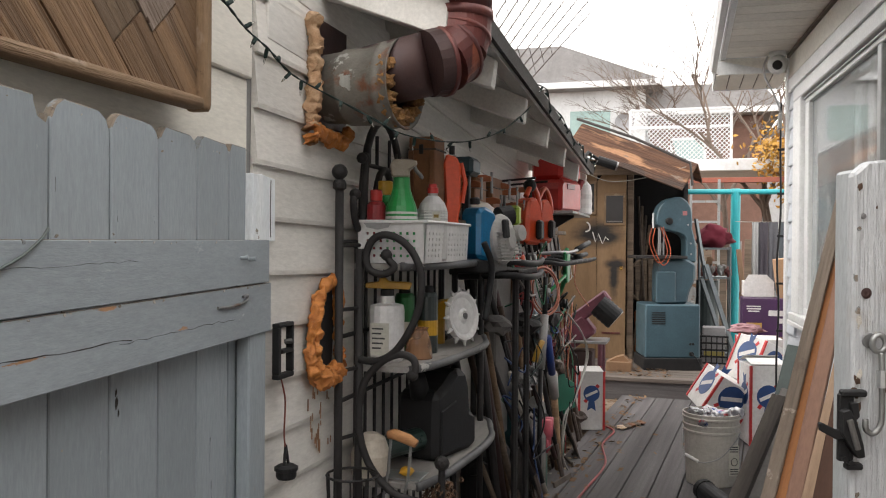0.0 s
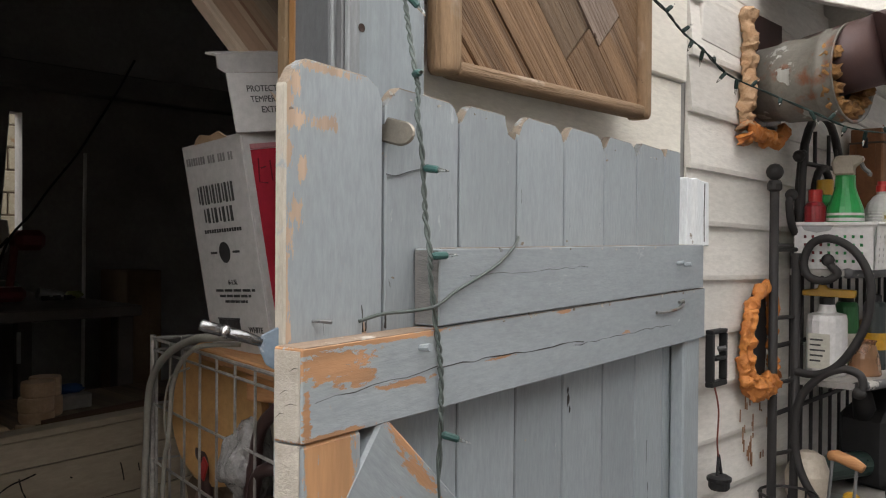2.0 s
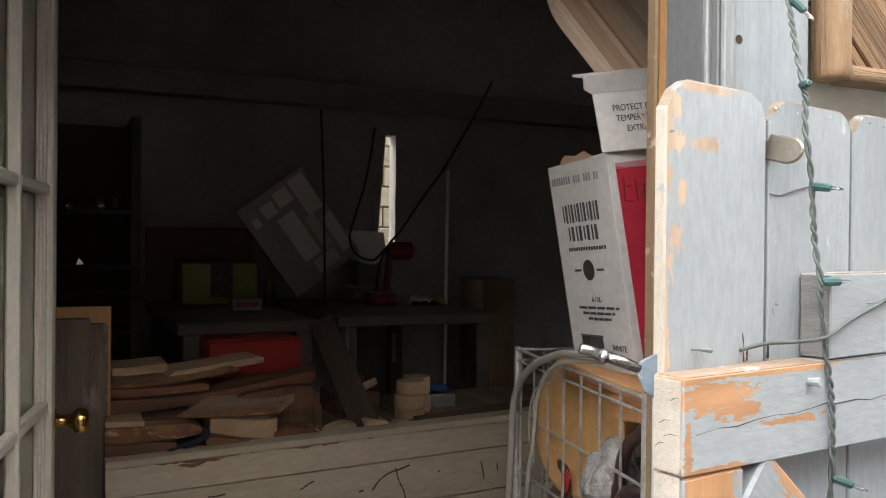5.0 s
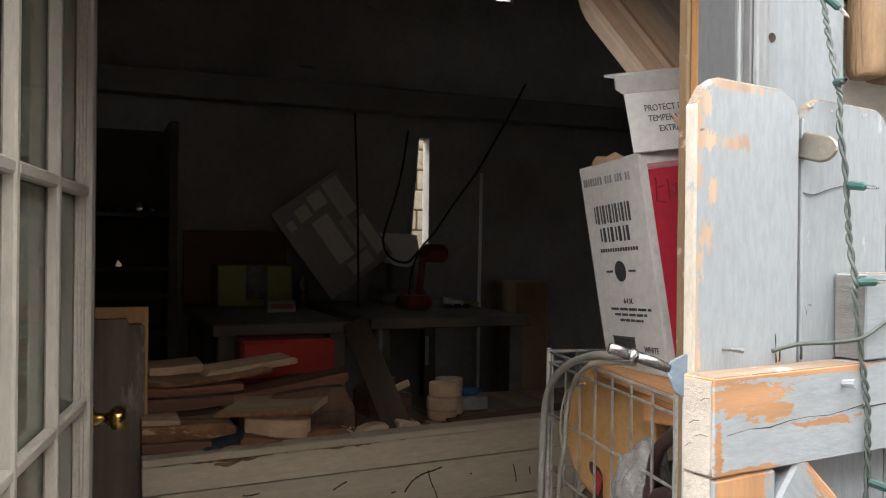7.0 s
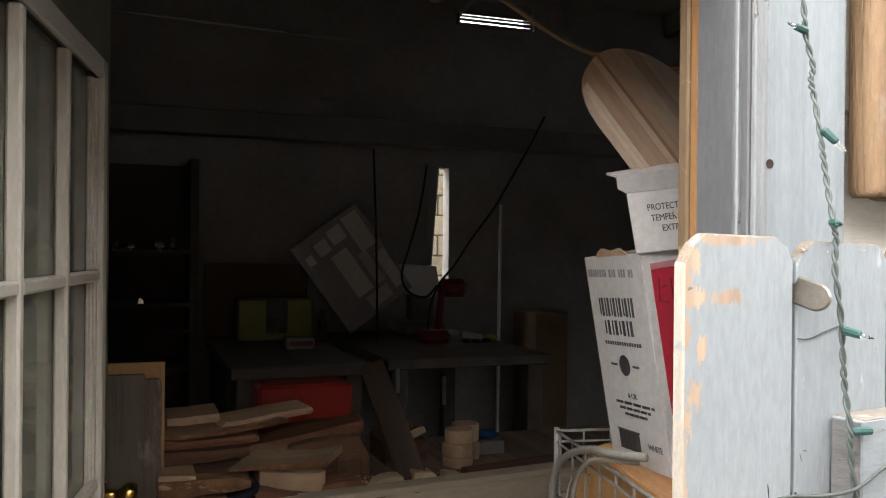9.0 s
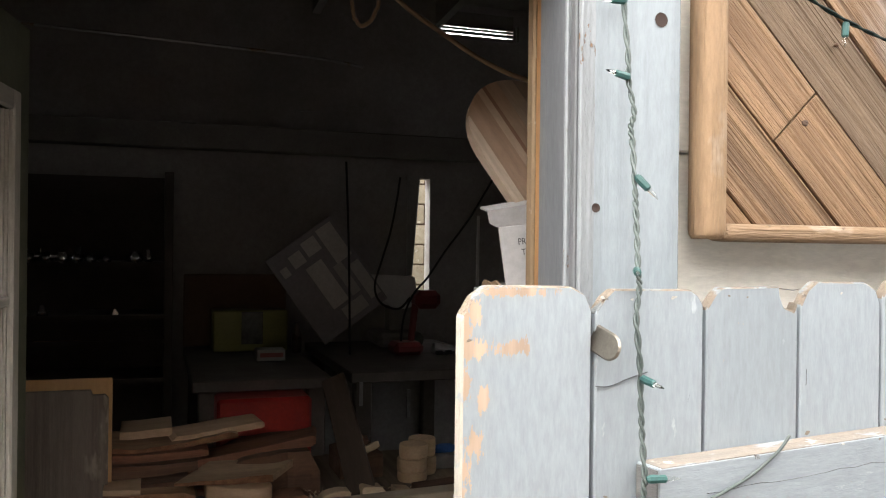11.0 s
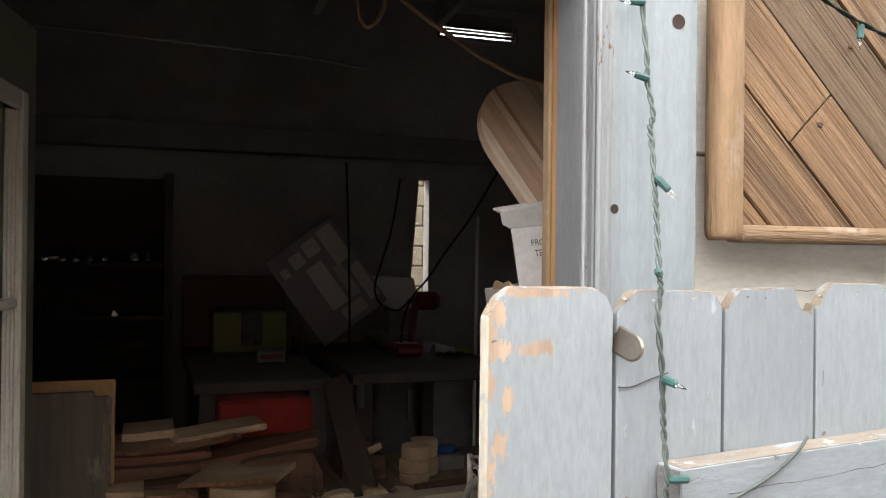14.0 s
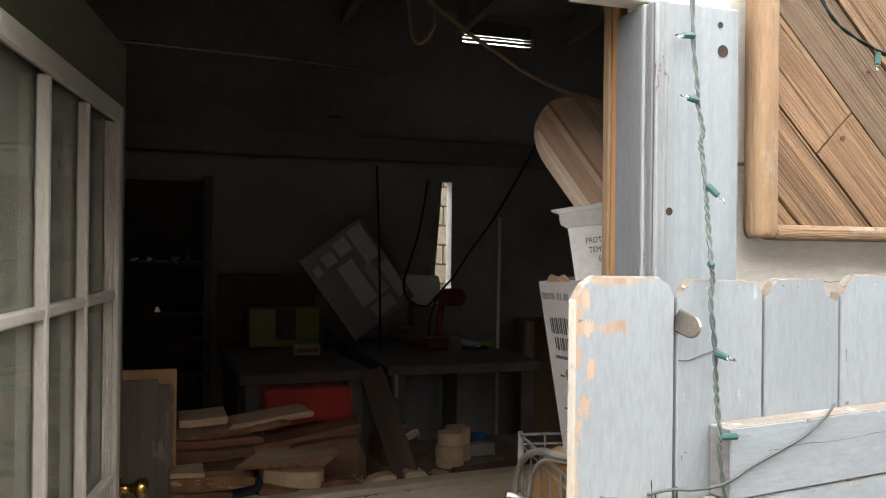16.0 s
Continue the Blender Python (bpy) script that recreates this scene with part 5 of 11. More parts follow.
# brown board and plywood sheet behind the door leaf
brown = thing("brown_board", (-2.78, -0.2, 0), "dark weathered board standing in front of a plywood sheet", "board")
M_brownboard = mat("dark_weathered_board", (0.20, 0.165, 0.135), (0.14, 0.11, 0.088), 0.85, scale=9, stretch=(1, 1, 0.1), bump=0.5, lines=(0.4, (1, 1, 0.03), 16.0), spot=[((0.07, 0.05, 0.04), 0.2, 4, (1, 1, 0.25)), ((0.27, 0.23, 0.19), 0.12, 7, (1, 1, 0.3)), ((0.05, 0.04, 0.03), 0.05, 16)])
part("plank", prism([(-0.72, 0), (-0.02, 0), (0.060, 0.0), (0.060, 1.075), (0.050, 1.087), (0.014, 1.086), (0.008, 1.102), (-0.5, 1.102), (-0.72, 1.10)], -0.0, 0.02, bevel=0.002), M_brownboard, brown, "", frame_matrix((-2.765, 0, 0), (0, 1, 0)))
solo("plywood_sheet", box(-2.80, -2.79, -0.72, 0.07, 0, 1.135, 0.002), M_ply, "golden plywood sheet standing on edge", "plywood")

# benches at the back
M_benchtop = mat("dark_bench_wood", (0.115, 0.10, 0.088), (0.075, 0.065, 0.058), 0.8, scale=9, bump=0.4)
def bench_at(name, x0, x1, y0, y1, z, label):
    th = thing(name, ((x0 + x1) / 2, (y0 + y1) / 2, 0), label, "workbench")
    part("worktop", box(x0, x1, y0, y1, z - 0.045, z, 0.005), M_benchtop, th)
    for x in (x0 + 0.06, x1 - 0.06):
        for y in (y0 + 0.06, y1 - 0.06):
            part("leg", box(x - 0.035, x + 0.035, y - 0.035, y + 0.035, 0, z - 0.045, 0.004), M_benchtop, th)
    part("shelf", box(x0 + 0.05, x1 - 0.05, y0 + 0.05, y1 - 0.05, 0.3, 0.32), M_benchtop, th)
    return th


bench_at("workbench", -4.55, -3.36, 0.33, 0.88, 1.022, "dark cluttered workbench at the back")
bench_at("workbench", -4.6, -3.42, 0.97, 1.72, 1.026, "dark work table at the back")
M_greenbox = mat("olive_green_tin", (0.26, 0.28, 0.07), (0.19, 0.21, 0.05), 0.4, scale=8, bump=0.15)
gb = thing("green_case", (-4.3, 0.65, 1.022), "dark green machine case on the workbench", "case")
part("body", box(-4.45, -4.28, 0.463, 0.83, 1.023, 1.23, 0.008), M_greenbox, gb)
part("glossy_panel", box(-4.279, -4.275, 0.60, 0.705, 1.06, 1.222, 0.001), mat("glossy_plate", (0.30, 0.32, 0.30), (0.1, 0.1, 0.09), 0.12, 0.6, scale=30, bump=0.1), gb, "glossy reflective plate")
pb = thing("small_label_box", (-4.0, 0.70, 1.022), "small pale box with an unreadable label on the workbench", "box")
part("body", box(-4.0, -3.90, 0.635, 0.765, 1.023, 1.076, 0.003), plain("pale_box_card", (0.3, 0.3, 0.28)), pb)
part("label_bar", box(-3.8995, -3.898, 0.65, 0.755, 1.04, 1.06), plain("red_grey_print", (0.25, 0.06, 0.06)), pb)
redm = mat("red_painted_steel", (0.34, 0.026, 0.02), (0.26, 0.02, 0.016), 0.35, scale=8, bump=0.1)
rc = thing("red_tool_chest", (-3.4, 0.58, 0), "red metal tool chest under the workbench", "tool chest")
part("body", box(-3.60, -3.22, 0.415, 0.772, 0.30, 0.972, 0.012), redm, rc)
part("lid_seam", box(-3.2195, -3.216, 0.405, 0.752, 0.83, 0.834), M_black, rc)
part("base", box(-3.60, -3.25, 0.41, 0.74, 0.0, 0.30, 0.01), M_dark, rc)
solo("dark_bottle", lathe([(0.022, 0), (0.026, 0.006), (0.026, 0.10), (0.012, 0.13), (0.012, 0.155)], 16), plain("brown_bottle_glass", (0.05, 0.022, 0.014), 0.3), "dark brown bottle on the workbench", "bottle", pose(-4.18, 0.86, 1.022), smooth=True)
solo("brown_sheet", box(-4.60, -4.57, 0.33, 0.86, 1.022, 1.40, 0.004), mat("dim_brown_hardboard", (0.20, 0.12, 0.075), (0.15, 0.09, 0.055), 0.8, scale=6), "dim brown hardboard sheet leaning behind the green case", "board")
for y, z, h in ((1.0, 0.94, 0.10), (1.205, 0.89, 0.12)):
    solo("steel_strip", box(-3.405, -3.40, y, y + 0.016, z - h / 2, z + h / 2, 0.001), M_steel, "worn steel strip on the table's edge", "steel strip", pose(0, 0, 0))
# tilted pale board with paper sheets on it
wb = thing("tilted_panel", (-4.2, 1.0, 1.05), "grey panel tilted on its corner with paler papers stuck on it", "panel")
M_greypanel = mat("dusty_grey_panel", (0.3, 0.29, 0.3), (0.25, 0.24, 0.25), 0.7, scale=6, bump=0.15)
M_paper = mat("pale_paper", (0.62, 0.6, 0.58), (0.55, 0.53, 0.5), 0.8, scale=8, bump=0.1)
WB = frame_matrix((-4.22, 1.01, 1.054), (0, -0.300, 0.411), (0, 0.329, 0.19))    # local x up the long edge, z across
part("sheet", box(0, 0.52, 0.0, 0.015, 0.0, 0.40, 0.002), M_greypanel, wb, "", WB)
for a0, a1, c0, c1 in ((0.03, 0.10, 0.17, 0.30), (0.12, 0.37, 0.14, 0.235), (0.12, 0.30, 0.26, 0.31), (0.40, 0.47, 0.10, 0.17), (0.41, 0.49, 0.19, 0.27), (0.30, 0.50, 0.29, 0.38), (0.05, 0.26, 0.33, 0.39), (0.39, 0.44, 0.03, 0.07)):
    part("paper", box(a0, a1, 0.0155, 0.017, c0, c1), M_paper, wb, "pale paper sheet", WB)
# grey machine hood beside it; its near-white colour carries the slit's light
M_hood = mat("pale_lit_steel", (0.82, 0.82, 0.81), (0.74, 0.74, 0.73), 0.4, scale=8)
solo("steel_hood", prism([(1.275, 1.402), (1.40, 1.400), (1.545, 1.392), (1.56, 1.30), (1.545, 1.235), (1.49, 1.215), (1.42, 1.225), (1.36, 1.265), (1.31, 1.34)], 0, 0.12, bevel=0.006), M_hood, "steel hood of a machine on the bench, slit light in its pale colour", "machine hood", frame_matrix((-4.42, 0, 0), (0, 1, 0)))
solo("machine_stand", join(box(-4.57, -4.25, 1.3, 1.55, 1.027, 1.10, 0.02), box(-4.52, -4.44, 1.40, 1.54, 1.09, 1.24, 0.01)), M_dark, "dark base of the hooded machine", "machine base")
# narrow window slit and the pale block wall outside it
# cream lowered to stand for shade on the blocks; the mottling is stain
M_block = mat("shade_toned_cream_blocks", (0.46, 0.42, 0.33), (0.33, 0.29, 0.21), 0.8, scale=14, bump=0.6, spot=[((0.30, 0.20, 0.11), 0.22, 9), ((0.56, 0.53, 0.46), 0.15, 14)])
nb = thing("neighbour_wall", (-5.1, 1.5, 0), "pale painted block wall just outside the slit", "wall", kind="structure")
for r in range(14):
    part("block", box(0, 0.1, 0.0, 0.40, 0, 0.125, 0.006), M_block, nb, at=pose(-5.5, 1.30 + 0.2 * (r % 2), 0.5 + 0.135 * r))
    part("block", box(0, 0.1, 0.0, 0.40, 0, 0.125, 0.006), M_block, nb, at=pose(-5.5, 1.71 + 0.2 * (r % 2), 0.5 + 0.135 * r))
part("mortar", box(-5.52, -5.415, 1.0, 2.6, -0.06, 2.4), M_oldwood, nb)
part("trim", prism([(1.560, 1.29), (1.583, 1.29), (1.634, 1.965), (1.560, 1.965)], 0.0, 0.012, m=frame_matrix((-4.636, 0, 0), (0, 1, 0))), M_galv, tagged(thing("window_1", (-4.64, 1.54, 1.28), "narrow unglazed slit with a slanting steel sheet down one side", "window", kind="structure"), kind="structure"))

# cables, pipe, hanging flex
cb = lambda pts, r=0.006: tube(smooth_path(pts, 8), r, 6)
solo("power_cable", cb([(-4.0, 1.98, 2.18), (-4.0, 1.90, 2.03), (-4.0, 1.79, 1.845), (-4.0, 1.696, 1.695), (-4.0, 1.573, 1.534), (-4.0, 1.483, 1.404), (-4.0, 1.41, 1.32), (-4.0, 1.36, 1.20), (-3.98, 1.34, 1.03)]), M_black, "black cable hanging over the bench", "cable", smooth=True)
solo("power_cable", cb([(-4.0, 1.335, 1.90), (-4.0, 1.314, 1.762), (-4.0, 1.286, 1.622), (-4.0, 1.244, 1.483), (-4.0, 1.211, 1.358), (-4.0, 1.247, 1.276), (-4.0, 1.335, 1.249), (-4.0, 1.394, 1.305)]), M_black, "black cable looped before the slit", "cable", smooth=True)
solo("power_cable", cb([(-4.0, 1.062, 1.966), (-4.0, 1.077, 1.614), (-4.0, 1.086, 1.289), (-4.0, 1.09, 1.03)]), M_black, "black cable hanging straight down", "cable", smooth=True)
solo("steel_conduit", rod((-4.25, 1.834, 0.0), (-4.25, 1.849, 1.73), 0.009), M_hood, "thin steel conduit standing behind the bench", "pipe", smooth=True)
M_ygreen = plain("yellow_green_cloth", (0.25, 0.3, 0.06))
solo("red_vise", join(box(-4.05, -3.9, 1.29, 1.44, 1.027, 1.09, 0.02), join(rod((-4.0, 1.40, 1.09), (-4.0, 1.42, 1.27), 0.018), box(-4.06, -3.94, 1.41, 1.54, 1.25, 1.34, 0.025))), plain("dull_dark_red", (0.17, 0.02, 0.02)), "dark red drill press head on the work table", "drill")
solo("spray_can", lathe([(0.03, 0), (0.032, 0.005), (0.032, 0.13), (0.024, 0.15), (0.012, 0.155), (0.012, 0.175)], 16), M_steel, "grey can lying on the work table", "can", frame_matrix((-3.95, 1.50, 1.059), (0, 0.2, 1), (0, 1, 0)) @ Matrix.Scale(0.8, 4))
solo("work_glove", blob((-3.95, 1.66, 1.045), (0.03, 0.05, 0.02), rough=0.6, freq=2.2), M_ygreen, "yellow-green work glove on the table", "glove")
for k in range(3):
    solo("hand_tool", join(rod((-3.9, 1.52 + 0.05 * k, 1.035), (-3.95, 1.64 + 0.02 * k, 1.036), 0.007), rod((-3.9, 1.50 + 0.05 * k, 1.038), (-3.9, 1.53 + 0.05 * k, 1.039), 0.011)), M_black, "dark hand tool on the work table", "hand tool")
# dark shelving with small glints on the far left
sh = thing("tool_shelf", (-4.4, -0.25, 0), "dark shelving with a few shiny tools", "shelf")
for z in (0.9, 1.2, 1.45):
    part("board", box(-4.6, -4.2, -0.75, 0.25, z, z + 0.02), M_benchtop, sh)
for y in (-0.75, 0.25):
    part("post", box(-4.6, -4.2, y - 0.02, y + 0.02, 0, 1.9, 0.003), M_benchtop, sh)
part("back", box(-4.64, -4.61, -0.77, 0.27, 0, 1.9), M_benchtop, sh)
for y, z, r in ((-0.18, 1.472, 0.022), (-0.12, 1.472, 0.02), (-0.05, 1.472, 0.018), (0.08, 1.472, 0.028), (-0.42, 1.472, 0.03), (-0.38, 1.472, 0.025), (-0.31, 1.472, 0.03), (-0.24, 1.472, 0.026)):
    solo("metal_socket", rod((-4.28, y, z + r * 0.5), (-4.2, y + 0.03, z + r * 0.5), r), M_chrome, "shiny metal socket on the dark shelf", "socket", smooth=True)
solo("steel_square", box(-4.21, -4.205, -0.335, -0.20, 1.488, 1.500, 0.001), M_chrome, "bright steel rule on the dark shelf", "rule")
solo("chisel", prism([(0, 0), (0.025, 0.0), (0.028, 0.01), (0.01, 0.03)], 0, 0.004), M_chrome, "bright steel blade on the dark shelf", "blade", frame_matrix((-4.2, 0.0, 1.222), (0, 1, 0)))
for y, z, r, h in ((-0.41, 1.47, 0.02, 0.05), (-0.35, 1.47, 0.028, 0.04), (-0.285, 1.47, 0.03, 0.035), (-0.22, 1.47, 0.026, 0.045), (-0.15, 1.47, 0.018, 0.07), (-0.09, 1.47, 0.02, 0.04), (0.10, 1.47, 0.022, 0.05), (0.16, 1.47, 0.016, 0.06), (-0.3, 1.22, 0.025, 0.05)):
    solo("metal_socket", lathe([(r, 0), (r, h * 0.4), (r * 0.85, h * 0.45), (r * 0.85, h), (r * 0.5, h), (0.0, h * 0.9)], 18), M_chrome, "shiny metal socket on the dark shelf", "socket", pose(-4.23, y, z), "sockets on the shelf", smooth=True)
rk = thing("wire_tray", (-4.3, -0.45, 1.47), "bright wire tray of tools on the dark shelf", "wire tray")
for k in range(4):
    part("wire", rod((-4.24, -0.56 + 0.004 * k, 1.492 + 0.014 * k), (-4.24, -0.30 - 0.03 * k, 1.494 + 0.014 * k), 0.0032, seg=6), M_chrome, rk)
for k in range(5):
    part("post", rod((-4.24, -0.55 + 0.06 * k, 1.471), (-4.24, -0.55 + 0.06 * k, 1.53), 0.003, seg=6), M_chrome, rk)
solo("steel_rule", box(-4.205, -4.2, -0.33, -0.13, 1.103, 1.107, 0.0005), M_chrome, "thin bright steel rule on the shelf edge", "rule")
part("ledger", box(-4.21, -4.198, -0.74, 0.24, 1.08, 1.10), M_benchtop, sh)
# white and dark boxes farther right at the back
solo("cardboard_box", box(-4.5, -4.2, 2.047, 2.24, 0.0, 1.139, 0.006), mat("dim_cardboard", (0.2, 0.13, 0.075), (0.15, 0.1, 0.055), 0.8, scale=6), "brown cardboard box standing at the back", "box")
solo("dark_cabinet", box(-4.62, -4.25, -2.0, -0.85, 0.0, 1.7, 0.01), M_insidewall, "dark metal cabinet at the back", "cabinet")
# ventilation louvre high up at the back
vent = thing("roof_louvre", (-4.5, 2.0, 2.84), "slatted steel louvre under the roof that lets in daylight", "louvre")
for z0, z1 in ((2.788, 2.808), (2.816, 2.834), (2.839, 2.853), (2.856, 2.945)):
    part("slat", box(-4.652, -4.645, 1.748, 2.212, z0, z1, 0.001), M_dark, vent)
for y in (1.735, 2.225):
    part("frame", box(-4.648, -4.62, y, y + 0.012, 2.79, 2.88), M_dark, vent)
solo("steel_conduit", tube(smooth_path([(-3.4, -0.7, 2.37), (-3.4, -0.26, 2.359), (-3.4, 0.252, 2.344), (-3.4, 0.777, 2.324), (-3.4, 1.0, 2.30)], 4), 0.007, 6), M_galv, "thin steel conduit slung under the rafters", "pipe", smooth=True)

# ---- by the jamb: wire basket with odds and ends, carton, paddle ----
F7 = Vector((-0.9259, 0.3778, 0))
BK = frame_matrix((-1.665, 0.820, 0.0), (0.467, -0.088, 0))          # local x along the open side, y away from the doorway
basket = thing("wire_basket", (-1.42, 0.9, 0.0), "tall zinc wire basket full of odds and ends beside the jamb", "wire basket")
for z in (1.105, 1.082, 0.972, 0.856, 0.74, 0.62, 0.4, 0.1):
    part("wire", tube([(-0.0, 0, z), (0.58, 0, z), (0.58, 0.30, z), (0, 0.30, z)], 0.0036 if z > 1.09 else 0.0028, 6, closed=True), M_wire, basket, "", BK)
for k in range(8):
    part("wire", rod((0.025 + 0.079 * k, 0, 0.06), (0.025 + 0.079 * k, 0, 1.105), 0.0026, seg=6), M_wire, basket, "", BK)
    part("wire", rod((0.025 + 0.079 * k, 0.30, 0.06), (0.025 + 0.079 * k, 0.30, 1.105), 0.0026, seg=6), M_wire, basket, "", BK)
for k in range(1, 5):
    part("wire", rod((0, 0.06 * k, 0.06), (0, 0.06 * k, 1.105), 0.0026, seg=6), M_wire, basket, "", BK)
for x, y in ((0, 0), (0, 0.30), (0.58, 0), (0.58, 0.30)):
    part("leg", rod((x, y, 0), (x, y, 1.112), 0.006, seg=8), M_wire, basket, "", BK)
part("bottom", box(0, 0.58, 0, 0.30, 0.55, 0.554), M_wire, basket, "wire mesh shelf", BK)
solo("round_board", lathe([(0.0, 0), (0.128, 0), (0.138, 0.006), (0.138, 0.022), (0.128, 0.028), (0.0, 0.028)], 40), M_spool, "tan round board standing in the wire basket", "round board", BK @ frame_matrix((0.215, 0.065, 0.985), (1, 0.25, 0), (0.25, -1, 0.08)), smooth=False)
solo("wood_block", box(0, 0.36, -0.03, 0.10, -0.011, 0.011, 0.003), M_bare_orange, "orange pine board across the basket under the carton", "wood block", BK @ pose(0.20, 0.045, 1.0975, 0, 0, 0))
solo("wood_block", box(0, 0.10, -0.04, 0.04, -0.022, 0.022, 0.003), M_bare_orange, "short orange pine block in the basket", "wood block", BK @ pose(0.415, 0.06, 1.062, 0, -6, 4))
for k, pts in enumerate((((0.56, 0.03, 1.075), (0.533, 0.02, 1.044), (0.502, 0.015, 1.02), (0.483, 0.012, 0.989), (0.474, 0.012, 0.95), (0.455, 0.012, 0.915), (0.44, 0.02, 0.80), (0.44, 0.03, 0.556)), ((0.55, 0.03, 0.955), (0.53, 0.012, 0.953), (0.50, 0.008, 0.94), (0.482, 0.008, 0.915), (0.47, 0.01, 0.85), (0.46, 0.02, 0.556)), ((0.14, 0.05, 0.93), (0.19, 0.03, 0.905), (0.22, 0.03, 0.86), (0.22, 0.04, 0.556)))):
    solo("rusty_pipe", tube(smooth_path(pts, 8), 0.011, 10), M_darkpipe, "rusty bent pipe in the wire basket", "pipe", BK, smooth=True)
bag = blob((0, 0, 0), (0.048, 0.04, 0.062), rough=0.35, freq=1.7, sub=4)
for v in bag.verts:
    v.co *= 1 + 0.16 * abs(noise.noise(v.co * 55)) - 0.10 * abs(noise.noise(v.co * 28 + Vector((3, 1, 0))))
solo("plastic_bag", bag, mat("crumpled_clear_film", (0.34, 0.335, 0.33), (0.17, 0.165, 0.16), 0.18, scale=34, bump=1.0, spec=0.9), "crumpled clear plastic bag in the basket", "plastic bag", BK @ pose(0.425, 0.02, 0.945))
for k in range(9):
    solo("scrap_piece", blob((0.05 + 0.05 * k, 0.09 + 0.03 * (k % 3), 0.80 + 0.045 * (k % 3)), (0.045, 0.03, 0.05), rough=0.6, freq=2.0, seed=k * 3.0), (M_oldwood, M_steel, M_dark)[k % 3], "scrap piece in the wire basket", "scrap", BK)
solo("red_tag", box(-0.012, 0.012, -0.002, 0.002, -0.02, 0.02, 0.001), plain("red_tag_plastic", (0.5, 0.03, 0.03)), "small red tag in the basket", "tag", BK @ pose(0.23, 0.02, 0.885, 0, 30, 0))
solo("paint_jar", lathe([(0.04, 0), (0.046, 0.005), (0.046, 0.07), (0.035, 0.09), (0.03, 0.10)], 18), plain("milky_plastic", (0.4, 0.4, 0.4), 0.4), "milky plastic jar behind the carton", "jar", BK @ pose(0.215, 0.19, 1.112), smooth=True)
for k, pts in enumerate((((0.40, 0.03, 1.145), (0.347, -0.012, 1.141), (0.268, -0.015, 1.129), (0.166, -0.015, 1.101), (0.085, -0.015, 1.064), (0.033, -0.015, 1.018), (0.016, -0.015, 0.968), (0.008, -0.015, 0.894), (-0.004, -0.015, 0.795), (-0.02, -0.02, 0.4), (-0.03, -0.03, 0.01)),
                         ((0.37, 0.03, 1.128), (0.326, -0.014, 1.125), (0.268, -0.02, 1.108), (0.211, -0.02, 1.076), (0.176, -0.02, 1.032), (0.165, -0.02, 0.986), (0.154, -0.02, 0.929), (0.124, -0.02, 0.832), (0.10, -0.03, 0.4), (0.09, -0.04, 0.01)),
                         ((0.24, -0.012, 1.075), (0.17, -0.02, 1.05), (0.135, -0.02, 1.0), (0.13, -0.018, 0.95), (0.15, -0.015, 0.90)))):
    solo("hose", tube(smooth_path(pts, 8), (0.0075, 0.0045, 0.0022)[k], 8), M_hose, "pale grey hose hung over the basket", "hose", BK, smooth=True)

# white card greyed for the doorway's shade, with faint scuffs
M_winebox = mat("shade_toned_white_carton", (0.56, 0.55, 0.54), (0.49, 0.48, 0.47), 0.7, scale=7, bump=0.12, spot=((0.42, 0.39, 0.36), 0.06, 6))
# tall bottle carton, leaning, one flap up
tiltm = Matrix.Rotation(radians(-9.0), 3, F7)
cu = tiltm @ Vector((0, 0, 1))
ca, cbv = tiltm @ Vector((-0.9978, 0.066, 0)), tiltm @ Vector((0.066, 0.9978, 0))
W1, W2, H = 0.207, 0.30, 0.380
CB = Vector((-1.252, 0.756, 1.487)) + ca * 0.014 - cu * H
C = Matrix(((ca.x, cbv.x, cu.x, CB.x), (ca.y, cbv.y, cu.y, CB.y), (ca.z, cbv.z, cu.z, CB.z), (0, 0, 0, 1)))   # x along the white face, y along the red one
carton = thing("bottle_carton", CB, "white tall bottle carton with a red side, leaning, one flap up", "carton")
for x0, x1, y0, y1 in ((0, W1, 0, 0.004), (0, W1, W2 - 0.004, W2), (0, 0.004, 0.004, W2 - 0.004), (W1 - 0.004, W1, 0.004, W2 - 0.004)):
    part("side", box(x0, x1, y0, y1, 0, H, 0.001), M_winebox, carton, "", C)
part("bottom", box(0.004, W1 - 0.004, 0.004, W2 - 0.004, 0, 0.004), M_winebox, carton, "", C)
part("red_side", box(-0.0012, -0.0002, 0.016, W2 - 0.02, 0.0, H - 0.030), M_red_print, carton, "crimson printed side", C)
part("pattern_band", box(-0.0014, -0.0002, 0.016, W2 - 0.02, H - 0.029, H - 0.020), plain("pink_band", (0.45, 0.2, 0.22)), carton, "pink patterned band", C)
for k, pts in enumerate((((0.028, H - 0.045), (0.024, H - 0.085), (0.04, H - 0.088)), ((0.030, H - 0.062), (0.04, H - 0.060)), ((0.05, H - 0.05), (0.05, H - 0.085)), ((0.058, H - 0.062), (0.066, H - 0.058), (0.06, H - 0.082), (0.07, H - 0.08)), ((0.052, H - 0.145), (0.056, H - 0.165), (0.062, H - 0.15), (0.068, H - 0.165), (0.074, H - 0.14)))):
    part("pen_mark", tube([(-0.0014, q, z) for q, z in pts], 0.0013, 5), plain("faded_red_ink", (0.17, 0.012, 0.02)), carton, "dark felt-pen squiggle", C)
FL = frame_matrix((-1.264, 0.750, 1.489), (0.26, 0.96, 0.12), (-0.036, -0.044, 0.115))       # the flap: local x along its hinge, z up it
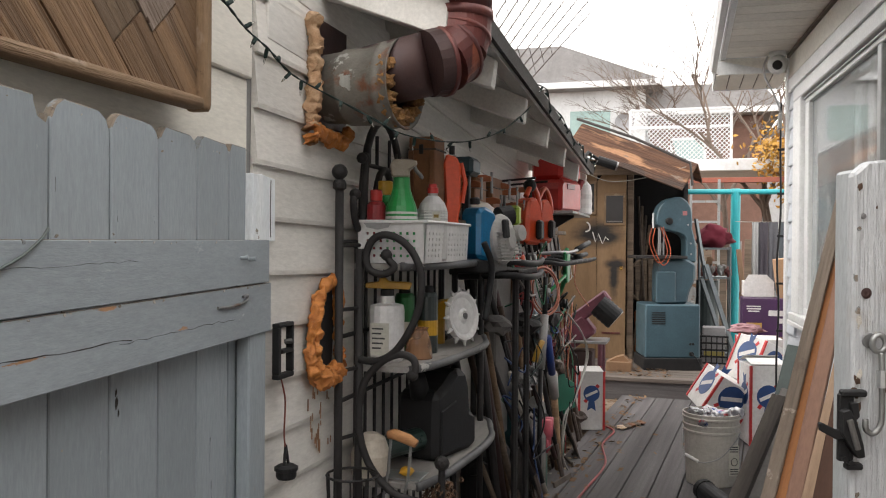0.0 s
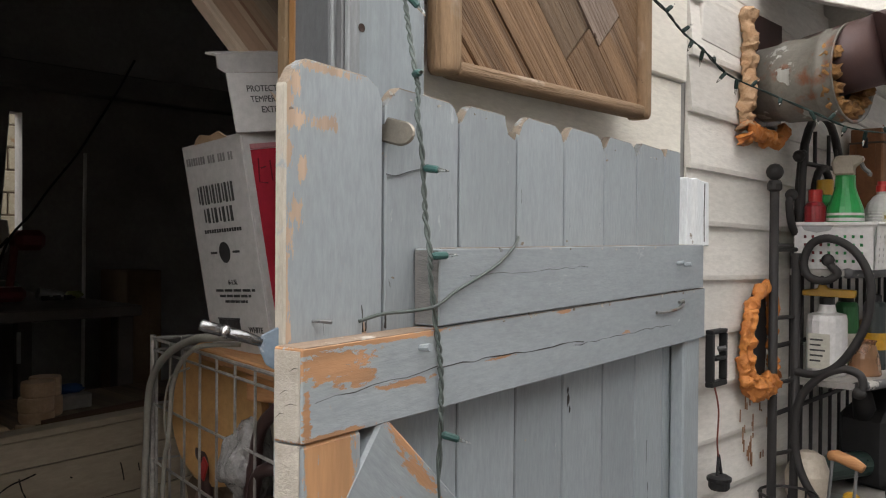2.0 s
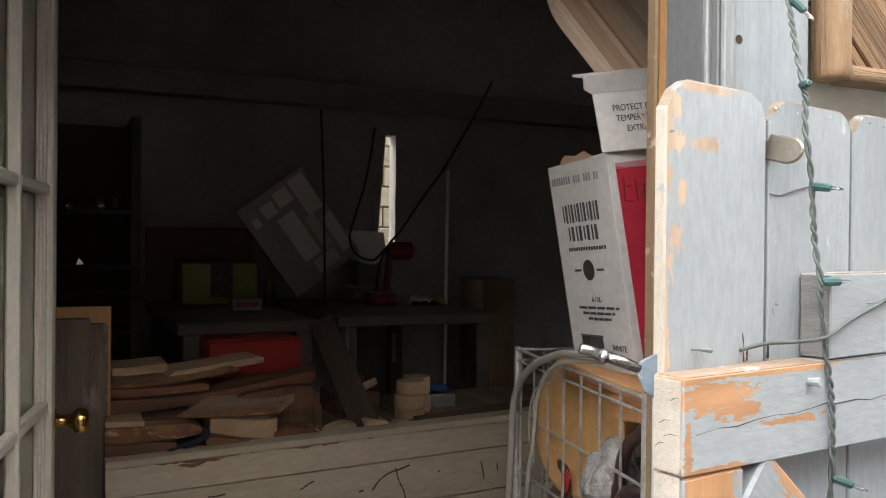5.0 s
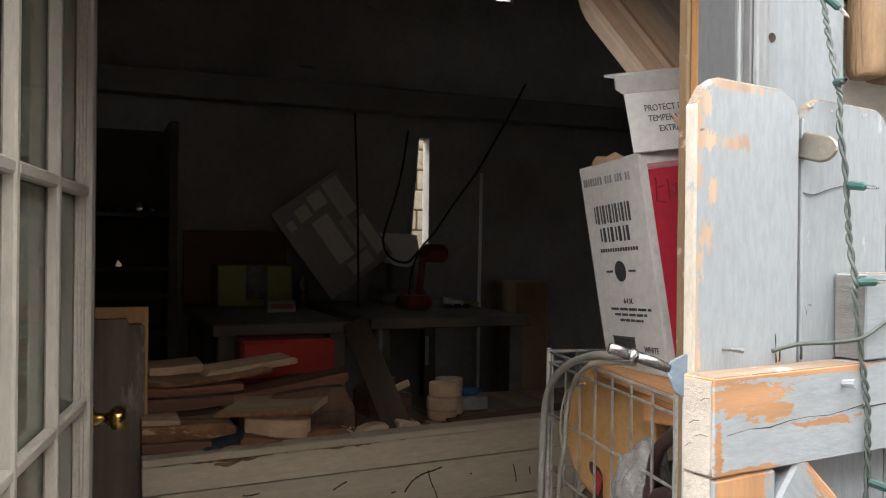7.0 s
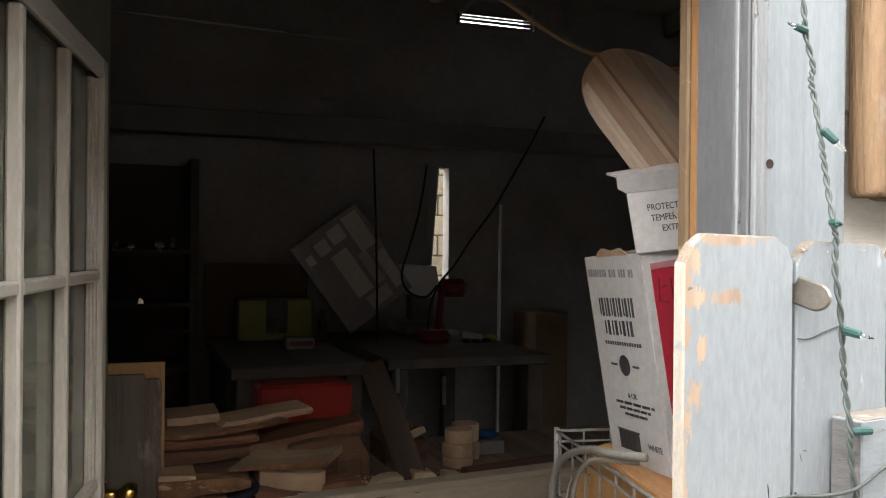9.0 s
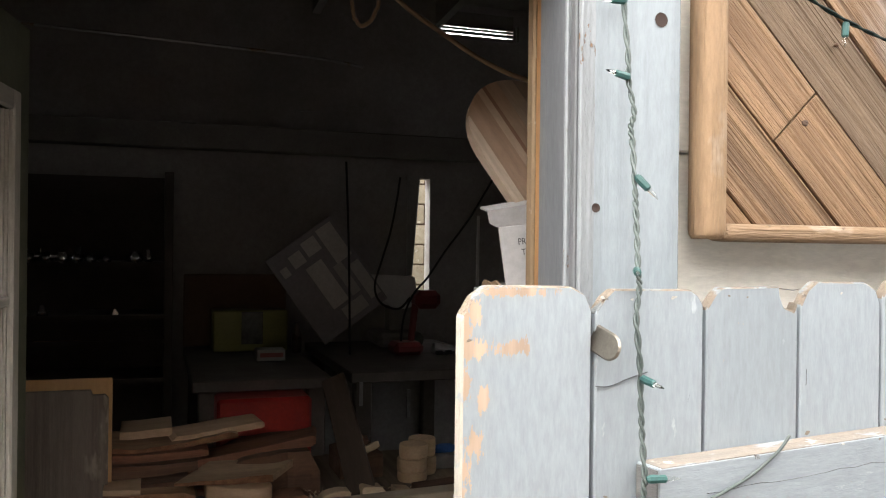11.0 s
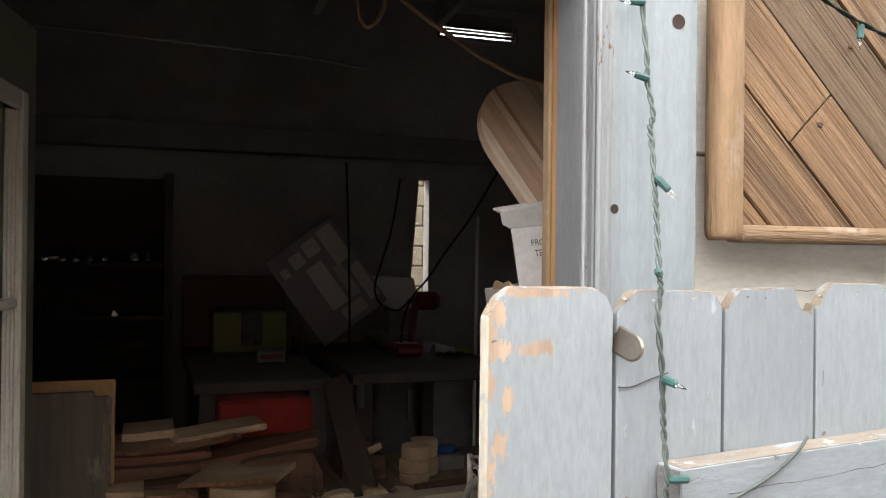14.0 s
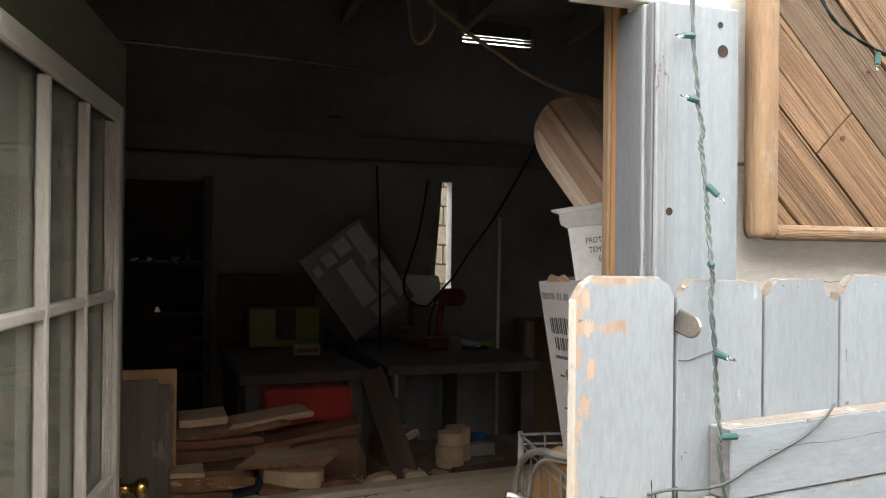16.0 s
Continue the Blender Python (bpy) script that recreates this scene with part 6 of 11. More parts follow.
flap = part("flap", box(0.0, 0.26, 0.0, 0.004, -0.004, 0.100, 0.001), M_winebox, carton, "upright flap with a printed warning", FL)
part("folded_edge", prism([(-0.002, 0.0), (0.26, 0.0), (0.26, 0.028), (0.16, 0.040), (0.08, 0.034), (-0.016, 0.030), (-0.014, 0.008)], 0.0, 0.004), M_winebox, carton, "crushed folded edge of the flap", FL @ Matrix.Translation((0, 0.0, 0.100)) @ pose(0, 0, 0, 25, 0, 0))
part("folded_side", prism([(0.0, 0.0), (0.25, 0.0), (0.24, 0.04), (0.10, 0.05), (-0.01, 0.03)], 0.0, 0.004), M_winebox, carton, "", FL @ Matrix.Translation((-0.014, -0.012, 0.128)) @ pose(0, 0, 0, -62, 0, 0))
part("torn_flap", prism([(0.03, 0.0), (0.15, 0.0), (0.14, 0.010), (0.125, 0.016), (0.09, 0.010), (0.06, 0.014), (0.045, 0.006)], 0, 0.004), mat("torn_kraft", (0.4, 0.28, 0.18), (0.3, 0.2, 0.12), 0.9), carton, "torn kraft edge", C @ Matrix.Translation((0.01, 0.0, H - 0.002)))


M_stamp = plain("grey_stamp_ink", (0.26, 0.255, 0.25), 0.7)


def print_bar(x0, x1, z, h, name="print_bar"):
    part(name, box(x0, x1, -0.0012, -0.0002, z, z + h), M_stamp if name == "stamp_digit" else M_ink, carton, "printed bar", C)


# the maker's name as rows of plain strokes
for z, h, x0, x1, n in ((0.270, 0.034, 0.046, 0.176, 6), (0.236, 0.027, 0.058, 0.166, 4)):
    for i in range(n):
        a, w = x0 + (x1 - x0) * i / n, (x1 - x0) / n
        print_bar(a + 0.08 * w, a + 0.36 * w, z, h, "brand_stroke")
        print_bar(a + 0.62 * w, a + 0.76 * w, z + 0.002 * (i % 2), h - 0.003 * (i % 2), "brand_stroke")
for i in range(15):
    print_bar(0.040 + 0.0088 * i, 0.045 + 0.0088 * i, 0.218, 0.0065, "small_print")
part("round_mark", lathe([(0.012, 0), (0.019, 0.0004), (0.019, 0.0009), (0.0125, 0.0009)], 24), M_ink, carton, "round printed mark", C @ frame_matrix((0.108, -0.0004, 0.182), (-1, 0, 0), (0, -1, 0)))
part("round_mark", lathe([(0.0, 0), (0.008, 0.0002), (0.008, 0.0009), (0.0, 0.0009)], 16), M_ink, carton, "", C @ frame_matrix((0.108, -0.0004, 0.182), (-1, 0, 0), (0, -1, 0)))
for x0, x1 in ((0.058, 0.080), (0.136, 0.158)):
    print_bar(x0, x1, 0.180, 0.004, "small_print")
FM = lambda x, z: Matrix.Translation(C @ Vector((x, -0.0008, z))) @ Matrix(((-ca.x, cu.x, -cbv.x), (-ca.y, cu.y, -cbv.y), (-ca.z, cu.z, -cbv.z))).to_4x4()          # writing on the white face, reading towards the near edge
words("lettering", "6-1.5L", 0.0125, M_ink, carton, FM(0.112, 0.124), "printed words")
for z, x0, x1 in ((0.111, 0.026, 0.166), (0.101, 0.042, 0.154), (0.091, 0.056, 0.136)):
    for i in range(9):
        a = x0 + (x1 - x0) * i / 9
        print_bar(a, a + (x1 - x0) / 9 * (0.62 + 0.26 * (i % 2)), z, 0.0045, "small_print")
print_bar(0.092, 0.170, 0.0605, 0.0025, "label_edge")
for i in range(22):
    print_bar(0.094 + 0.0034 * i, 0.0955 + 0.0034 * i + 0.0007 * (i % 3), 0.026, 0.034, "barcode_bar")
words("lettering", "WHITE", 0.015, M_ink, carton, FM(0.066, 0.038), "printed word")
for i in range(19):
    if i not in (8, 12, 16):
        print_bar(0.196 - 0.0088 * i - 0.0052, 0.196 - 0.0088 * i, 0.343 - 0.0002 * i, 0.014, "stamp_digit")
for k, tx in enumerate(("PROTECT FROM", "TEMPERATURE", "EXTREMES")):
    words("lettering", tx, 0.0158, M_ink, flap, FL @ frame_matrix((0.030 + 0.004 * k + 0.012 * (k == 2), -0.0008, 0.066 - 0.0185 * k), (1, 0, 0), (0, -1, 0)), "printed warning", sx=0.8)
PD = frame_matrix((-1.4416, 0.80, 1.866), (0.480, 0.36, -0.80), (-0.185, 0.933, 0.309))       # local x down the board from its rounded tip
paddle = thing("paddle_board", (-1.3, 0.9, 1.6), "large paddle-shaped board of striped hardwood behind the carton", "cutting board")
shape = [(0.13 - 0.13 * math.cos(a), -0.118 * math.sin(a)) for a in np.linspace(0, math.pi / 2, 10)] + [(0.5, -0.112), (0.5, 0.112)] + [(0.13 - 0.13 * math.cos(a), 0.118 * math.sin(a)) for a in np.linspace(math.pi / 2, 0.17, 9)]
stripes = (-0.12, -0.096, -0.052, -0.036, -0.028, 0.0, 0.034, 0.06, 0.12)
tones = ((0.72, 0.58, 0.45), (0.56, 0.38, 0.26), (0.62, 0.47, 0.34), (0.36, 0.20, 0.13), (0.55, 0.39, 0.27), (0.56, 0.44, 0.33), (0.40, 0.32, 0.25), (0.50, 0.42, 0.34))
for k, tone in enumerate(tones):
    piece = clip(clip(shape, 0, -1, -stripes[k] - 0.0002), 0, 1, stripes[k + 1] - 0.0002)
    part("strip", prism(piece, 0, 0.02), mat("hardwood_strip", tone, tuple(c * 0.75 for c in tone), 0.55, scale=14, stretch=GRAIN, bump=0.2, vary=0.02, lines=(0.35, (0.02, 1, 1), 26.0)), paddle, at=PD)
solo("extension_cord", tube(smooth_path([(-2.14, 0.60, 2.80), (-2.11, 0.68, 2.32), (-2.074, 0.785, 2.19), (-2.035, 0.897, 2.103), (-2.001, 0.995, 2.035), (-1.96, 1.114, 1.985), (-1.88, 1.3, 1.96), (-1.5, 1.6, 2.0), (-1.12, 1.7, 2.1)], 10), 0.0065, 6), plain("tan_cord", (0.36, 0.24, 0.14)), "tan extension cord slung from the rafters to the jamb", "cord", smooth=True)
solo("extension_cord", tube(smooth_path([(-2.16, 0.62, 2.8), (-2.114, 0.665, 2.22), (-2.11, 0.681, 2.137), (-2.103, 0.702, 2.127), (-2.095, 0.726, 2.16), (-2.1, 0.735, 2.25), (-2.16, 0.72, 2.8)], 10), 0.0055, 6), plain("tan_cord", (0.36, 0.24, 0.14)), "tan cord looped under the rafters", "cord", smooth=True)
# ---- along the shed wall: duct, foam, rack and its load, tools ----
duct = thing("stove_pipe", (-0.76, 2.3, 1.75), "rusty red stovepipe elbow coming out of a battered galvanised duct", "stovepipe")
b0, b1 = Vector((-1.03, 2.275, 1.742)), Vector((-0.765, 2.245, 1.782))
DM = frame_matrix(b0, Vector((0, 0, 1)), b1 - b0)
DL = (b1 - b0).length
part("duct", lathe([(0.098, 0.0), (0.100, 0.05), (0.104, 0.10), (0.109, 0.105), (0.109, 0.115), (0.110, 0.18), (0.117, DL - 0.05), (0.122, DL - 0.045), (0.122, DL - 0.03), (0.119, DL - 0.025), (0.124, DL), (0.128, DL + 0.004), (0.126, DL + 0.008), (0.118, DL + 0.004),
                    (0.108, DL - 0.06), (0.0, DL - 0.07)], 36), M_duct, duct, "dented galvanised duct with rust and peeling paint", DM, smooth=True)
M_wool = mat("scorched_wool", (0.42, 0.22, 0.07), (0.2, 0.1, 0.04), 0.95, scale=60, bump=0.9)
for k in range(14):
    a = math.tau * k / 14
    if math.sin(a) > -0.2:
        part("insulation", blob((0.098 * math.cos(a + 1.2), 0.098 * math.sin(a + 1.2), DL - 0.012), (0.019, 0.026, 0.026), None, 0.9, 2.0, 3, seed=k * 1.7), M_wool, duct, "orange insulation stuffed round the pipe", DM, smooth=True)


def ring_pipe(points, r, seg=24):
    return tube(points, r, seg)


e0 = b1 + (b1 - b0).normalized() * -0.1
n0 = (b1 - b0).normalized()
part("pipe", ring_pipe([e0, b1 + n0 * 0.076], 0.088), M_darkpipe, duct, "sooty dark pipe", smooth=True)
c = b1 + n0 * 0.075
el = [c, c + Vector((0.032, 0.03, 0.012)), c + Vector((0.058, 0.07, 0.048)), c + Vector((0.062, 0.085, 0.095)), c + Vector((0.062, 0.09, 0.15))]
for k in range(3):
    part("elbow_gore", ring_pipe([el[k], el[k + 1]], [0.092 + 0.002 * (k % 2), 0.095]), M_darkpipe if k == 0 else M_rust, duct, "elbow segment")
    part("seam", ring_pipe([el[k + 1] - (el[k + 1] - el[k]).normalized() * 0.006, el[k + 1] + (el[k + 1] - el[k]).normalized() * 0.006], 0.099), M_rust, duct, "crimped seam", smooth=True)
part("pipe", ring_pipe([el[3], el[4]], 0.097), M_rust, duct, "")
part("pipe", ring_pipe([el[4] - Vector((0, 0, 0.01)), el[4] + Vector((0.0, 0.0, 0.75))], 0.099), M_rust, duct, "rust-red upright pipe", smooth=True)
part("collar", ring_pipe([el[4] + Vector((0, 0, -0.012)), el[4] + Vector((0, 0, 0.012))], 0.103), M_rust, duct, "collar", smooth=True)


def foam_rope(name, pts, r, material, label, seed=0):
    """A lumpy bead of cured foam along the points."""
    path = smooth_path(pts, 9)
    rs = [r * (1 + 0.7 * noise.noise(Vector((i * 0.33, seed * 3.3, 0.2))) + 0.35 * noise.noise(Vector((i * 1.1, seed * 1.3, 4.2)))) for i in range(len(path))]
    bm = tube(path, rs, 12)
    for v in bm.verts:
        v.co += Vector(noise.noise_vector(v.co * 30 + Vector((seed, 0, 0)))) * r * 0.75
    bmesh.ops.subdivide_edges(bm, edges=bm.edges[:], cuts=1, use_grid_fill=True)
    for v in bm.verts:
        v.co += Vector(noise.noise_vector(v.co * 75)) * r * 0.4 + Vector(noise.noise_vector(v.co * 190)) * r * 0.16
    return solo(name, bm, material, label, "foam", smooth=True)


foam_rope("spray_foam", [(-0.995, 2.145, 1.93), (-0.99, 2.15, 1.84), (-0.985, 2.145, 1.75), (-0.99, 2.14, 1.66), (-0.985, 2.13, 1.61)], 0.019, M_foam_pale, "weathered tan spray foam beside the duct", 1)
foam_rope("spray_foam", [(-0.985, 2.125, 1.625), (-0.975, 2.18, 1.60), (-0.985, 2.26, 1.595), (-0.98, 2.33, 1.60), (-0.98, 2.37, 1.63)], 0.018, M_foam, "orange spray foam under the duct", 2)
foam_rope("spray_foam", [(-0.985, 2.12, 1.60), (-0.98, 2.125, 1.575)], 0.02, M_foam, "drip of orange spray foam", 5)
# flat dark plate whose colour stands for shade in the gap
solo("wall_patch", box(-1.006, -0.999, 2.15, 2.40, 1.63, 1.93), M_darkpipe, "dark plate painted as the shaded gap round the duct", "gap")
hole = [(-0.99, 2.275, 1.185), (-0.985, 2.22, 1.178), (-0.985, 2.165, 1.12), (-0.985, 2.138, 1.05), (-0.985, 2.130, 0.98), (-0.982, 2.150, 0.93), (-0.98, 2.22, 0.918), (-0.98, 2.29, 0.935), (-0.98, 2.325, 0.965), (-0.985, 2.312, 1.03), (-0.985, 2.318, 1.10), (-0.985, 2.312, 1.165)]
foam_rope("spray_foam", hole + hole[:1], 0.0145, M_foam, "orange foam round a black plate painted as the shade in a siding hole", 3)
foam_rope("spray_foam", [(-0.985, 2.165, 1.13), (-0.98, 2.155, 1.06), (-0.98, 2.150, 0.99), (-0.98, 2.17, 0.945)], 0.014, M_foam, "thicker orange foam along the side of the hole", 11)
foam_rope("spray_foam", [(-0.98, 2.155, 0.925), (-0.97, 2.21, 0.905), (-0.972, 2.27, 0.915), (-0.978, 2.31, 0.945)], 0.021, M_foam, "drooping orange foam under the hole", 12)
# black plate on the siding; its colour is the hole's inner shade
solo("wall_hole", prism([(2.15, 0.95), (2.30, 0.94), (2.315, 1.05), (2.30, 1.17), (2.22, 1.17), (2.16, 1.09)], 0.0, 0.006, m=frame_matrix((-0.9985, 0, 0), (0, 1, 0))), M_black, "black plate painted as the shade in a siding hole", "hole")
drips = bmesh.new()
for k in range(26):
    y, z, ln = random.gauss(2.24, 0.05), random.uniform(0.70, 0.91), random.uniform(0.006, 0.05)
    box(-1.0035, -1.0015, y, y + random.uniform(0.002, 0.005), z - ln, z, bm=drips)
solo("rust_drips", drips, mat("rust_drip", (0.3, 0.15, 0.07), (0.24, 0.12, 0.06), 0.8), "rusty brown drips down the siding", "stain", kind="stuff")
M_greyswitch = plain("dull_switch_metal", (0.10, 0.10, 0.10), 0.5, 0.5)
ob = thing("switch_bracket", (-0.97, 1.935, 1.0), "black switch bracket with a dangling round plug", "switch")
for z0, z1, y0, y1 in ((0.955, 0.968, 1.90, 1.985), (1.085, 1.095, 1.90, 1.985), (0.968, 1.085, 1.90, 1.914), (0.968, 1.085, 1.975, 1.985), (1.018, 1.028, 1.92, 1.98)):
    part("bracket", box(-0.985, -0.965, y0, y1, z0, z1, 0.002), M_black, ob)
part("switch", rod((-0.975, 1.95, 1.045), (-0.960, 1.962, 1.048), 0.007), M_greyswitch, ob, "dull metal switch")
part("wire", tube(smooth_path([(-0.97, 1.92, 0.96), (-0.965, 1.935, 0.9), (-0.965, 1.93, 0.82), (-0.968, 1.945, 0.775)], 6), 0.0022, 5), plain("rust_red_wire", (0.2, 0.05, 0.03)), ob, "red wire")
for d in (-0.012, 0.012):
    part("lead", tube([(-0.968, 1.945, 0.785), (-0.966, 1.945 + d, 0.735)], 0.004, 6), M_black, ob)
part("plug", lathe([(0.022, 0), (0.026, 0.006), (0.026, 0.02), (0.03, 0.022), (0.03, 0.03), (0.02, 0.036)], 18), M_black, ob, "black round plug", pose(-0.966, 1.945, 0.70))

# wrought-iron rack with three bow-fronted shelves
rack = thing("iron_rack", (-0.88, 2.85, 0), "black wrought-iron rack with scrolls and worn bow-fronted shelves", "rack")
for x, y in ((-0.975, 2.298), (-0.948, 2.392), (-0.975, 3.38), (-0.80, 3.36)):
    part("post", rod((x, y, -0.03), (x, y, 1.47 if x < -0.96 else 1.28), 0.0125, seg=10), M_iron, rack, smooth=True)
part("finial", blob((-0.975, 2.298, 1.505), (0.024, 0.024, 0.024), rough=0.0), M_iron, rack, "ball finial", smooth=True)
part("finial_collar", lathe([(0.014, 0), (0.02, 0.005), (0.02, 0.02), (0.015, 0.03)], 12), M_iron, rack, "", pose(-0.975, 2.298, 1.452))
for z in (1.30, 1.02, 0.83, 0.45, 0.2):
    part("rail", rod((-0.975, 2.298, z), (-0.975, 3.38, z), 0.007, seg=8), M_iron, rack)
for k in range(12):
    y = 2.43 + 0.085 * k
    part("bar", rod((-0.975, y, 0.2), (-0.975, y, 1.30), 0.0055, seg=6), M_iron, rack)
for z in (1.29, 1.10, 0.92, 0.72, 0.5, 0.3):
    part("rung", rod((-0.975, 2.298, z), (-0.948, 2.392, z), 0.006, seg=6), M_iron, rack)
arch = [(-0.972, 2.66 + 0.19 * math.cos(a), 1.40 + 0.30 * max(math.sin(a), 0) ** 0.9) for a in np.linspace(math.pi, 0, 15)]
part("arch", tube([(-0.972, 2.47, 1.25)] + arch + [(-0.972, 2.85, 1.25)], 0.013, 8), M_iron, rack, "tall back arch", smooth=True)
part("arch", tube([(-0.968, 2.57, 1.25)] + [(-0.968, 2.66 + 0.09 * math.cos(a), 1.38 + 0.16 * max(math.sin(a), 0)) for a in np.linspace(math.pi, 0, 13)] + [(-0.968, 2.75, 1.25)], 0.012, 8), M_iron, rack, "inner arch", smooth=True)
for y in (2.53, 2.60, 2.72, 2.79):
    part("bar", rod((-0.972, y, 1.54), (-0.972, y, 1.67 - 0.4 * abs(y - 2.66)), 0.006, seg=6), M_iron, rack)
part("arch_rail", rod((-0.972, 2.49, 1.545), (-0.972, 2.83, 1.545), 0.007, seg=8), M_iron, rack)


def scroll(pts, r=0.0115):
    part("scroll", tube(smooth_path(pts, 8), r, 9), M_iron, rack, "curled iron scroll", smooth=True)


scroll([(-0.965, 2.45, 1.56), (-0.955, 2.46, 1.565), (-0.96, 2.465, 1.50), (-0.965, 2.47, 1.40), (-0.965, 2.44, 1.34), (-0.965, 2.40, 1.36), (-0.965, 2.38, 1.42), (-0.963, 2.39, 1.445)], 0.011)
scroll([(-0.86, 2.385, 1.262), (-0.85, 2.385, 1.245), (-0.835, 2.385, 1.225), (-0.865, 2.385, 1.205), (-0.91, 2.385, 1.215), (-0.925, 2.385, 1.255), (-0.905, 2.385, 1.305), (-0.86, 2.385, 1.322), (-0.805, 2.385, 1.30), (-0.765, 2.385, 1.25),
        (-0.748, 2.385, 1.18), (-0.765, 2.385, 1.08), (-0.82, 2.385, 0.985), (-0.88, 2.385, 0.945), (-0.945, 2.385, 0.945)])
scroll([(-0.775, 2.385, 0.905), (-0.765, 2.385, 0.925), (-0.775, 2.385, 0.955), (-0.82, 2.385, 0.965), (-0.88, 2.385, 0.935), (-0.93, 2.385, 0.87), (-0.945, 2.385, 0.78), (-0.935, 2.385, 0.69), (-0.90, 2.385, 0.615), (-0.84, 2.385, 0.555), (-0.78, 2.385, 0.535), (-0.72, 2.385, 0.53)])
for p in ((-0.86, 2.385, 1.262), (-0.775, 2.385, 0.905), (-0.963, 2.39, 1.445), (-0.965, 2.45, 1.56)):
    part("curl_end", blob(p, (0.018, 0.018, 0.018), rough=0.0), M_iron, rack, smooth=True)
M_shelf = mat("worn_grey_shelf_board", (0.36, 0.34, 0.32), (0.22, 0.205, 0.19), 0.7, scale=10, stretch=(1, 0.1, 1), bump=0.4, spot=((0.12, 0.1, 0.09), 0.15, 6))
M_shelf_edge = mat("chipped_black_white_edge", (0.09, 0.09, 0.095), (0.06, 0.06, 0.06), 0.5, scale=10, bump=0.4, peel=((0.45, 0.43, 0.4), 0.22, 14.0))


def shelf_at(z, d, y1):
    """A bow-fronted shelf; d is how far it comes out from the wall."""
    f = -0.97 + d
    out = [(-0.97, 2.40), (f - 0.06, 2.41), (f - 0.02, 2.55), (f, 2.75), (f + 0.012, 2.95), (f + 0.006, 3.12), (f - 0.03, 3.26), (f - 0.09, y1 - 0.03), (-0.97, y1)]
    path = smooth_path([(x, y, z) for x, y in out[1:]], 5)
    fl = [(v.x, v.y) for v in path] + [(-0.97, 2.40)]
    bm = bmesh.new()
    a = [bm.verts.new((x, y, z - 0.018)) for x, y in fl]
    b = [bm.verts.new((x, y, z)) for x, y in fl]
    bm.faces.new(a[::-1]), bm.faces.new(b)
    for i in range(len(fl)):
        bm.faces.new((a[i], a[(i + 1) % len(fl)], b[(i + 1) % len(fl)], b[i]))
    part("shelf", bm, M_shelf, rack, "worn grey shelf board")
    part("shelf_edge", tube([(v.x + 0.004, v.y, z - 0.009) for v in path], 0.014, 8), M_shelf_edge, rack, "chipped black edge band", smooth=True)


shelf_at(1.235, 0.205, 3.36)
shelf_at(0.925, 0.235, 3.45)
shelf_at(0.575, 0.26, 3.45)

# plastic basket of bottles
M_wplastic = plain("white_plastic", (0.66, 0.65, 0.64), 0.4, scale=6)
wbk = thing("plastic_basket", (-0.85, 2.62, 1.236), "white perforated plastic basket holding bottles on the rack", "basket")
BX0, BX1, BY0, BY1 = -0.965, -0.755, 2.425, 2.93


def wall_with_holes(w, h, nx, nz, r, t=0.003, mx=0.03, mz0=0.022, mz1=0.035):
    """A thin upright wall, x wide and z high, with a grid of square-cornered holes."""
    bm = bmesh.new()
    xs, zs = [0.0], [0.0]
    for i in range(nx):
        c = mx + (w - 2 * mx) * i / (nx - 1)
        xs += [c - r, c + r]
    for k in range(nz):
        c = mz0 + (h - mz0 - mz1) * k / (nz - 1)
        zs += [c - r, c + r]
    xs.append(w), zs.append(h)
    gv = {}
    for y in (0, t):
        for i, x in enumerate(xs):
            for k, z in enumerate(zs):
                gv[y, i, k] = bm.verts.new((x, y, z))
    for i in range(len(xs) - 1):
        for k in range(len(zs) - 1):
            if i % 2 == 1 and k % 2 == 1:
                for (a, b), (c, d) in (((i, k), (i + 1, k)), ((i + 1, k), (i + 1, k + 1)), ((i + 1, k + 1), (i, k + 1)), ((i, k + 1), (i, k))):
                    bm.faces.new((gv[0, a, b], gv[0, c, d], gv[t, c, d], gv[t, a, b]))
                continue
            for y in (0, t):
                bm.faces.new((gv[y, i, k], gv[y, i + 1, k], gv[y, i + 1, k + 1], gv[y, i, k + 1]))
    return bm


part("side", wall_with_holes(BX1 - BX0, 0.125, 8, 4, 0.0042), M_wplastic, wbk, "perforated end", pose(BX0, BY0, 1.237, 3))
part("side", wall_with_holes(BY1 - BY0, 0.125, 13, 5, 0.0042), M_wplastic, wbk, "perforated side", pose(BX1 + 0.004, BY0, 1.237, 0, 0, 90) @ pose(0, 0, 0, 3))
part("side", wall_with_holes(BX1 - BX0, 0.125, 8, 4, 0.0042), M_wplastic, wbk, "perforated end", pose(BX0, BY1, 1.237))
part("side", wall_with_holes(BY1 - BY0, 0.125, 13, 5, 0.0042), M_wplastic, wbk, "perforated side", pose(BX0 + 0.004, BY0, 1.237, 0, 0, 90))
part("floor", box(BX0, BX1, BY0, BY1, 1.2365, 1.239), M_wplastic, wbk)
rim = [(BX0 - 0.006, BY0 - 0.012), (BX1 + 0.012, BY0 - 0.012), (BX1 + 0.012, BY1 + 0.008), (BX0 - 0.006, BY1 + 0.008)]
part("rim", tube([(x, y, 1.363) for x, y in rim], 0.0055, 6, closed=True), M_wplastic, wbk)
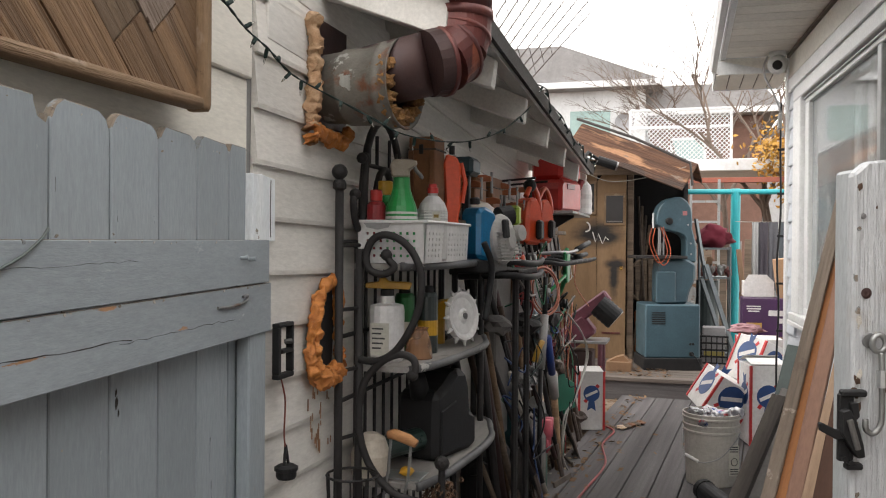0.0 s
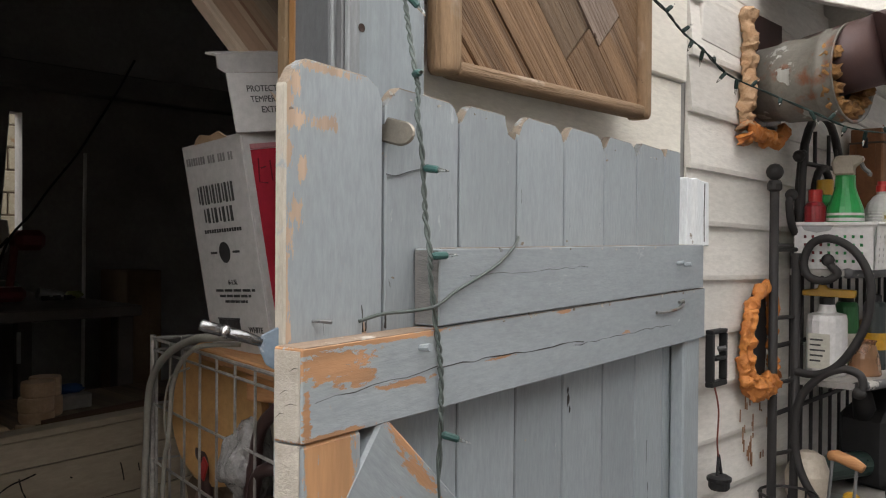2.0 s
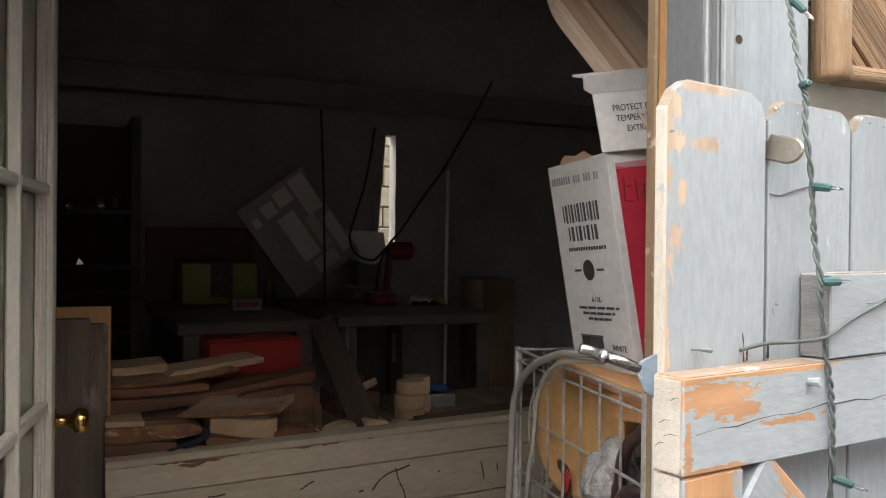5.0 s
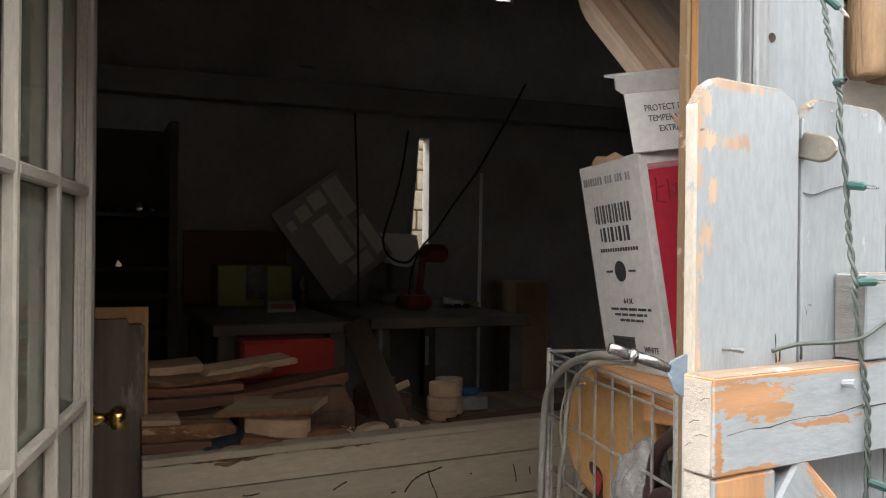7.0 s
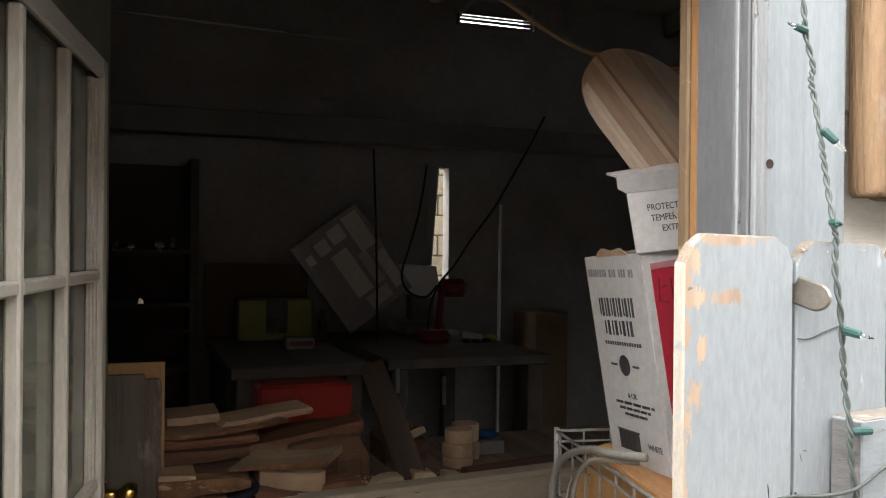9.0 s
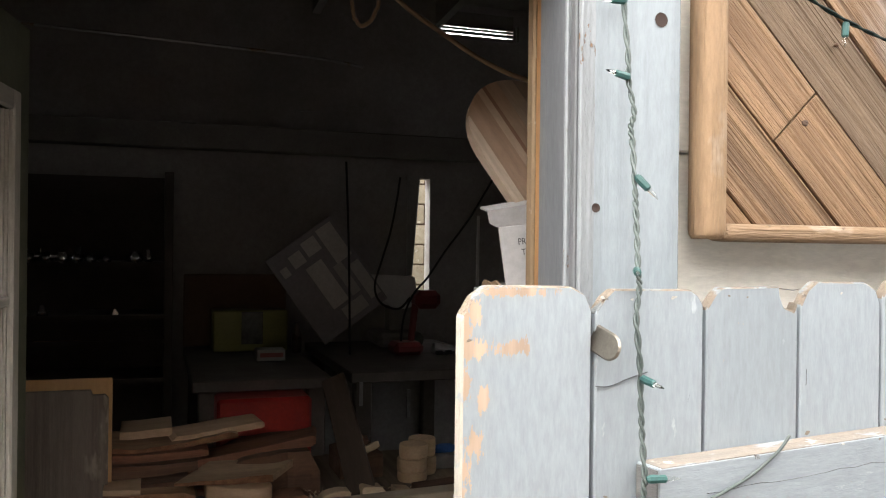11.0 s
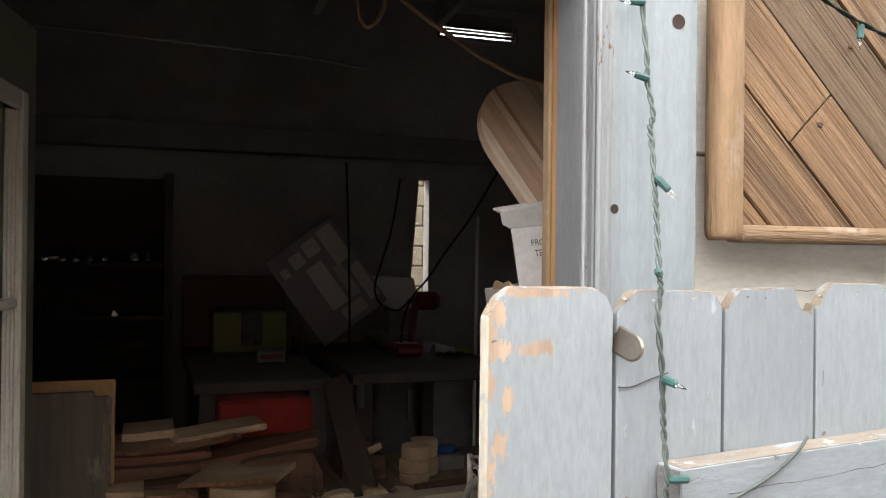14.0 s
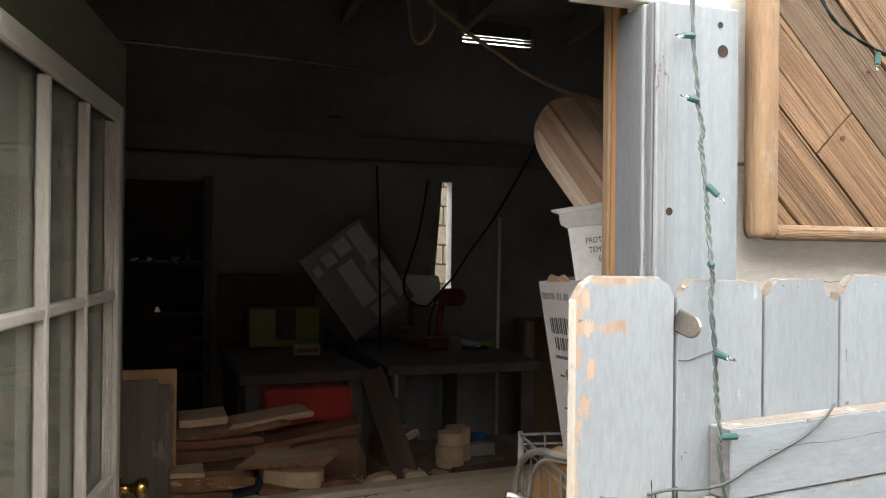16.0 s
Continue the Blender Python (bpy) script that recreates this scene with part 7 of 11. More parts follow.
# grey plate paints the shade inside the scooped handle
part("handle_cutout", prism([(-0.045, 0.0), (0.045, 0.0), (0.035, -0.015), (0.0, -0.022), (-0.035, -0.015)], -0.002, 0.0), plain("shaded_grey_plastic", (0.3, 0.3, 0.3)), wbk, "scooped handle drawn as a plate in shade grey", pose(-0.9, BY0 - 0.0085, 1.36))


def bottle(name, p, prof, material, label, cap=None, cap_prof=None, seg=20, sx=1.0, extra=()):
    th = thing(name, p, label, "bottle")
    m = Matrix.Translation(p) @ Matrix.Diagonal((sx, 1, 1, 1))
    part("body", lathe(prof, seg), material, th, "", m, smooth=False)
    if cap:
        part("cap", lathe(cap_prof, seg), cap, th, "cap", m)
    for nm, pr, mt in extra:
        part(nm, lathe(pr, seg), mt, th, nm.replace("_", " "), m)
    return th


M_green = plain("green_plastic", (0.02, 0.30, 0.07), 0.35)
M_redp = plain("red_plastic", (0.55, 0.03, 0.025), 0.35)
M_darkred = plain("dark_red_plastic", (0.22, 0.015, 0.02), 0.35)
M_yellow = plain("yellow_plastic", (0.55, 0.30, 0.015), 0.4)
M_orange = plain("orange_red_plastic", (0.62, 0.07, 0.02), 0.4)
M_blue = plain("blue_plastic", (0.01, 0.17, 0.36), 0.35)
M_amber = glass("amber_plastic", (0.55, 0.3, 0.15), 0.5, (0.35, 0.2, 0.12))
M_label = plain("label_paper", (0.6, 0.58, 0.5))
M_greydark = plain("dark_grey_plastic", (0.12, 0.115, 0.11), 0.45)
Z1 = 1.2395
sb = bottle("spray_bottle", (-0.8525, 2.50, Z1), [(0.044, 0), (0.05, 0.006), (0.05, 0.152), (0.047, 0.172), (0.034, 0.206), (0.028, 0.226), (0.026, 0.258), (0.027, 0.262), (0.0, 0.263)], M_green, "green conical spray bottle with white bands in the basket", extra=(("band", [(0.0502, 0.132), (0.0507, 0.133), (0.0507, 0.140), (0.0502, 0.141)], M_wplastic), ("band", [(0.0502, 0.148), (0.0506, 0.149), (0.0503, 0.154), (0.0498, 0.155)], M_wplastic)))
M_nozzle = mat("yellowed_nozzle", (0.40, 0.35, 0.28), (0.3, 0.26, 0.2), 0.5, scale=20, bump=0.1)
part("trigger_head", prism([(-0.030, 0.0), (0.026, 0.0), (0.024, 0.022), (0.044, 0.034), (0.050, 0.050), (0.030, 0.056), (-0.022, 0.056), (-0.036, 0.040)], -0.017, 0.017, bevel=0.005), M_nozzle, sb, "yellowed spray head", pose(-0.8525, 2.50, Z1 + 0.263, 0, 0, 12))
part("trigger", tube(smooth_path([(0.038, 0, 0.042), (0.046, 0, 0.020), (0.062, 0, 0.004), (0.060, 0, -0.004)], 5), 0.006, 7), M_greydark, sb, "grey trigger", pose(-0.8525, 2.50, Z1 + 0.263, 0, 0, 12), smooth=True)
bottle("squeeze_bottle", (-0.925, 2.47, Z1), [(0.026, 0), (0.029, 0.006), (0.029, 0.175), (0.022, 0.185), (0.0185, 0.187)], M_darkred, "dark red bottle with a red cap in the basket", M_redp, [(0.019, 0.188), (0.019, 0.22), (0.017, 0.223)])
bottle("squeeze_bottle", (-0.935, 2.58, Z1), [(0.03, 0), (0.033, 0.006), (0.033, 0.19), (0.024, 0.21), (0.02, 0.212)], M_green, "green bottle with a yellow cap in the basket", M_yellow, [(0.024, 0.213), (0.024, 0.255), (0.022, 0.258)])
wj2 = bottle("white_jug", (-0.79, 2.63, Z1), [(0.044, 0), (0.049, 0.008), (0.049, 0.15), (0.048, 0.165), (0.041, 0.185), (0.024, 0.207), (0.016, 0.212), (0.016, 0.22)], M_wplastic, "ribbed white jug with a red cap in the basket", M_redp, [(0.018, 0.22), (0.018, 0.238), (0.014, 0.24), (0.014, 0.25)], extra=tuple(("rib", [(0.0492, z), (0.0504, z + 0.0015), (0.0492, z + 0.003)], M_wplastic) for z in (0.138, 0.147, 0.156)))
part("label", box(0.008, 0.034, -0.0500, -0.0475, 0.128, 0.160, 0.002), M_label, wj2, "small gold-edged label", pose(-0.79, 2.63, Z1, 0, 0, 6))
part("label_print", box(0.013, 0.029, -0.0506, -0.0501, 0.140, 0.150), mat("gold_print", (0.3, 0.2, 0.05), (0.2, 0.13, 0.03)), wj2, "gold printed mark", pose(-0.79, 2.63, Z1, 0, 0, 6))
solo("grey_cup", lathe([(0.03, 0), (0.036, 0.17), (0.034, 0.172), (0.029, 0.02)], 18), plain("grey_teal_cup", (0.2, 0.3, 0.3)), "grey-teal cup behind the bottles", "cup", pose(-0.87, 2.72, Z1))
gun = thing("caulking_gun", (-0.79, 2.86, Z1), "orange-red cordless tool standing in the basket", "power tool")
part("body", prism([(-0.028, 0), (0.032, 0), (0.034, 0.10), (0.022, 0.14), (0.03, 0.19), (0.03, 0.33), (0.015, 0.36), (-0.02, 0.37), (-0.03, 0.34), (-0.022, 0.2), (-0.03, 0.12)], -0.022, 0.022, bevel=0.006), M_orange, gun, "", pose(-0.79, 2.86, Z1, 0, 0, 20))
part("nozzle", rod((-0.79, 2.86, Z1 + 0.37), (-0.79, 2.86, Z1 + 0.40), 0.010), M_black, gun)
part("grip", tube([(-0.76, 2.87, Z1 + 0.34), (-0.745, 2.875, Z1 + 0.27), (-0.755, 2.87, Z1 + 0.2)], 0.009, 8), M_orange, gun)
# second shelf
bottle("white_jug", (-0.905, 2.52, 0.926), [(0.058, 0), (0.064, 0.008), (0.064, 0.160), (0.060, 0.176), (0.030, 0.182), (0.024, 0.205)], M_wplastic, "scuffed white jug with a torn label on the rack", M_black, [(0.024, 0.205), (0.024, 0.225), (0.02, 0.228)], 16, 0.85)
solo("jug_label", box(-0.935, -0.875, 2.4545, 2.4556, 0.95, 1.05), M_label, "torn paper label with unreadable print on the jug", "label")
for k in range(5):
    solo("label_print", box(-0.93, -0.90 + 0.006 * (k % 3), 2.4535, 2.4543, 0.97 + 0.015 * k, 0.975 + 0.015 * k), M_ink, "bar of unreadable print on the jug label", "print")
yt = thing("yellow_tool", (-0.88, 2.5, 1.155), "yellow plastic tool body laid across the jug", "tool")
part("body", prism([(-0.09, 0), (0.05, -0.004), (0.055, 0.018), (-0.02, 0.022), (-0.03, 0.034), (-0.045, 0.034), (-0.05, 0.02), (-0.09, 0.016)], -0.02, 0.02, bevel=0.003), M_yellow, yt, "", pose(-0.88, 2.52, 1.156, 0, 0, 15))
for y, x, mt, lb in ((2.68, -0.90, plain("green_label_can", (0.02, 0.16, 0.04), 0.3), "green labelled can on the rack"), (2.75, -0.84, plain("dark_can", (0.03, 0.04, 0.04), 0.3), "dark labelled can on the rack")):
    cn = thing("spray_can", (x, y, 0.926), lb, "can")
    part("body", lathe([(0.033, 0), (0.034, 0.004), (0.034, 0.19), (0.03, 0.2), (0.026, 0.205)], 20), mt, cn, "", pose(x, y, 0.926))
    part("label_band", lathe([(0.0343, 0.06), (0.0346, 0.061), (0.0346, 0.11), (0.0343, 0.111)], 20), M_label if x < -0.85 else M_yellow, cn, "printed band", pose(x, y, 0.926))
    part("top", lathe([(0.02, 0.205), (0.018, 0.225), (0.008, 0.228)], 14), M_black, cn, "", pose(x, y, 0.926))
ft = thing("orange_flask", (-0.825, 2.60, 0.926), "cloudy amber plastic funnel bottle on the rack", "funnel bottle")
part("body", lathe([(0.044, 0), (0.046, 0.004), (0.040, 0.05), (0.03, 0.085), (0.028, 0.09), (0.033, 0.10), (0.031, 0.10), (0.026, 0.09)], 20), M_amber, ft, "", pose(-0.825, 2.60, 0.926))
yb = thing("yellow_scoop", (-0.885, 3.02, 0.926), "yellow plastic scoop body on the rack", "scoop")
part("body", prism([(-0.10, -0.02), (0.0, 0.0), (0.09, 0.02), (0.10, 0.09), (0.02, 0.085), (-0.09, 0.04)], -0.035, 0.035, bevel=0.006), M_yellow, yb, "", pose(-0.885, 3.02, 1.015, 0, 0, 35) @ Matrix.Scale(0.85, 4))
part("neck", rod((-0.885, 3.02, 0.926), (-0.885, 3.02, 1.02), 0.028), M_yellow, yb)
fan = thing("white_impeller", (-0.772, 2.95, 0.93), "white plastic impeller wheel with teeth, standing on edge", "impeller")
FX = frame_matrix((-0.772, 2.95, 1.036), (0.36, 0.93, 0), (0.93, -0.36, 0.12)) @ Matrix.Scale(0.95, 4)
part("disc", lathe([(0.0, 0.012), (0.02, 0.014), (0.03, 0.006), (0.07, 0.004), (0.083, 0.012), (0.092, 0.012), (0.092, -0.012), (0.0, -0.012)], 32), M_wplastic, fan, "", FX, smooth=False)
for k in range(12):
    a = math.tau * k / 12
    part("tooth", rod((0.088 * math.cos(a), 0.088 * math.sin(a), 0), (0.115 * math.cos(a), 0.115 * math.sin(a), 0), 0.011, 0.003, 6), M_wplastic, fan, "", FX)
part("hub", lathe([(0.012, 0.012), (0.012, 0.018), (0.0, 0.019)], 12), M_steel, fan, "rusty hub", FX)
solo("dark_tray", box(-0.96, -0.87, 3.10, 3.24, 0.926, 0.95, 0.008), M_black, "black tray at the back of the rack", "tray")
solo("pipe_fitting", join(rod((-0.90, 3.30, 1.02), (-0.85, 3.28, 1.10), 0.028), rod((-0.885, 3.29, 0.926), (-0.885, 3.29, 1.05), 0.022)), M_galv, "grey pipe fitting on the rack", "pipe fitting")
# third shelf
wc = thing("watering_can", (-0.80, 2.86, 0.576), "sooty black jug with a looped handle on the low shelf", "jug")
JM = frame_matrix((-0.815, 2.82, 0.576), (0.25, 0.97, 0)) @ Matrix.Diagonal((1, 1, 1.12, 1))
part("body", prism([(-0.15, 0), (0.12, 0.0), (0.128, 0.03), (0.125, 0.11), (0.085, 0.125), (0.075, 0.20), (0.05, 0.255), (-0.02, 0.262), (-0.10, 0.215), (-0.155, 0.20), (-0.16, 0.03)], -0.08, 0.08, bevel=0.02), M_black, wc, "", JM)
part("rib", prism([(-0.13, 0.02), (-0.03, 0.02), (-0.03, 0.17), (-0.13, 0.15)], -0.086, -0.079, bevel=0.004), M_black, wc, "moulded panel", JM)
part("neck", tube([(-0.13, 0, 0.19), (-0.15, 0, 0.25)], [0.035, 0.028], 14), M_black, wc, "", JM, smooth=True)
part("handle", tube(smooth_path([(0.03, 0, 0.25), (0.07, 0, 0.275), (0.112, 0, 0.26), (0.122, 0, 0.19), (0.116, 0, 0.10)], 6), 0.015, 9), M_black, wc, "looped handle", JM, smooth=True)
part("spout_cap", blob((0.155, 0.0, 0.06), (0.03, 0.03, 0.03), rough=0), M_black, wc, "round cap", JM)
solo("dark_flashlight", join(rod((-0.93, 2.50, 0.645), (-0.84, 2.68, 0.65), 0.038, seg=16), rod((-0.94, 2.48, 0.645), (-0.925, 2.51, 0.645), 0.05, seg=16)), plain("dark_green_metal", (0.02, 0.04, 0.035), 0.3), "dark green cylinder lying on the low shelf", "cylinder")
solo("white_pot", lathe([(0.045, 0), (0.06, 0.01), (0.062, 0.07), (0.045, 0.12), (0.02, 0.135)], 20), plain("yellowed_plastic", (0.5, 0.44, 0.36)), "yellowed white pot on the low shelf", "pot", pose(-0.93, 2.45, 0.576))
tr = thing("wood_handled_scraper", (-0.82, 2.46, 0.56), "wooden-handled scraper hung on the shelf front", "scraper")
part("handle", tube([(-0.86, 2.42, 0.715), (-0.84, 2.415, 0.72), (-0.79, 2.40, 0.71), (-0.765, 2.395, 0.70)], [0.014, 0.017, 0.017, 0.013], 10), M_bare_orange, tr, "worn wooden handle", smooth=True)
for x in (-0.85, -0.785):
    part("arm", tube([(x, 2.41, 0.705), (x - 0.005, 2.40, 0.61), (x - 0.02, 2.39, 0.51)], 0.005, 6), M_steel, tr)
part("plate", box(-0.90, -0.765, 2.43, 2.53, 0.577, 0.582, 0.001), M_galv, tr, "steel plate")
solo("yellow_scrap", blob((-0.82, 2.47, 0.595), (0.022, 0.018, 0.016), rough=0.6, freq=2), M_yellow, "yellow scrap on the low shelf", "scrap")
chain = bmesh.new()
for k in range(90):
    a = random.uniform(0, math.tau)
    p = Vector((-0.73 + random.gauss(0, 0.035), 2.52 + random.gauss(0, 0.04), 0.56 - abs(random.gauss(0, 0.11))))
    d = Vector((random.gauss(0, 1), random.gauss(0, 1), random.gauss(0, 1.5))).normalized() * 0.013
    e = d.orthogonal().normalized() * 0.007
    tube([p + d * math.cos(q) + e * math.sin(q) for q in np.linspace(0, math.tau, 7)[:-1]], 0.0024, 4, chain, True)
solo("rusty_chain", chain, mat("rusty_chain_steel", (0.16, 0.09, 0.05), (0.09, 0.05, 0.03), 0.7, 0.4, scale=40), "heap of rusty chain hanging from the shelf end", "chain", kind="stuff")
solo("iron_post_ball", join(rod((-0.715, 2.50, 0.0), (-0.715, 2.50, 0.60), 0.011), blob((-0.715, 2.50, 0.62), (0.024, 0.024, 0.024), rough=0)), M_iron, "black iron post with a ball end before the rack", "iron post")
wbasket = thing("wire_bin", (-0.93, 2.25, 0.4), "black wire bin hung beside the rack", "wire bin")
for z, r in ((0.62, 0.075), (0.5, 0.07), (0.38, 0.065)):
    part("ring", tube([(-0.93 + r * math.cos(a), 2.30 + r * math.sin(a), z) for a in np.linspace(0, math.tau, 17)[:-1]], 0.004, 5, closed=True), M_iron, wbasket)
for k in range(10):
    a = math.tau * k / 10
    part("wire", rod((-0.93 + 0.075 * math.cos(a), 2.30 + 0.075 * math.sin(a), 0.62), (-0.93 + 0.065 * math.cos(a), 2.30 + 0.065 * math.sin(a), 0.38), 0.003, seg=5), M_iron, wbasket)
part("stem", rod((-0.93, 2.30, -0.06), (-0.93, 2.30, 0.38), 0.008, seg=6), M_iron, wbasket)
part("bottom", lathe([(0.066, 0), (0.066, 0.004)], 12), M_iron, wbasket, "", pose(-0.93, 2.30, 0.378))

# wall shelf behind the rack: wooden boxes and orange clamps
wsh = thing("tool_shelf_board", (-0.93, 4.2, 1.38), "narrow wall shelf crowded with clamps and boxes", "wall shelf")
part("board", box(-1.0, -0.80, 2.9, 5.9, 1.36, 1.385, 0.003), M_oldwood, wsh)
for y in (3.0, 4.2, 5.5):
    part("bracket", prism([(0, 0), (0.18, 0), (0.16, -0.03), (0.0, -0.16)], 0, 0.02), M_iron, wsh, "", pose(-1.0, y, 1.36))
M_boxwood = mat("orange_crate_wood", (0.3, 0.135, 0.055), (0.2, 0.085, 0.035), 0.7, scale=9, stretch=(1, 0.1, 1))
for y0, y1, z1, x1 in ((2.97, 3.10, 1.69, -0.885), (3.45, 3.65, 1.58, -0.85), (3.75, 3.95, 1.60, -0.84)):
    wcs = thing("wooden_case", (-0.93, y0, 1.386), "orange-brown wooden case with battens on the wall shelf", "case", "cases on the wall shelf")
    part("body", box(-0.985, x1, y0, y1, 1.386, z1, 0.004), M_boxwood, wcs)
    part("lid", box(-0.988, x1 + 0.006, y0 - 0.006, y1 + 0.004, z1 - 0.05, z1 - 0.044, 0.001), M_oldwood, wcs, "dark lid joint")
    for q in (0.0, 1.0):
        part("batten", box(-0.985 + q * (x1 + 0.965), -0.965 + q * (x1 + 0.965), y0 - 0.010, y0 - 0.001, 1.39, z1 - 0.052, 0.002), M_boxwood, wcs)
    part("catch", box((x1 - 0.985) / 2 - 0.008, (x1 - 0.985) / 2 + 0.008, y0 - 0.012, y0 - 0.006, z1 - 0.065, z1 - 0.03, 0.002), M_iron, wcs, "iron catch")
sawt = thing("jig_saw", (-0.83, 3.2, 1.40), "black and teal power tool on the wall shelf", "power tool")
part("body", box(-0.86, -0.78, 3.12, 3.26, 1.56, 1.63, 0.014), plain("black_teal", (0.02, 0.05, 0.06)), sawt)
part("neck", box(-0.835, -0.805, 3.17, 3.20, 1.386, 1.56, 0.004), M_black, sawt)
M_clamp = plain("orange_clamp_paint", (0.42, 0.13, 0.05), 0.5)
for k in range(9):
    y = 3.35 + 0.19 * k
    cl = thing("bar_clamp", (-0.88, y, 1.386), "orange bar clamp standing on the wall shelf", "clamp", "clamps on the wall shelf")
    h = 0.17 + 0.05 * math.sin(k * 2.3)
    part("bar", box(-0.872, -0.858, y - 0.004, y + 0.004, 1.386, 1.386 + h, 0.001), M_iron if k % 2 else M_galv, cl)
    part("jaw", prism([(-0.07, 0), (0.05, 0.0), (0.05, 0.02), (0.02, 0.03), (-0.07, 0.022)], -0.013, 0.013, bevel=0.003), M_clamp, cl, "", pose(-0.85, y, 1.386 + h - 0.03))
    part("jaw", prism([(-0.03, 0), (0.06, 0.0), (0.06, 0.02), (-0.03, 0.03)], -0.012, 0.012, bevel=0.003), M_clamp, cl, "", pose(-0.85, y, 1.40))
    part("screw", rod((-0.80, y, 1.386 + h - 0.08), (-0.80, y, 1.386 + h + 0.01), 0.006), M_steel, cl)
solo("black_knob_tool", join(blob((-0.78, 4.35, 1.60), (0.035, 0.035, 0.035), rough=0), rod((-0.78, 4.35, 1.386), (-0.78, 4.35, 1.58), 0.012)), M_black, "black ball-headed tool on the wall shelf", "tool")

# blue tank, grey motor on black stand
st = thing("black_stand", (-0.75, 3.6, 0), "black steel stand carrying a motor and tanks", "stand")
for x, y in ((-0.95, 3.5), (-0.68, 3.48), (-0.95, 3.85), (-0.70, 3.85)):
    part("leg", rod((x, y, -0.05), (x, y, 1.17), 0.014, seg=8), M_iron, st)
part("top", box(-0.96, -0.66, 3.44, 3.9, 1.165, 1.19, 0.004), M_iron, st)
for z, y0 in ((1.215, 3.40), (1.16, 3.38)):
    part("rail", tube(smooth_path([(-0.90, y0, z), (-0.70, y0 - 0.02, z + 0.01), (-0.63, y0 + 0.1, z), (-0.62, y0 + 0.3, z), (-0.64, y0 + 0.5, z + 0.01)], 6), 0.014, 8), M_black, st, "bent black rail", smooth=True)
tank = thing("blue_tank", (-0.74, 3.2, 1.23), "blue plastic fuel tank of a grey blower engine", "blower")
part("tank", prism([(-0.05, 0.02), (0.02, 0.0), (0.055, 0.03), (0.06, 0.15), (0.035, 0.195), (-0.02, 0.215), (-0.05, 0.195)], -0.055, 0.055, bevel=0.014), M_blue, tank, "", frame_matrix((-0.755, 3.13, 1.225), (0.6, 0.8, 0)))
part("tank_cap", lathe([(0.02, 0), (0.02, 0.02), (0.015, 0.025)], 14), M_black, tank, "", pose(-0.76, 3.08, 1.445))
part("cover", blob((-0.80, 3.30, 1.41), (0.075, 0.11, 0.06), rough=0.05), plain("cream_plastic_cover", (0.55, 0.5, 0.42)), tank, "cream engine cover", smooth=True)
part("filter", rod((-0.70, 3.22, 1.40), (-0.66, 3.26, 1.41), 0.04, seg=18), M_black, tank, "black air filter")
FN = frame_matrix((-0.67, 3.16, 1.315), (0.35, 0.93, 0), (0.93, -0.35, 0.1))
M_greyplastic = plain("grey_plastic", (0.42, 0.41, 0.39), 0.5)
part("shroud", lathe([(0.095, -0.03), (0.098, 0.0), (0.085, 0.02), (0.05, 0.03), (0.04, 0.045), (0.0, 0.045)], 24), M_greyplastic, tank, "grey fan shroud", FN @ Matrix.Diagonal((0.7, 1.0, 1, 1)), smooth=False)
for k in range(9):
    part("fin", box(-0.07, 0.07, -0.085 + 0.013 * k, -0.081 + 0.013 * k, 0.018, 0.034), M_greyplastic, tank, "cooling fin", FN)
part("hub", lathe([(0.032, 0.035), (0.03, 0.06), (0.0, 0.062)], 18), M_greyplastic, tank, "", FN @ Matrix.Translation((0.05, 0.02, 0)))
part("lever", box(-0.05, -0.02, 0.0, 0.07, 0.03, 0.05, 0.005), M_black, tank, "", FN)
part("foot", box(-0.83, -0.68, 3.03, 3.3, 1.19, 1.235, 0.005), M_black, tank)
solo("black_hose_coil", tube(smooth_path([(-0.70, 2.98, 1.30), (-0.68, 3.02, 1.22), (-0.69, 3.03, 1.12), (-0.70, 3.0, 1.02)], 6), 0.012, 8), M_black, "thick black hose beside the basket", "hose", smooth=True)
# orange saws hung on the wall
for k, (y, z) in enumerate(((4.35, 1.52), (4.75, 1.53))):
    sw = thing("chain_saw", (-0.82, y, z), "orange chainsaw body hung on the shed wall", "chainsaw", "hung chainsaws")
    part("body", prism([(-0.06, -0.22), (0.05, -0.23), (0.07, -0.10), (0.05, -0.02), (0.02, 0.02), (-0.04, 0.01), (-0.06, -0.08)], -0.05, 0.05, bevel=0.014), M_orange, sw, "", frame_matrix((-0.79, y, z), (0.5, 0.86, 0)))
    part("handle", tube(smooth_path([(-0.79, y - 0.06, z + 0.02), (-0.77, y, z + 0.08), (-0.75, y + 0.06, z + 0.03), (-0.74, y + 0.08, z - 0.06)], 6), 0.014, 8), M_orange, sw, "", smooth=True)
    part("clutch_cover", box(-0.74, -0.71, y - 0.05, y + 0.05, z - 0.2, z - 0.1, 0.01), M_black, sw)
    part("hook", rod((-1.0, y, z + 0.1), (-0.75, y, z + 0.12), 0.006), M_iron, sw)
solo("lime_bottle", box(-0.82, -0.76, 3.95, 4.02, 1.386, 1.48, 0.012), plain("lime_plastic", (0.35, 0.5, 0.05)), "lime green bottle on the wall shelf", "bottle")
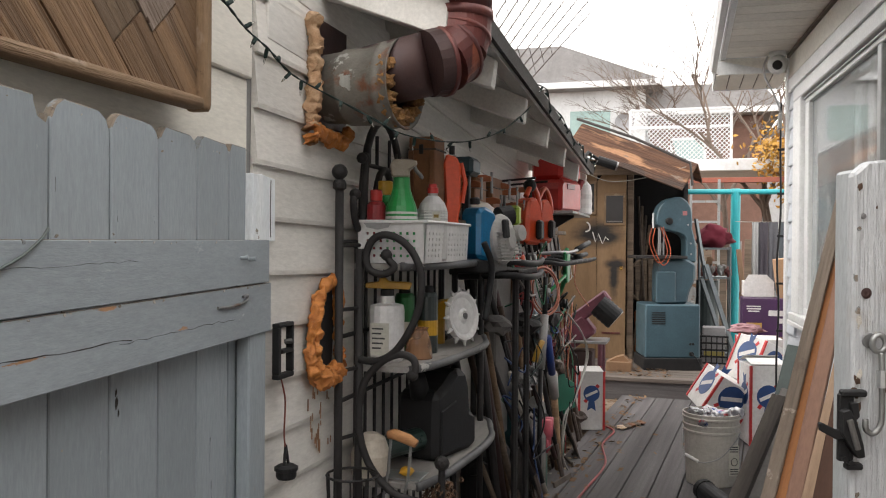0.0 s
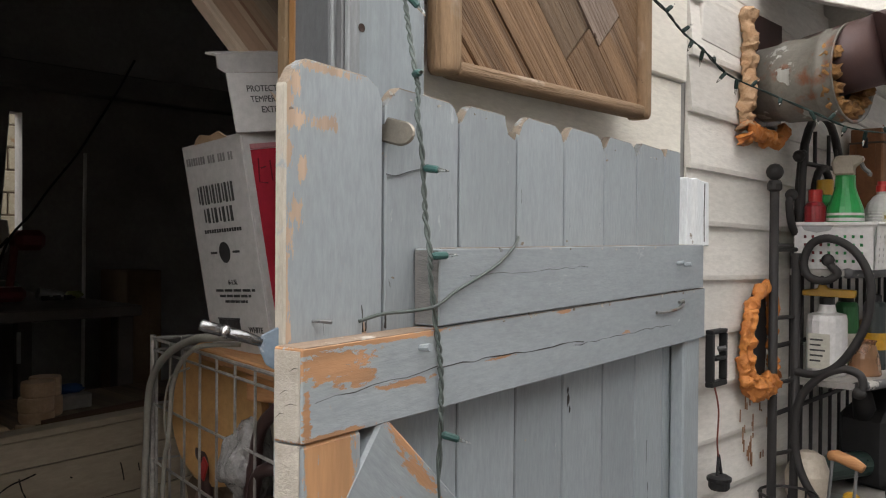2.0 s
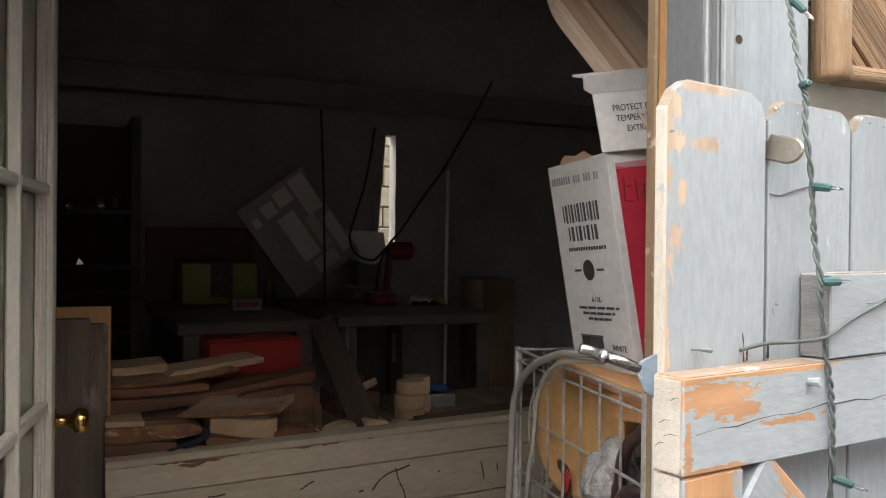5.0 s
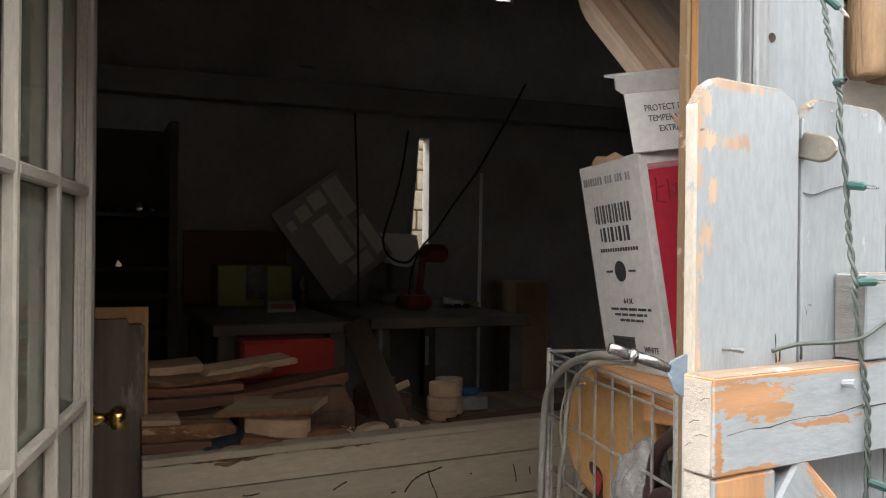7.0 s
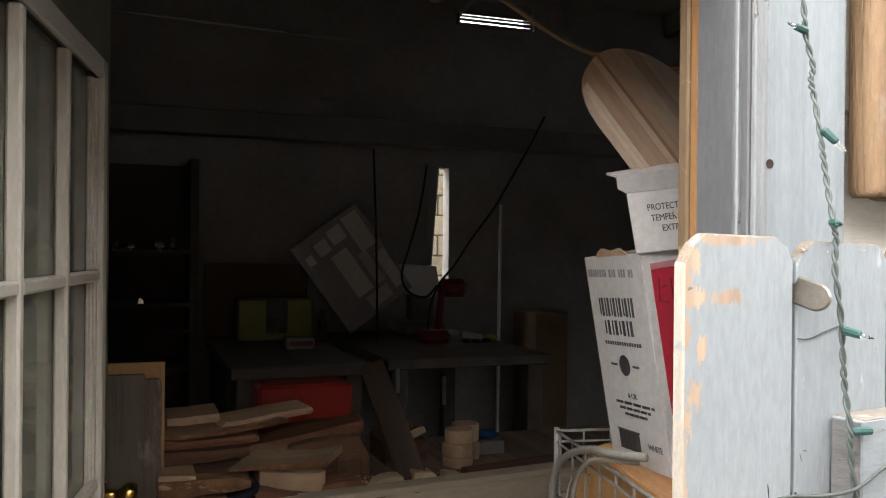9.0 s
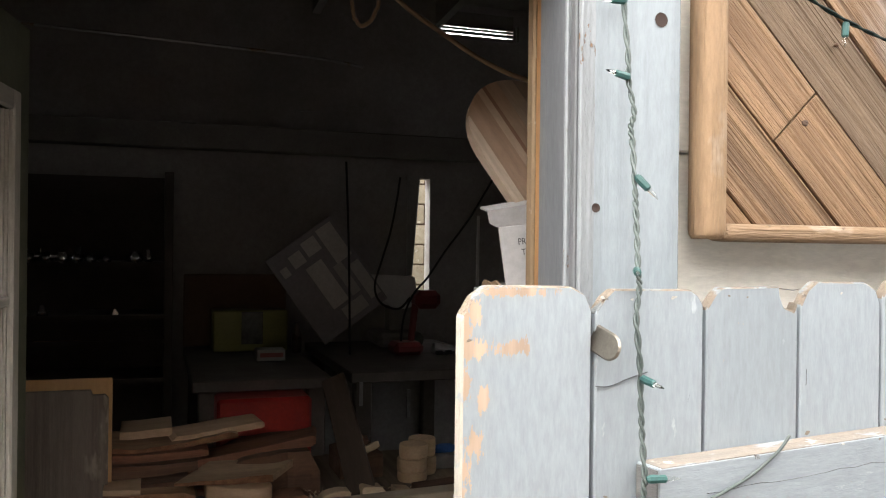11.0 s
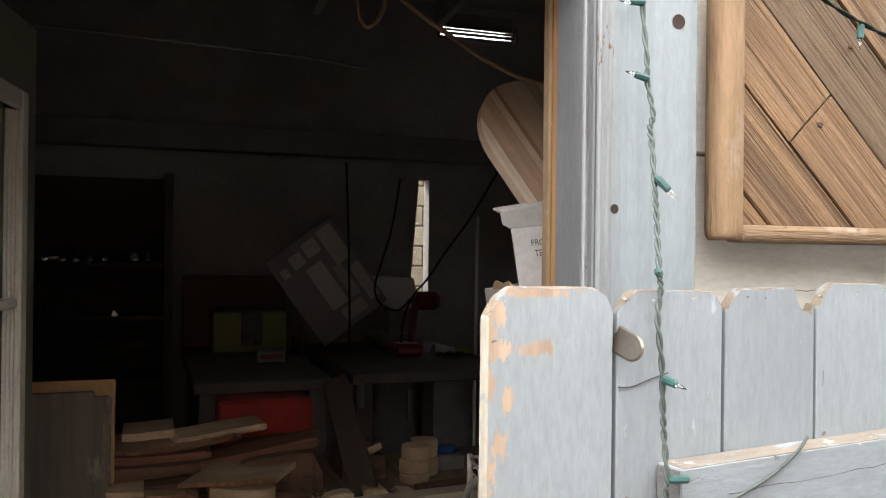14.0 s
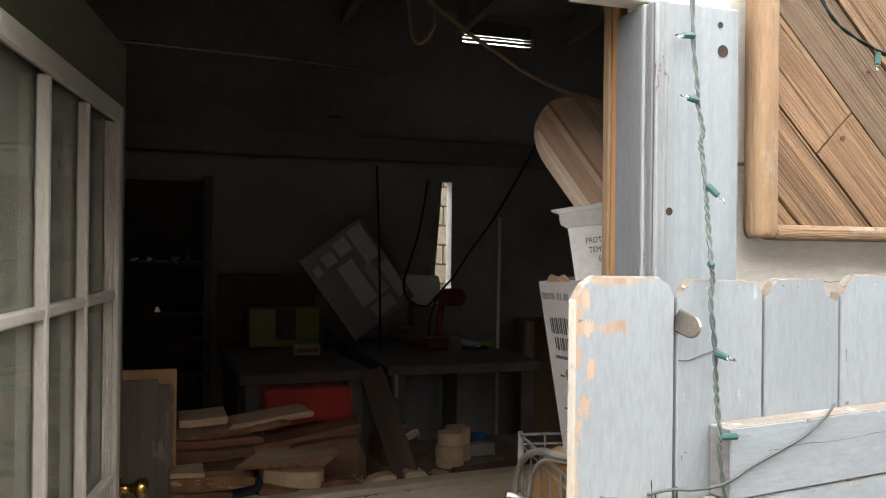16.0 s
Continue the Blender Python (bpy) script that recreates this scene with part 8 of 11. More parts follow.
# red fuel cans on a small shelf
cs = thing("can_shelf", (-0.82, 5.2, 1.42), "small steel shelf with fuel cans", "wall shelf")
part("board", box(-1.0, -0.62, 4.85, 5.75, 1.475, 1.49, 0.002), M_galv, cs)
part("bracket", prism([(0, 0), (0.34, 0), (0.34, -0.015), (0.02, -0.2)], 0, 0.02), M_iron, cs, "", pose(-1.0, 5.2, 1.475))
for k, (y, z, h, w) in enumerate(((5.25, 1.491, 0.20, 0.20), (5.30, 1.692, 0.17, 0.18))):
    rcn = thing("fuel_can", (-0.75, y, z), "red plastic fuel can with a moulded grip", "fuel can", "stacked fuel cans")
    part("body", prism([(-0.17, 0), (0.15, 0), (0.165, 0.03), (0.165, h * 0.72), (0.14, h), (-0.14, h), (-0.17, h * 0.8)], -w / 2 - 0.02, w / 2, bevel=0.022), M_redp, rcn, "", frame_matrix((-0.79, y, z), (0.25, 0.97, 0)))
    part("grip", box(-0.08, 0.04, -w / 2 - 0.024, -w / 2 - 0.018, h * 0.7, h * 0.86, 0.002), M_darkred, rcn, "", frame_matrix((-0.79, y, z), (0.25, 0.97, 0)))
    part("cap", rod((-0.66, y + 0.16, z + h * 0.8), (-0.64, y + 0.18, z + h * 1.05), 0.022), M_darkred, rcn)
wj = thing("white_jug", (-0.66, 5.60, 1.491), "ribbed white jug beside the fuel cans", "jug")
part("body", lathe([(0.06, 0), (0.07, 0.01), (0.066, 0.04), (0.07, 0.07), (0.066, 0.1), (0.07, 0.13), (0.06, 0.19), (0.025, 0.23), (0.022, 0.25)], 18), M_wplastic, wj, "", pose(-0.66, 5.60, 1.491))

# long-handled tools leaning on the wall
handle_mats = [M_oldwood, M_lumber, M_galv, M_iron, M_palewood, plain("green_handle", (0.03, 0.2, 0.1)), plain("blue_handle", (0.03, 0.08, 0.25)), plain("grey_fibre_handle", (0.35, 0.34, 0.33))]
tool_mats = [M_oldwood, M_iron, M_lumber, M_darkpipe, M_oldwood, M_iron, mat("dark_ash_handle", (0.14, 0.09, 0.06), (0.09, 0.06, 0.04), 0.7, scale=14, stretch=(1, 1, 0.1))]
M_can_like = mat("crumpled_foil", (0.45, 0.45, 0.46), (0.25, 0.25, 0.26), 0.35, 0.8, scale=30, bump=0.5)
M_toolsteel = mat("rusted_tool_steel", (0.15, 0.12, 0.10), (0.09, 0.07, 0.06), 0.6, 0.6, scale=20)
for k in range(34):
    y = 3.40 + 0.075 * k + random.uniform(-0.04, 0.04)
    x0, x1 = random.uniform(-0.86, -0.66), random.uniform(-0.97, -0.86)
    zt = random.uniform(0.95, 1.33) if k % 4 else random.uniform(0.7, 0.95)
    y2 = y + random.uniform(-0.12, 0.12)
    tl = thing("garden_tool", (x0, y, -0.05), "long-handled garden tool leaning on the shed wall", "garden tool", "tools leaning on the wall")
    part("handle", tube([(x0, y, 0.12), ((x0 + x1) / 2 + 0.01, (y + y2) / 2, zt * 0.55), (x1, y2, zt)], random.uniform(0.011, 0.017), 8), tool_mats[(k * 5) % 7], tl, "", smooth=True)
    hm = frame_matrix((x0, y, 0.14), (Vector((x0 - x1, y - y2, -zt))).normalized(), (random.uniform(-0.4, 0.4), 1, 0))
    if k % 3 == 0:
        part("blade", prism([(-0.02, -0.02), (0.05, -0.07), (0.16, -0.075), (0.2, 0.0), (0.16, 0.075), (0.05, 0.07), (-0.02, 0.02)], -0.003, 0.003), M_toolsteel, tl, "shovel blade", hm)
    elif k % 3 == 1:
        part("head", box(0.12, 0.15, -0.006, 0.006, -0.12, 0.12, 0.002), M_toolsteel, tl, "rake head", hm)
        for q in range(7):
            part("tine", rod((0.14, 0.0, -0.11 + 0.037 * q), (0.19, 0.02, -0.11 + 0.037 * q), 0.0035, seg=5), M_toolsteel, tl, "", hm)
    else:
        part("ferrule", tube([(-0.05, 0, 0), (0.19, 0, 0)], [0.016, 0.012], 8), M_toolsteel, tl, "steel ferrule", hm)
sp = thing("broom_stick", (-0.76, 4.7, 0), "bare grey wooden handle leaning out over the soil", "handle")
part("shaft", tube([(-0.68, 4.40, -0.05), (-0.72, 4.239, 0.213), (-0.80, 3.984, 0.681)], 0.015, 8), M_bare, sp, "", smooth=True)
# propane tank
pt = thing("green_gas_tank", (-0.90, 5.0, -0.06), "green steel gas tank standing among the tools", "gas tank")
part("body", lathe([(0.07, 0), (0.10, 0.02), (0.11, 0.06), (0.11, 0.24), (0.09, 0.30), (0.04, 0.33), (0.03, 0.36)], 22), plain("bottle_green_paint", (0.01, 0.11, 0.075), 0.4), pt, "", pose(-0.81, 4.50, -0.06), smooth=True)
part("collar", lathe([(0.06, 0.32), (0.06, 0.42), (0.055, 0.42), (0.055, 0.32)], 18), plain("bottle_green_paint", (0.01, 0.11, 0.075), 0.4), pt, "", pose(-0.81, 4.50, -0.06))
for k, (x, y, r, h, mt, lb) in enumerate(((-0.86, 5.35, 0.07, 0.28, M_wplastic, "dirty white jug on the soil"), (-0.76, 5.42, 0.035, 0.20, M_redp, "pinkish red bottle on the soil"), (-0.80, 4.45, 0.10, 0.45, M_dark, "dark tin bin on the soil"), (-0.90, 3.9, 0.12, 0.5, M_black, "black tub on the soil"), (-0.85, 5.75, 0.06, 0.3, plain("teal_plastic", (0.03, 0.28, 0.2)), "teal plastic bottle on the soil"))):
    solo("container", lathe([(r * 0.9, 0), (r, 0.02), (r, h * 0.75), (r * 0.6, h * 0.9), (r * 0.35, h), (0.0, h)], 18), mt, lb, "container", pose(x, y, -0.06))
# old green bicycle hung among the tools: two small copper-coloured wheels, frame, handlebar
bike = thing("green_bicycle", (-0.7, 4.8, 0.9), "small green bicycle with copper rims hung among the tools", "bicycle")
M_rim = plain("copper_rim", (0.42, 0.15, 0.10), 0.35, 0.5)
M_bikegreen = plain("bright_green_paint", (0.03, 0.30, 0.10), 0.35)
for j, (q, r, tilt) in enumerate(((Vector((-0.72, 4.49, 1.046)), 0.128, 0.5), (Vector((-0.78, 4.45, 1.02)), 0.12, 0.35))):
    W = frame_matrix(q, (tilt, 1, 0.05), (1, -tilt, 0.15))
    wh = part("wheel", tube([(r * math.cos(a), r * math.sin(a), 0) for a in np.linspace(0, math.tau, 33)[:-1]], 0.0075, 7, closed=True), M_rim if j == 0 else M_black, bike, "thin wheel", W, smooth=True)
    part("rim", tube([(r * 0.86 * math.cos(a), r * 0.86 * math.sin(a), 0.004) for a in np.linspace(0, math.tau, 33)[:-1]], 0.004, 6, closed=True), M_chrome if j else M_rim, wh, "", W, smooth=True)
    part("hub", rod((0, 0, -0.03), (0, 0, 0.03), 0.014), M_steel, wh, "", W)
    for k in range(12):
        a1 = math.tau * k / 12
        part("spoke", rod((0.012 * math.cos(a1 + 0.9), 0.012 * math.sin(a1 + 0.9), 0.01 * (-1) ** k), (r * 0.87 * math.cos(a1), r * 0.87 * math.sin(a1), 0), 0.0018, seg=4), M_hose, wh, "", W)
part("fork", tube([(-0.69, 4.50, 1.05), (-0.655, 4.83, 1.12), (-0.65, 4.75, 1.25)], 0.009, 7), M_bikegreen, bike, "green fork", smooth=True)
part("head_tube", prism([(-0.02, -0.11), (0.02, -0.10), (0.032, 0.06), (0.006, 0.10), (-0.026, 0.07)], -0.014, 0.014, bevel=0.005), M_bikegreen, bike, "green frame", frame_matrix((-0.655, 4.85, 1.18), (0.25, 0.95, -0.2), (0.0, 0.35, 0.95)))
part("frame_tube", tube([(-0.66, 4.86, 1.10), (-0.78, 5.2, 0.9), (-0.8, 5.3, 0.75)], 0.014, 8), M_bikegreen, bike, "green frame tube", smooth=True)
part("handlebar", tube(smooth_path([(-0.90, 4.62, 1.23), (-0.70, 4.72, 1.25), (-0.64, 4.9, 1.25), (-0.60, 5.05, 1.27), (-0.57, 5.2, 1.30)], 6), 0.010, 8), M_steel, bike, "steel handlebar", smooth=True)
part("grip", tube([(-0.615, 5.0, 1.265), (-0.57, 5.22, 1.305)], 0.017, 8), M_black, bike, "black rubber grip", smooth=True)
part("grip", tube([(-0.63, 5.08, 1.22), (-0.60, 5.36, 1.235)], 0.015, 8), M_black, bike, "black rubber grip", smooth=True)
# named odds and ends in the heap
fp = thing("fibre_pole", (-0.70, 4.25, 0.0), "grey fibreglass pole with black ends", "pole")
part("shaft", tube([(-0.70, 4.37, 0.927), (-0.70, 4.262, 0.662)], 0.021, 10), handle_mats[7], fp, "grey shaft", smooth=True)
part("end", tube([(-0.71, 4.45, 1.12), (-0.70, 4.37, 0.925)], 0.013, 8), M_black, fp, "", smooth=True)
part("end", tube([(-0.70, 4.262, 0.663), (-0.69, 4.18, 0.40), (-0.68, 4.1, -0.05)], 0.012, 8), M_black, fp, "", smooth=True)
bs2 = thing("sleeved_shovel", (-0.70, 4.8, 0), "wooden shovel with a blue and white sleeve", "shovel")
part("sleeve", tube([(-0.705, 4.50, 0.80), (-0.70, 4.64, 0.585)], 0.021, 10), plain("royal_blue_sleeve", (0.015, 0.05, 0.24)), bs2, "blue sleeve", smooth=True)
part("sleeve", tube([(-0.70, 4.64, 0.585), (-0.70, 4.735, 0.44)], [0.03, 0.026], 10), plain("off_white_sleeve", (0.55, 0.53, 0.5)), bs2, "off-white sleeve", smooth=True)
part("handle", tube([(-0.70, 4.735, 0.44), (-0.69, 4.82, 0.12), (-0.69, 4.85, -0.05)], 0.020, 8), M_lumber, bs2, "", smooth=True)
gc = thing("green_plastic_seat", (-0.72, 5.25, -0.06), "broken green plastic seat among the tools", "seat")
part("panel", prism([(-0.09, 0.0), (0.10, 0.0), (0.07, 0.16), (-0.02, 0.20), (-0.09, 0.34), (-0.12, 0.30)], -0.008, 0.008, bevel=0.003), plain("emerald_plastic", (0.008, 0.17, 0.10), 0.35), gc, "", frame_matrix((-0.70, 5.2, 0.28), (0.45, 0.88, 0), (0, -0.1, 1)))
part("leg", rod((-0.72, 5.2, -0.06), (-0.71, 5.2, 0.3), 0.014), plain("emerald_plastic", (0.008, 0.17, 0.10), 0.35), gc)
solo("teal_case", box(-0.93, -0.84, 4.40, 4.53, 0.30, 0.80, 0.01), plain("deep_teal_case", (0.015, 0.09, 0.10), 0.5), "deep teal case standing among the tools", "case", Matrix.Translation((0, 0, -0.36)))
solo("yellow_sprayer", tube(smooth_path([(-0.73, 4.25, 0.70), (-0.71, 4.26, 0.77), (-0.70, 4.31, 0.79), (-0.70, 4.33, 0.73), (-0.71, 4.30, 0.69)], 6), 0.016, 8), plain("amber_yellow_plastic", (0.62, 0.34, 0.04), 0.4), "amber yellow plastic sprayer in the heap", "sprayer", smooth=True)
solo("white_plastic_bag", blob((-0.79, 4.68, 0.30), (0.06, 0.06, 0.13), rough=0.55, freq=2.4, sub=3, seed=4.0), plain("white_bag_film", (0.62, 0.6, 0.58), 0.5), "crumpled white plastic bag in the heap", "bag", smooth=True)
for k in range(2):
    gl = thing("pink_glove", (-0.70, 4.47 + 0.06 * k, 0.2), "faded pink rubber glove hung on a tool", "glove", "pink gloves")
    part("cuff", tube([(-0.70, 4.47 + 0.06 * k, 0.36), (-0.70, 4.48 + 0.06 * k, 0.26)], [0.028, 0.024], 9), plain("faded_pink_rubber", (0.62, 0.12, 0.16), 0.5), gl, "", smooth=True)
    for f in range(3):
        part("finger", tube([(-0.70, 4.465 + 0.06 * k + 0.016 * f, 0.27), (-0.695, 4.46 + 0.06 * k + 0.02 * f, 0.19 + 0.012 * (f % 2))], [0.010, 0.007], 6), plain("faded_pink_rubber", (0.62, 0.12, 0.16), 0.5), gl, "", smooth=True)
for k, (y, z, s3, mt, lb) in enumerate(((4.56, 0.88, 0.06, plain("pale_blue_film", (0.30, 0.42, 0.45), 0.35), "crumpled pale blue film in the heap"), (4.48, 0.60, 0.05, M_can_like, "crumpled foil in the heap"), (4.20, 0.58, 0.045, M_can_like, "crumpled foil in the heap"), (4.75, 0.82, 0.05, plain("grey_rag", (0.25, 0.24, 0.23), 0.9), "grey rag in the heap"), (4.95, 0.70, 0.06, plain("maroon_rag", (0.14, 0.02, 0.03), 0.9), "maroon rag in the heap"))):
    solo("crumpled_scrap", blob((-0.78, y, z), (s3 * 0.8, s3 * 1.3, s3), rough=0.9, freq=3.0, sub=3, seed=k * 5.0), mt, lb, "scrap")
cable_mats = (M_black, plain("copper_wire", (0.45, 0.18, 0.10), 0.35, 0.8), handle_mats[5], M_iron, plain("dark_red_flex", (0.28, 0.03, 0.03)), M_hose, M_cord, plain("blue_flex", (0.03, 0.07, 0.2)))
for k in range(44):
    y = random.uniform(3.7, 5.7)
    z = random.uniform(0.45, 1.28)
    x = random.uniform(-0.80, -0.66)
    pts = [(x, y, z)]
    for q in range(4):
        pts.append((x + random.uniform(-0.05, 0.05), pts[-1][1] + random.uniform(-0.16, 0.2), pts[-1][2] + random.uniform(-0.22, 0.10)))
    solo("loose_cable", tube(smooth_path(pts, 6), random.uniform(0.003, 0.006), 5), cable_mats[k % 8], "loose cable draped over the tools", "cable", group="draped cables", smooth=True)
for k in range(2):
    solo("pale_hose", tube(smooth_path([(-0.66 - 0.02 * k, 5.0 + 0.1 * k, 0.88), (-0.62, 5.4, 0.72), (-0.61, 5.6 - 0.1 * k, 0.55), (-0.64, 5.2, 0.36), (-0.66, 4.85 + 0.15 * k, 0.30), (-0.66, 4.8, 0.10), (-0.62, 4.9, -0.045)], 8), 0.0055, 6), M_hose, "pale thin hose looping down to the soil", "hose", group="pale hoses", smooth=True)
for k in range(5):
    solo("handlebar", tube(smooth_path([(-0.9, 4.3 + 0.25 * k, 1.18), (-0.72, 4.4 + 0.25 * k, 1.20 + 0.01 * k), (-0.63, 4.52 + 0.25 * k, 1.19), (-0.58, 4.7 + 0.25 * k, 1.20)], 6), 0.012, 8), M_black, "black handlebar stored by the wall", "handlebar", group="stored handlebars", smooth=True)
solo("bar_rest", box(-0.95, -0.90, 4.1, 5.6, 0.3, 1.17, 0.01), M_dark, "dark board holding stored handlebars", "board")
for k in range(10):
    y = 3.95 + 0.17 * k
    mt = (M_redp, M_orange, M_iron, M_galv, M_clamp)[k % 5]
    hk2 = thing("hanging_tool", (-0.8, y, 1.25), "small tool hung from a hook under the wall shelf", "hand tool", "tools under the shelf")
    part("shaft", tube([(-0.80, y, 1.34), (-0.78, y + 0.02, 1.22), (-0.77, y + 0.04, 1.10 - 0.04 * (k % 3))], 0.007, 6), M_steel if k % 2 else M_iron, hk2, "", smooth=True)
    part("handle", tube([(-0.78, y + 0.02, 1.24), (-0.77, y + 0.035, 1.13)], [0.014, 0.011], 8), mt, hk2, "", smooth=True)
# crumpled foil and plastic in the heap
for k in range(16):
    y = random.uniform(3.6, 5.9)
    solo("heap_scrap", blob((random.uniform(-0.9, -0.72), y, random.uniform(0.1, 0.95)), (random.uniform(0.03, 0.09), random.uniform(0.04, 0.1), random.uniform(0.03, 0.1)), rough=0.7, freq=2.3, seed=k * 2.7), (M_dark, M_black, M_oldwood, M_iron, M_toolsteel)[k % 5], "scrap piece in the heap of tools", "scrap", group="scrap heap")
# pink machine with a black motor
pk = thing("pink_machine", (-0.72, 6.4, 0), "faded pink machine with a black motor on a stand", "machine")
M_pink = mat("faded_maroon_paint", (0.165, 0.04, 0.065), (0.10, 0.025, 0.04), 0.5, scale=9, bump=0.2)
part("arm", box(-0.19, 0.19, -0.06, 0.06, -0.045, 0.05, 0.012), M_pink, pk, "tilted arm", pose(-0.70, 6.4, 0.80, 0, -38, 0))
part("gearbox", box(-0.10, 0.12, -0.09, 0.09, -0.09, 0.08, 0.02), M_pink, pk, "", pose(-0.78, 6.42, 0.64, 0, -38, 0))
part("motor", rod((-0.62, 6.36, 0.85), (-0.49, 6.36, 0.74), 0.085, seg=20), M_black, pk, "black motor")
for k in range(4):
    f = 0.15 + 0.22 * k
    a = Vector((-0.62, 6.36, 0.85)).lerp(Vector((-0.49, 6.36, 0.74)), f)
    part("motor_rib", rod(a, a + Vector((0.012, 0, -0.010)), 0.089, seg=20), M_black, pk, "")
part("motor_band", rod((-0.505, 6.36, 0.753), (-0.488, 6.36, 0.738), 0.080, seg=20), M_greyplastic, pk, "grey motor end")
part("table", box(-0.95, -0.55, 6.3, 6.6, 0.56, 0.58, 0.003), M_steel, pk)
for x, y in ((-0.92, 6.33), (-0.6, 6.33), (-0.92, 6.57), (-0.6, 6.57)):
    part("leg", rod((x, y, -0.06), (x, y, 0.57), 0.018), M_pink, pk)
part("base_panel", box(-0.9, -0.66, 6.36, 6.56, 0.25, 0.5, 0.01), M_darkpipe, pk)

# drink cartons: white, with blue discs and red bands
M_bluep = plain("blue_print", (0.015, 0.06, 0.2), 0.45)
M_redb = plain("red_print_band", (0.55, 0.03, 0.03), 0.45)


def drink_carton(m, w, d, h, label, flaps=False):
    """A white carton with plain shapes in its colours; m places the middle of its base."""
    th = thing("drink_carton", m.translation, label, "carton", "drink cartons")
    part("body", box(-w / 2, w / 2, -d / 2, d / 2, 0, h, 0.003), M_carton, th, "", m)
    for sx in (-1, 1):
        for sy in (-1, 1):
            part("edge_band", box(sx * w / 2 - 0.008, sx * w / 2 + 0.008, sy * d / 2 - 0.008, sy * d / 2 + 0.008, 0.002, h - 0.002), M_redb, th, "red printed edge", m @ Matrix.Diagonal((1.001, 1.001, 1, 1)))
    for s, ax in ((-1, "y"), (1, "y"), (-1, "x"), (1, "x")):
        fm = m @ (frame_matrix((0, s * (d / 2 + 0.0005), h * 0.62), (1, 0, 0), (0, s, 0)) if ax == "y" else frame_matrix((s * (w / 2 + 0.0005), 0, h * 0.62), (0, 1, 0), (s, 0, 0)))
        r = min(w, d) * 0.33
        part("disc", lathe([(r, 0.0), (r, 0.0012), (0.0, 0.0014)], 22), M_bluep, th, "round blue mark", fm)
        part("stripe", box(-r * 0.8, r * 0.8, -r * 0.16, r * 0.16, 0.0015, 0.0022), M_carton, th, "", fm @ pose(0, 0, 0, 0, 0, 25))
        part("stripe", box(-w * 0.45, w * 0.45, -0.012, 0.012, 0.0, 0.0008), M_redb, th, "red slanting band", fm @ pose(0, 0.0, 0, 0, 0, 52))
        part("ribbon", prism([(-0.02, 0), (0.02, 0), (0.03, -0.07), (0.0, -0.05), (-0.03, -0.07)], -0.001, 0.0, m=pose(0, -r * 0.9, 0.0, -90, 0, 0)), M_bluep, th, "blue ribbon mark", fm)
    if flaps:
        part("flap", box(-w / 2, w / 2, 0, d * 0.5, 0, 0.003), M_carton, th, "open flap", m @ Matrix.Translation((0, -d / 2, h + 0.006)) @ pose(0, 0, 0, 12, 0, 0))
        part("flap", box(-w / 2, w / 2, -d * 0.5, 0, 0, 0.003), M_carton, th, "open flap", m @ Matrix.Translation((0, d / 2, h + 0.006)) @ pose(0, 0, 0, -20, 0, 0))
    return th


drink_carton(pose(-0.645, 6.06, 0.004, 0, 0, 12), 0.17, 0.26, 0.41, "upright white drink carton with blue discs by the deck edge")
# ---- east side: the white house, gate post, lumber, bucket, cartons ----
M_house = mat("white_vinyl_siding", (0.62, 0.66, 0.71), (0.56, 0.60, 0.65), 0.5, scale=6, stretch=(1, 0.1, 1), bump=0.15, vary=0.04)
M_trim = mat("white_house_trim", (0.80, 0.81, 0.81), (0.75, 0.76, 0.76), 0.5, scale=8, bump=0.15, vary=0.03)
M_vinyl = mat("beige_soffit_vinyl", (0.84, 0.81, 0.74), (0.80, 0.77, 0.70), 0.55, scale=6, bump=0.1, vary=0.04)
M_room = mat("dim_room_wall", (0.4, 0.4, 0.39), (0.33, 0.33, 0.32), 0.8)
HY = 5.72
# the house stands a little askew to the alley
EM = Matrix.Translation((0.606, 5.72, 0)) @ pose(0, 0, 0, 0, 0, 3.3) @ Matrix.Translation((-0.60, -5.72, 0))
east = structure("wall_east", join(join(join(box(0.62, 0.74, 1.55, 1.9, -0.06, 2.486), box(0.62, 0.74, 5.20, HY, -0.06, 2.486)), box(0.62, 0.74, 1.9, 5.20, -0.06, 0.90)), box(0.62, 0.74, 1.9, 5.20, 2.15, 2.486)), M_house, "white house wall with a wide window", EM)
LAP = [(0.0, 0.0), (-0.016, 0.0), (-0.018, 0.012), (-0.004, 0.118), (0.0, 0.118)]
for k in range(21):
    z0 = -0.05 + 0.115 * k
    for y0, y1 in ((1.55, HY),) if z0 + 0.12 < 0.83 else ((1.55, 1.83), (5.43, HY)):
        part("siding_board", prism(LAP, y0, y1), M_house, east, at=EM @ pose(0.621, 0, z0))
    part("siding_board", prism(LAP, 0, 3.0), M_house, east, at=pose(0.66, HY + 0.002, z0, 0, 0, -90))
structure("wall_east_south", box(0.86, 3.6, 1.55, 1.65, -0.06, 2.6), M_house, "white south end of the house")
structure("wall_east_return", box(0.64, 3.6, 5.6, 5.715, -0.06, 2.486), M_house, "white end wall of the house")
part("corner_post", box(0.592, 0.66, HY - 0.05, HY + 0.02, -0.05, 2.48, 0.004), M_trim, east, at=EM)
part("upper_wall", box(0.604, 0.621, 1.55, HY - 0.052, 2.34, 2.486, 0.002), M_vinyl, east, "plain pale band of wall under the soffit", EM)
part("frieze", box(0.598, 0.621, 1.55, 5.66, 2.247, 2.334, 0.004), M_trim, east, "white frieze board over the window", EM)
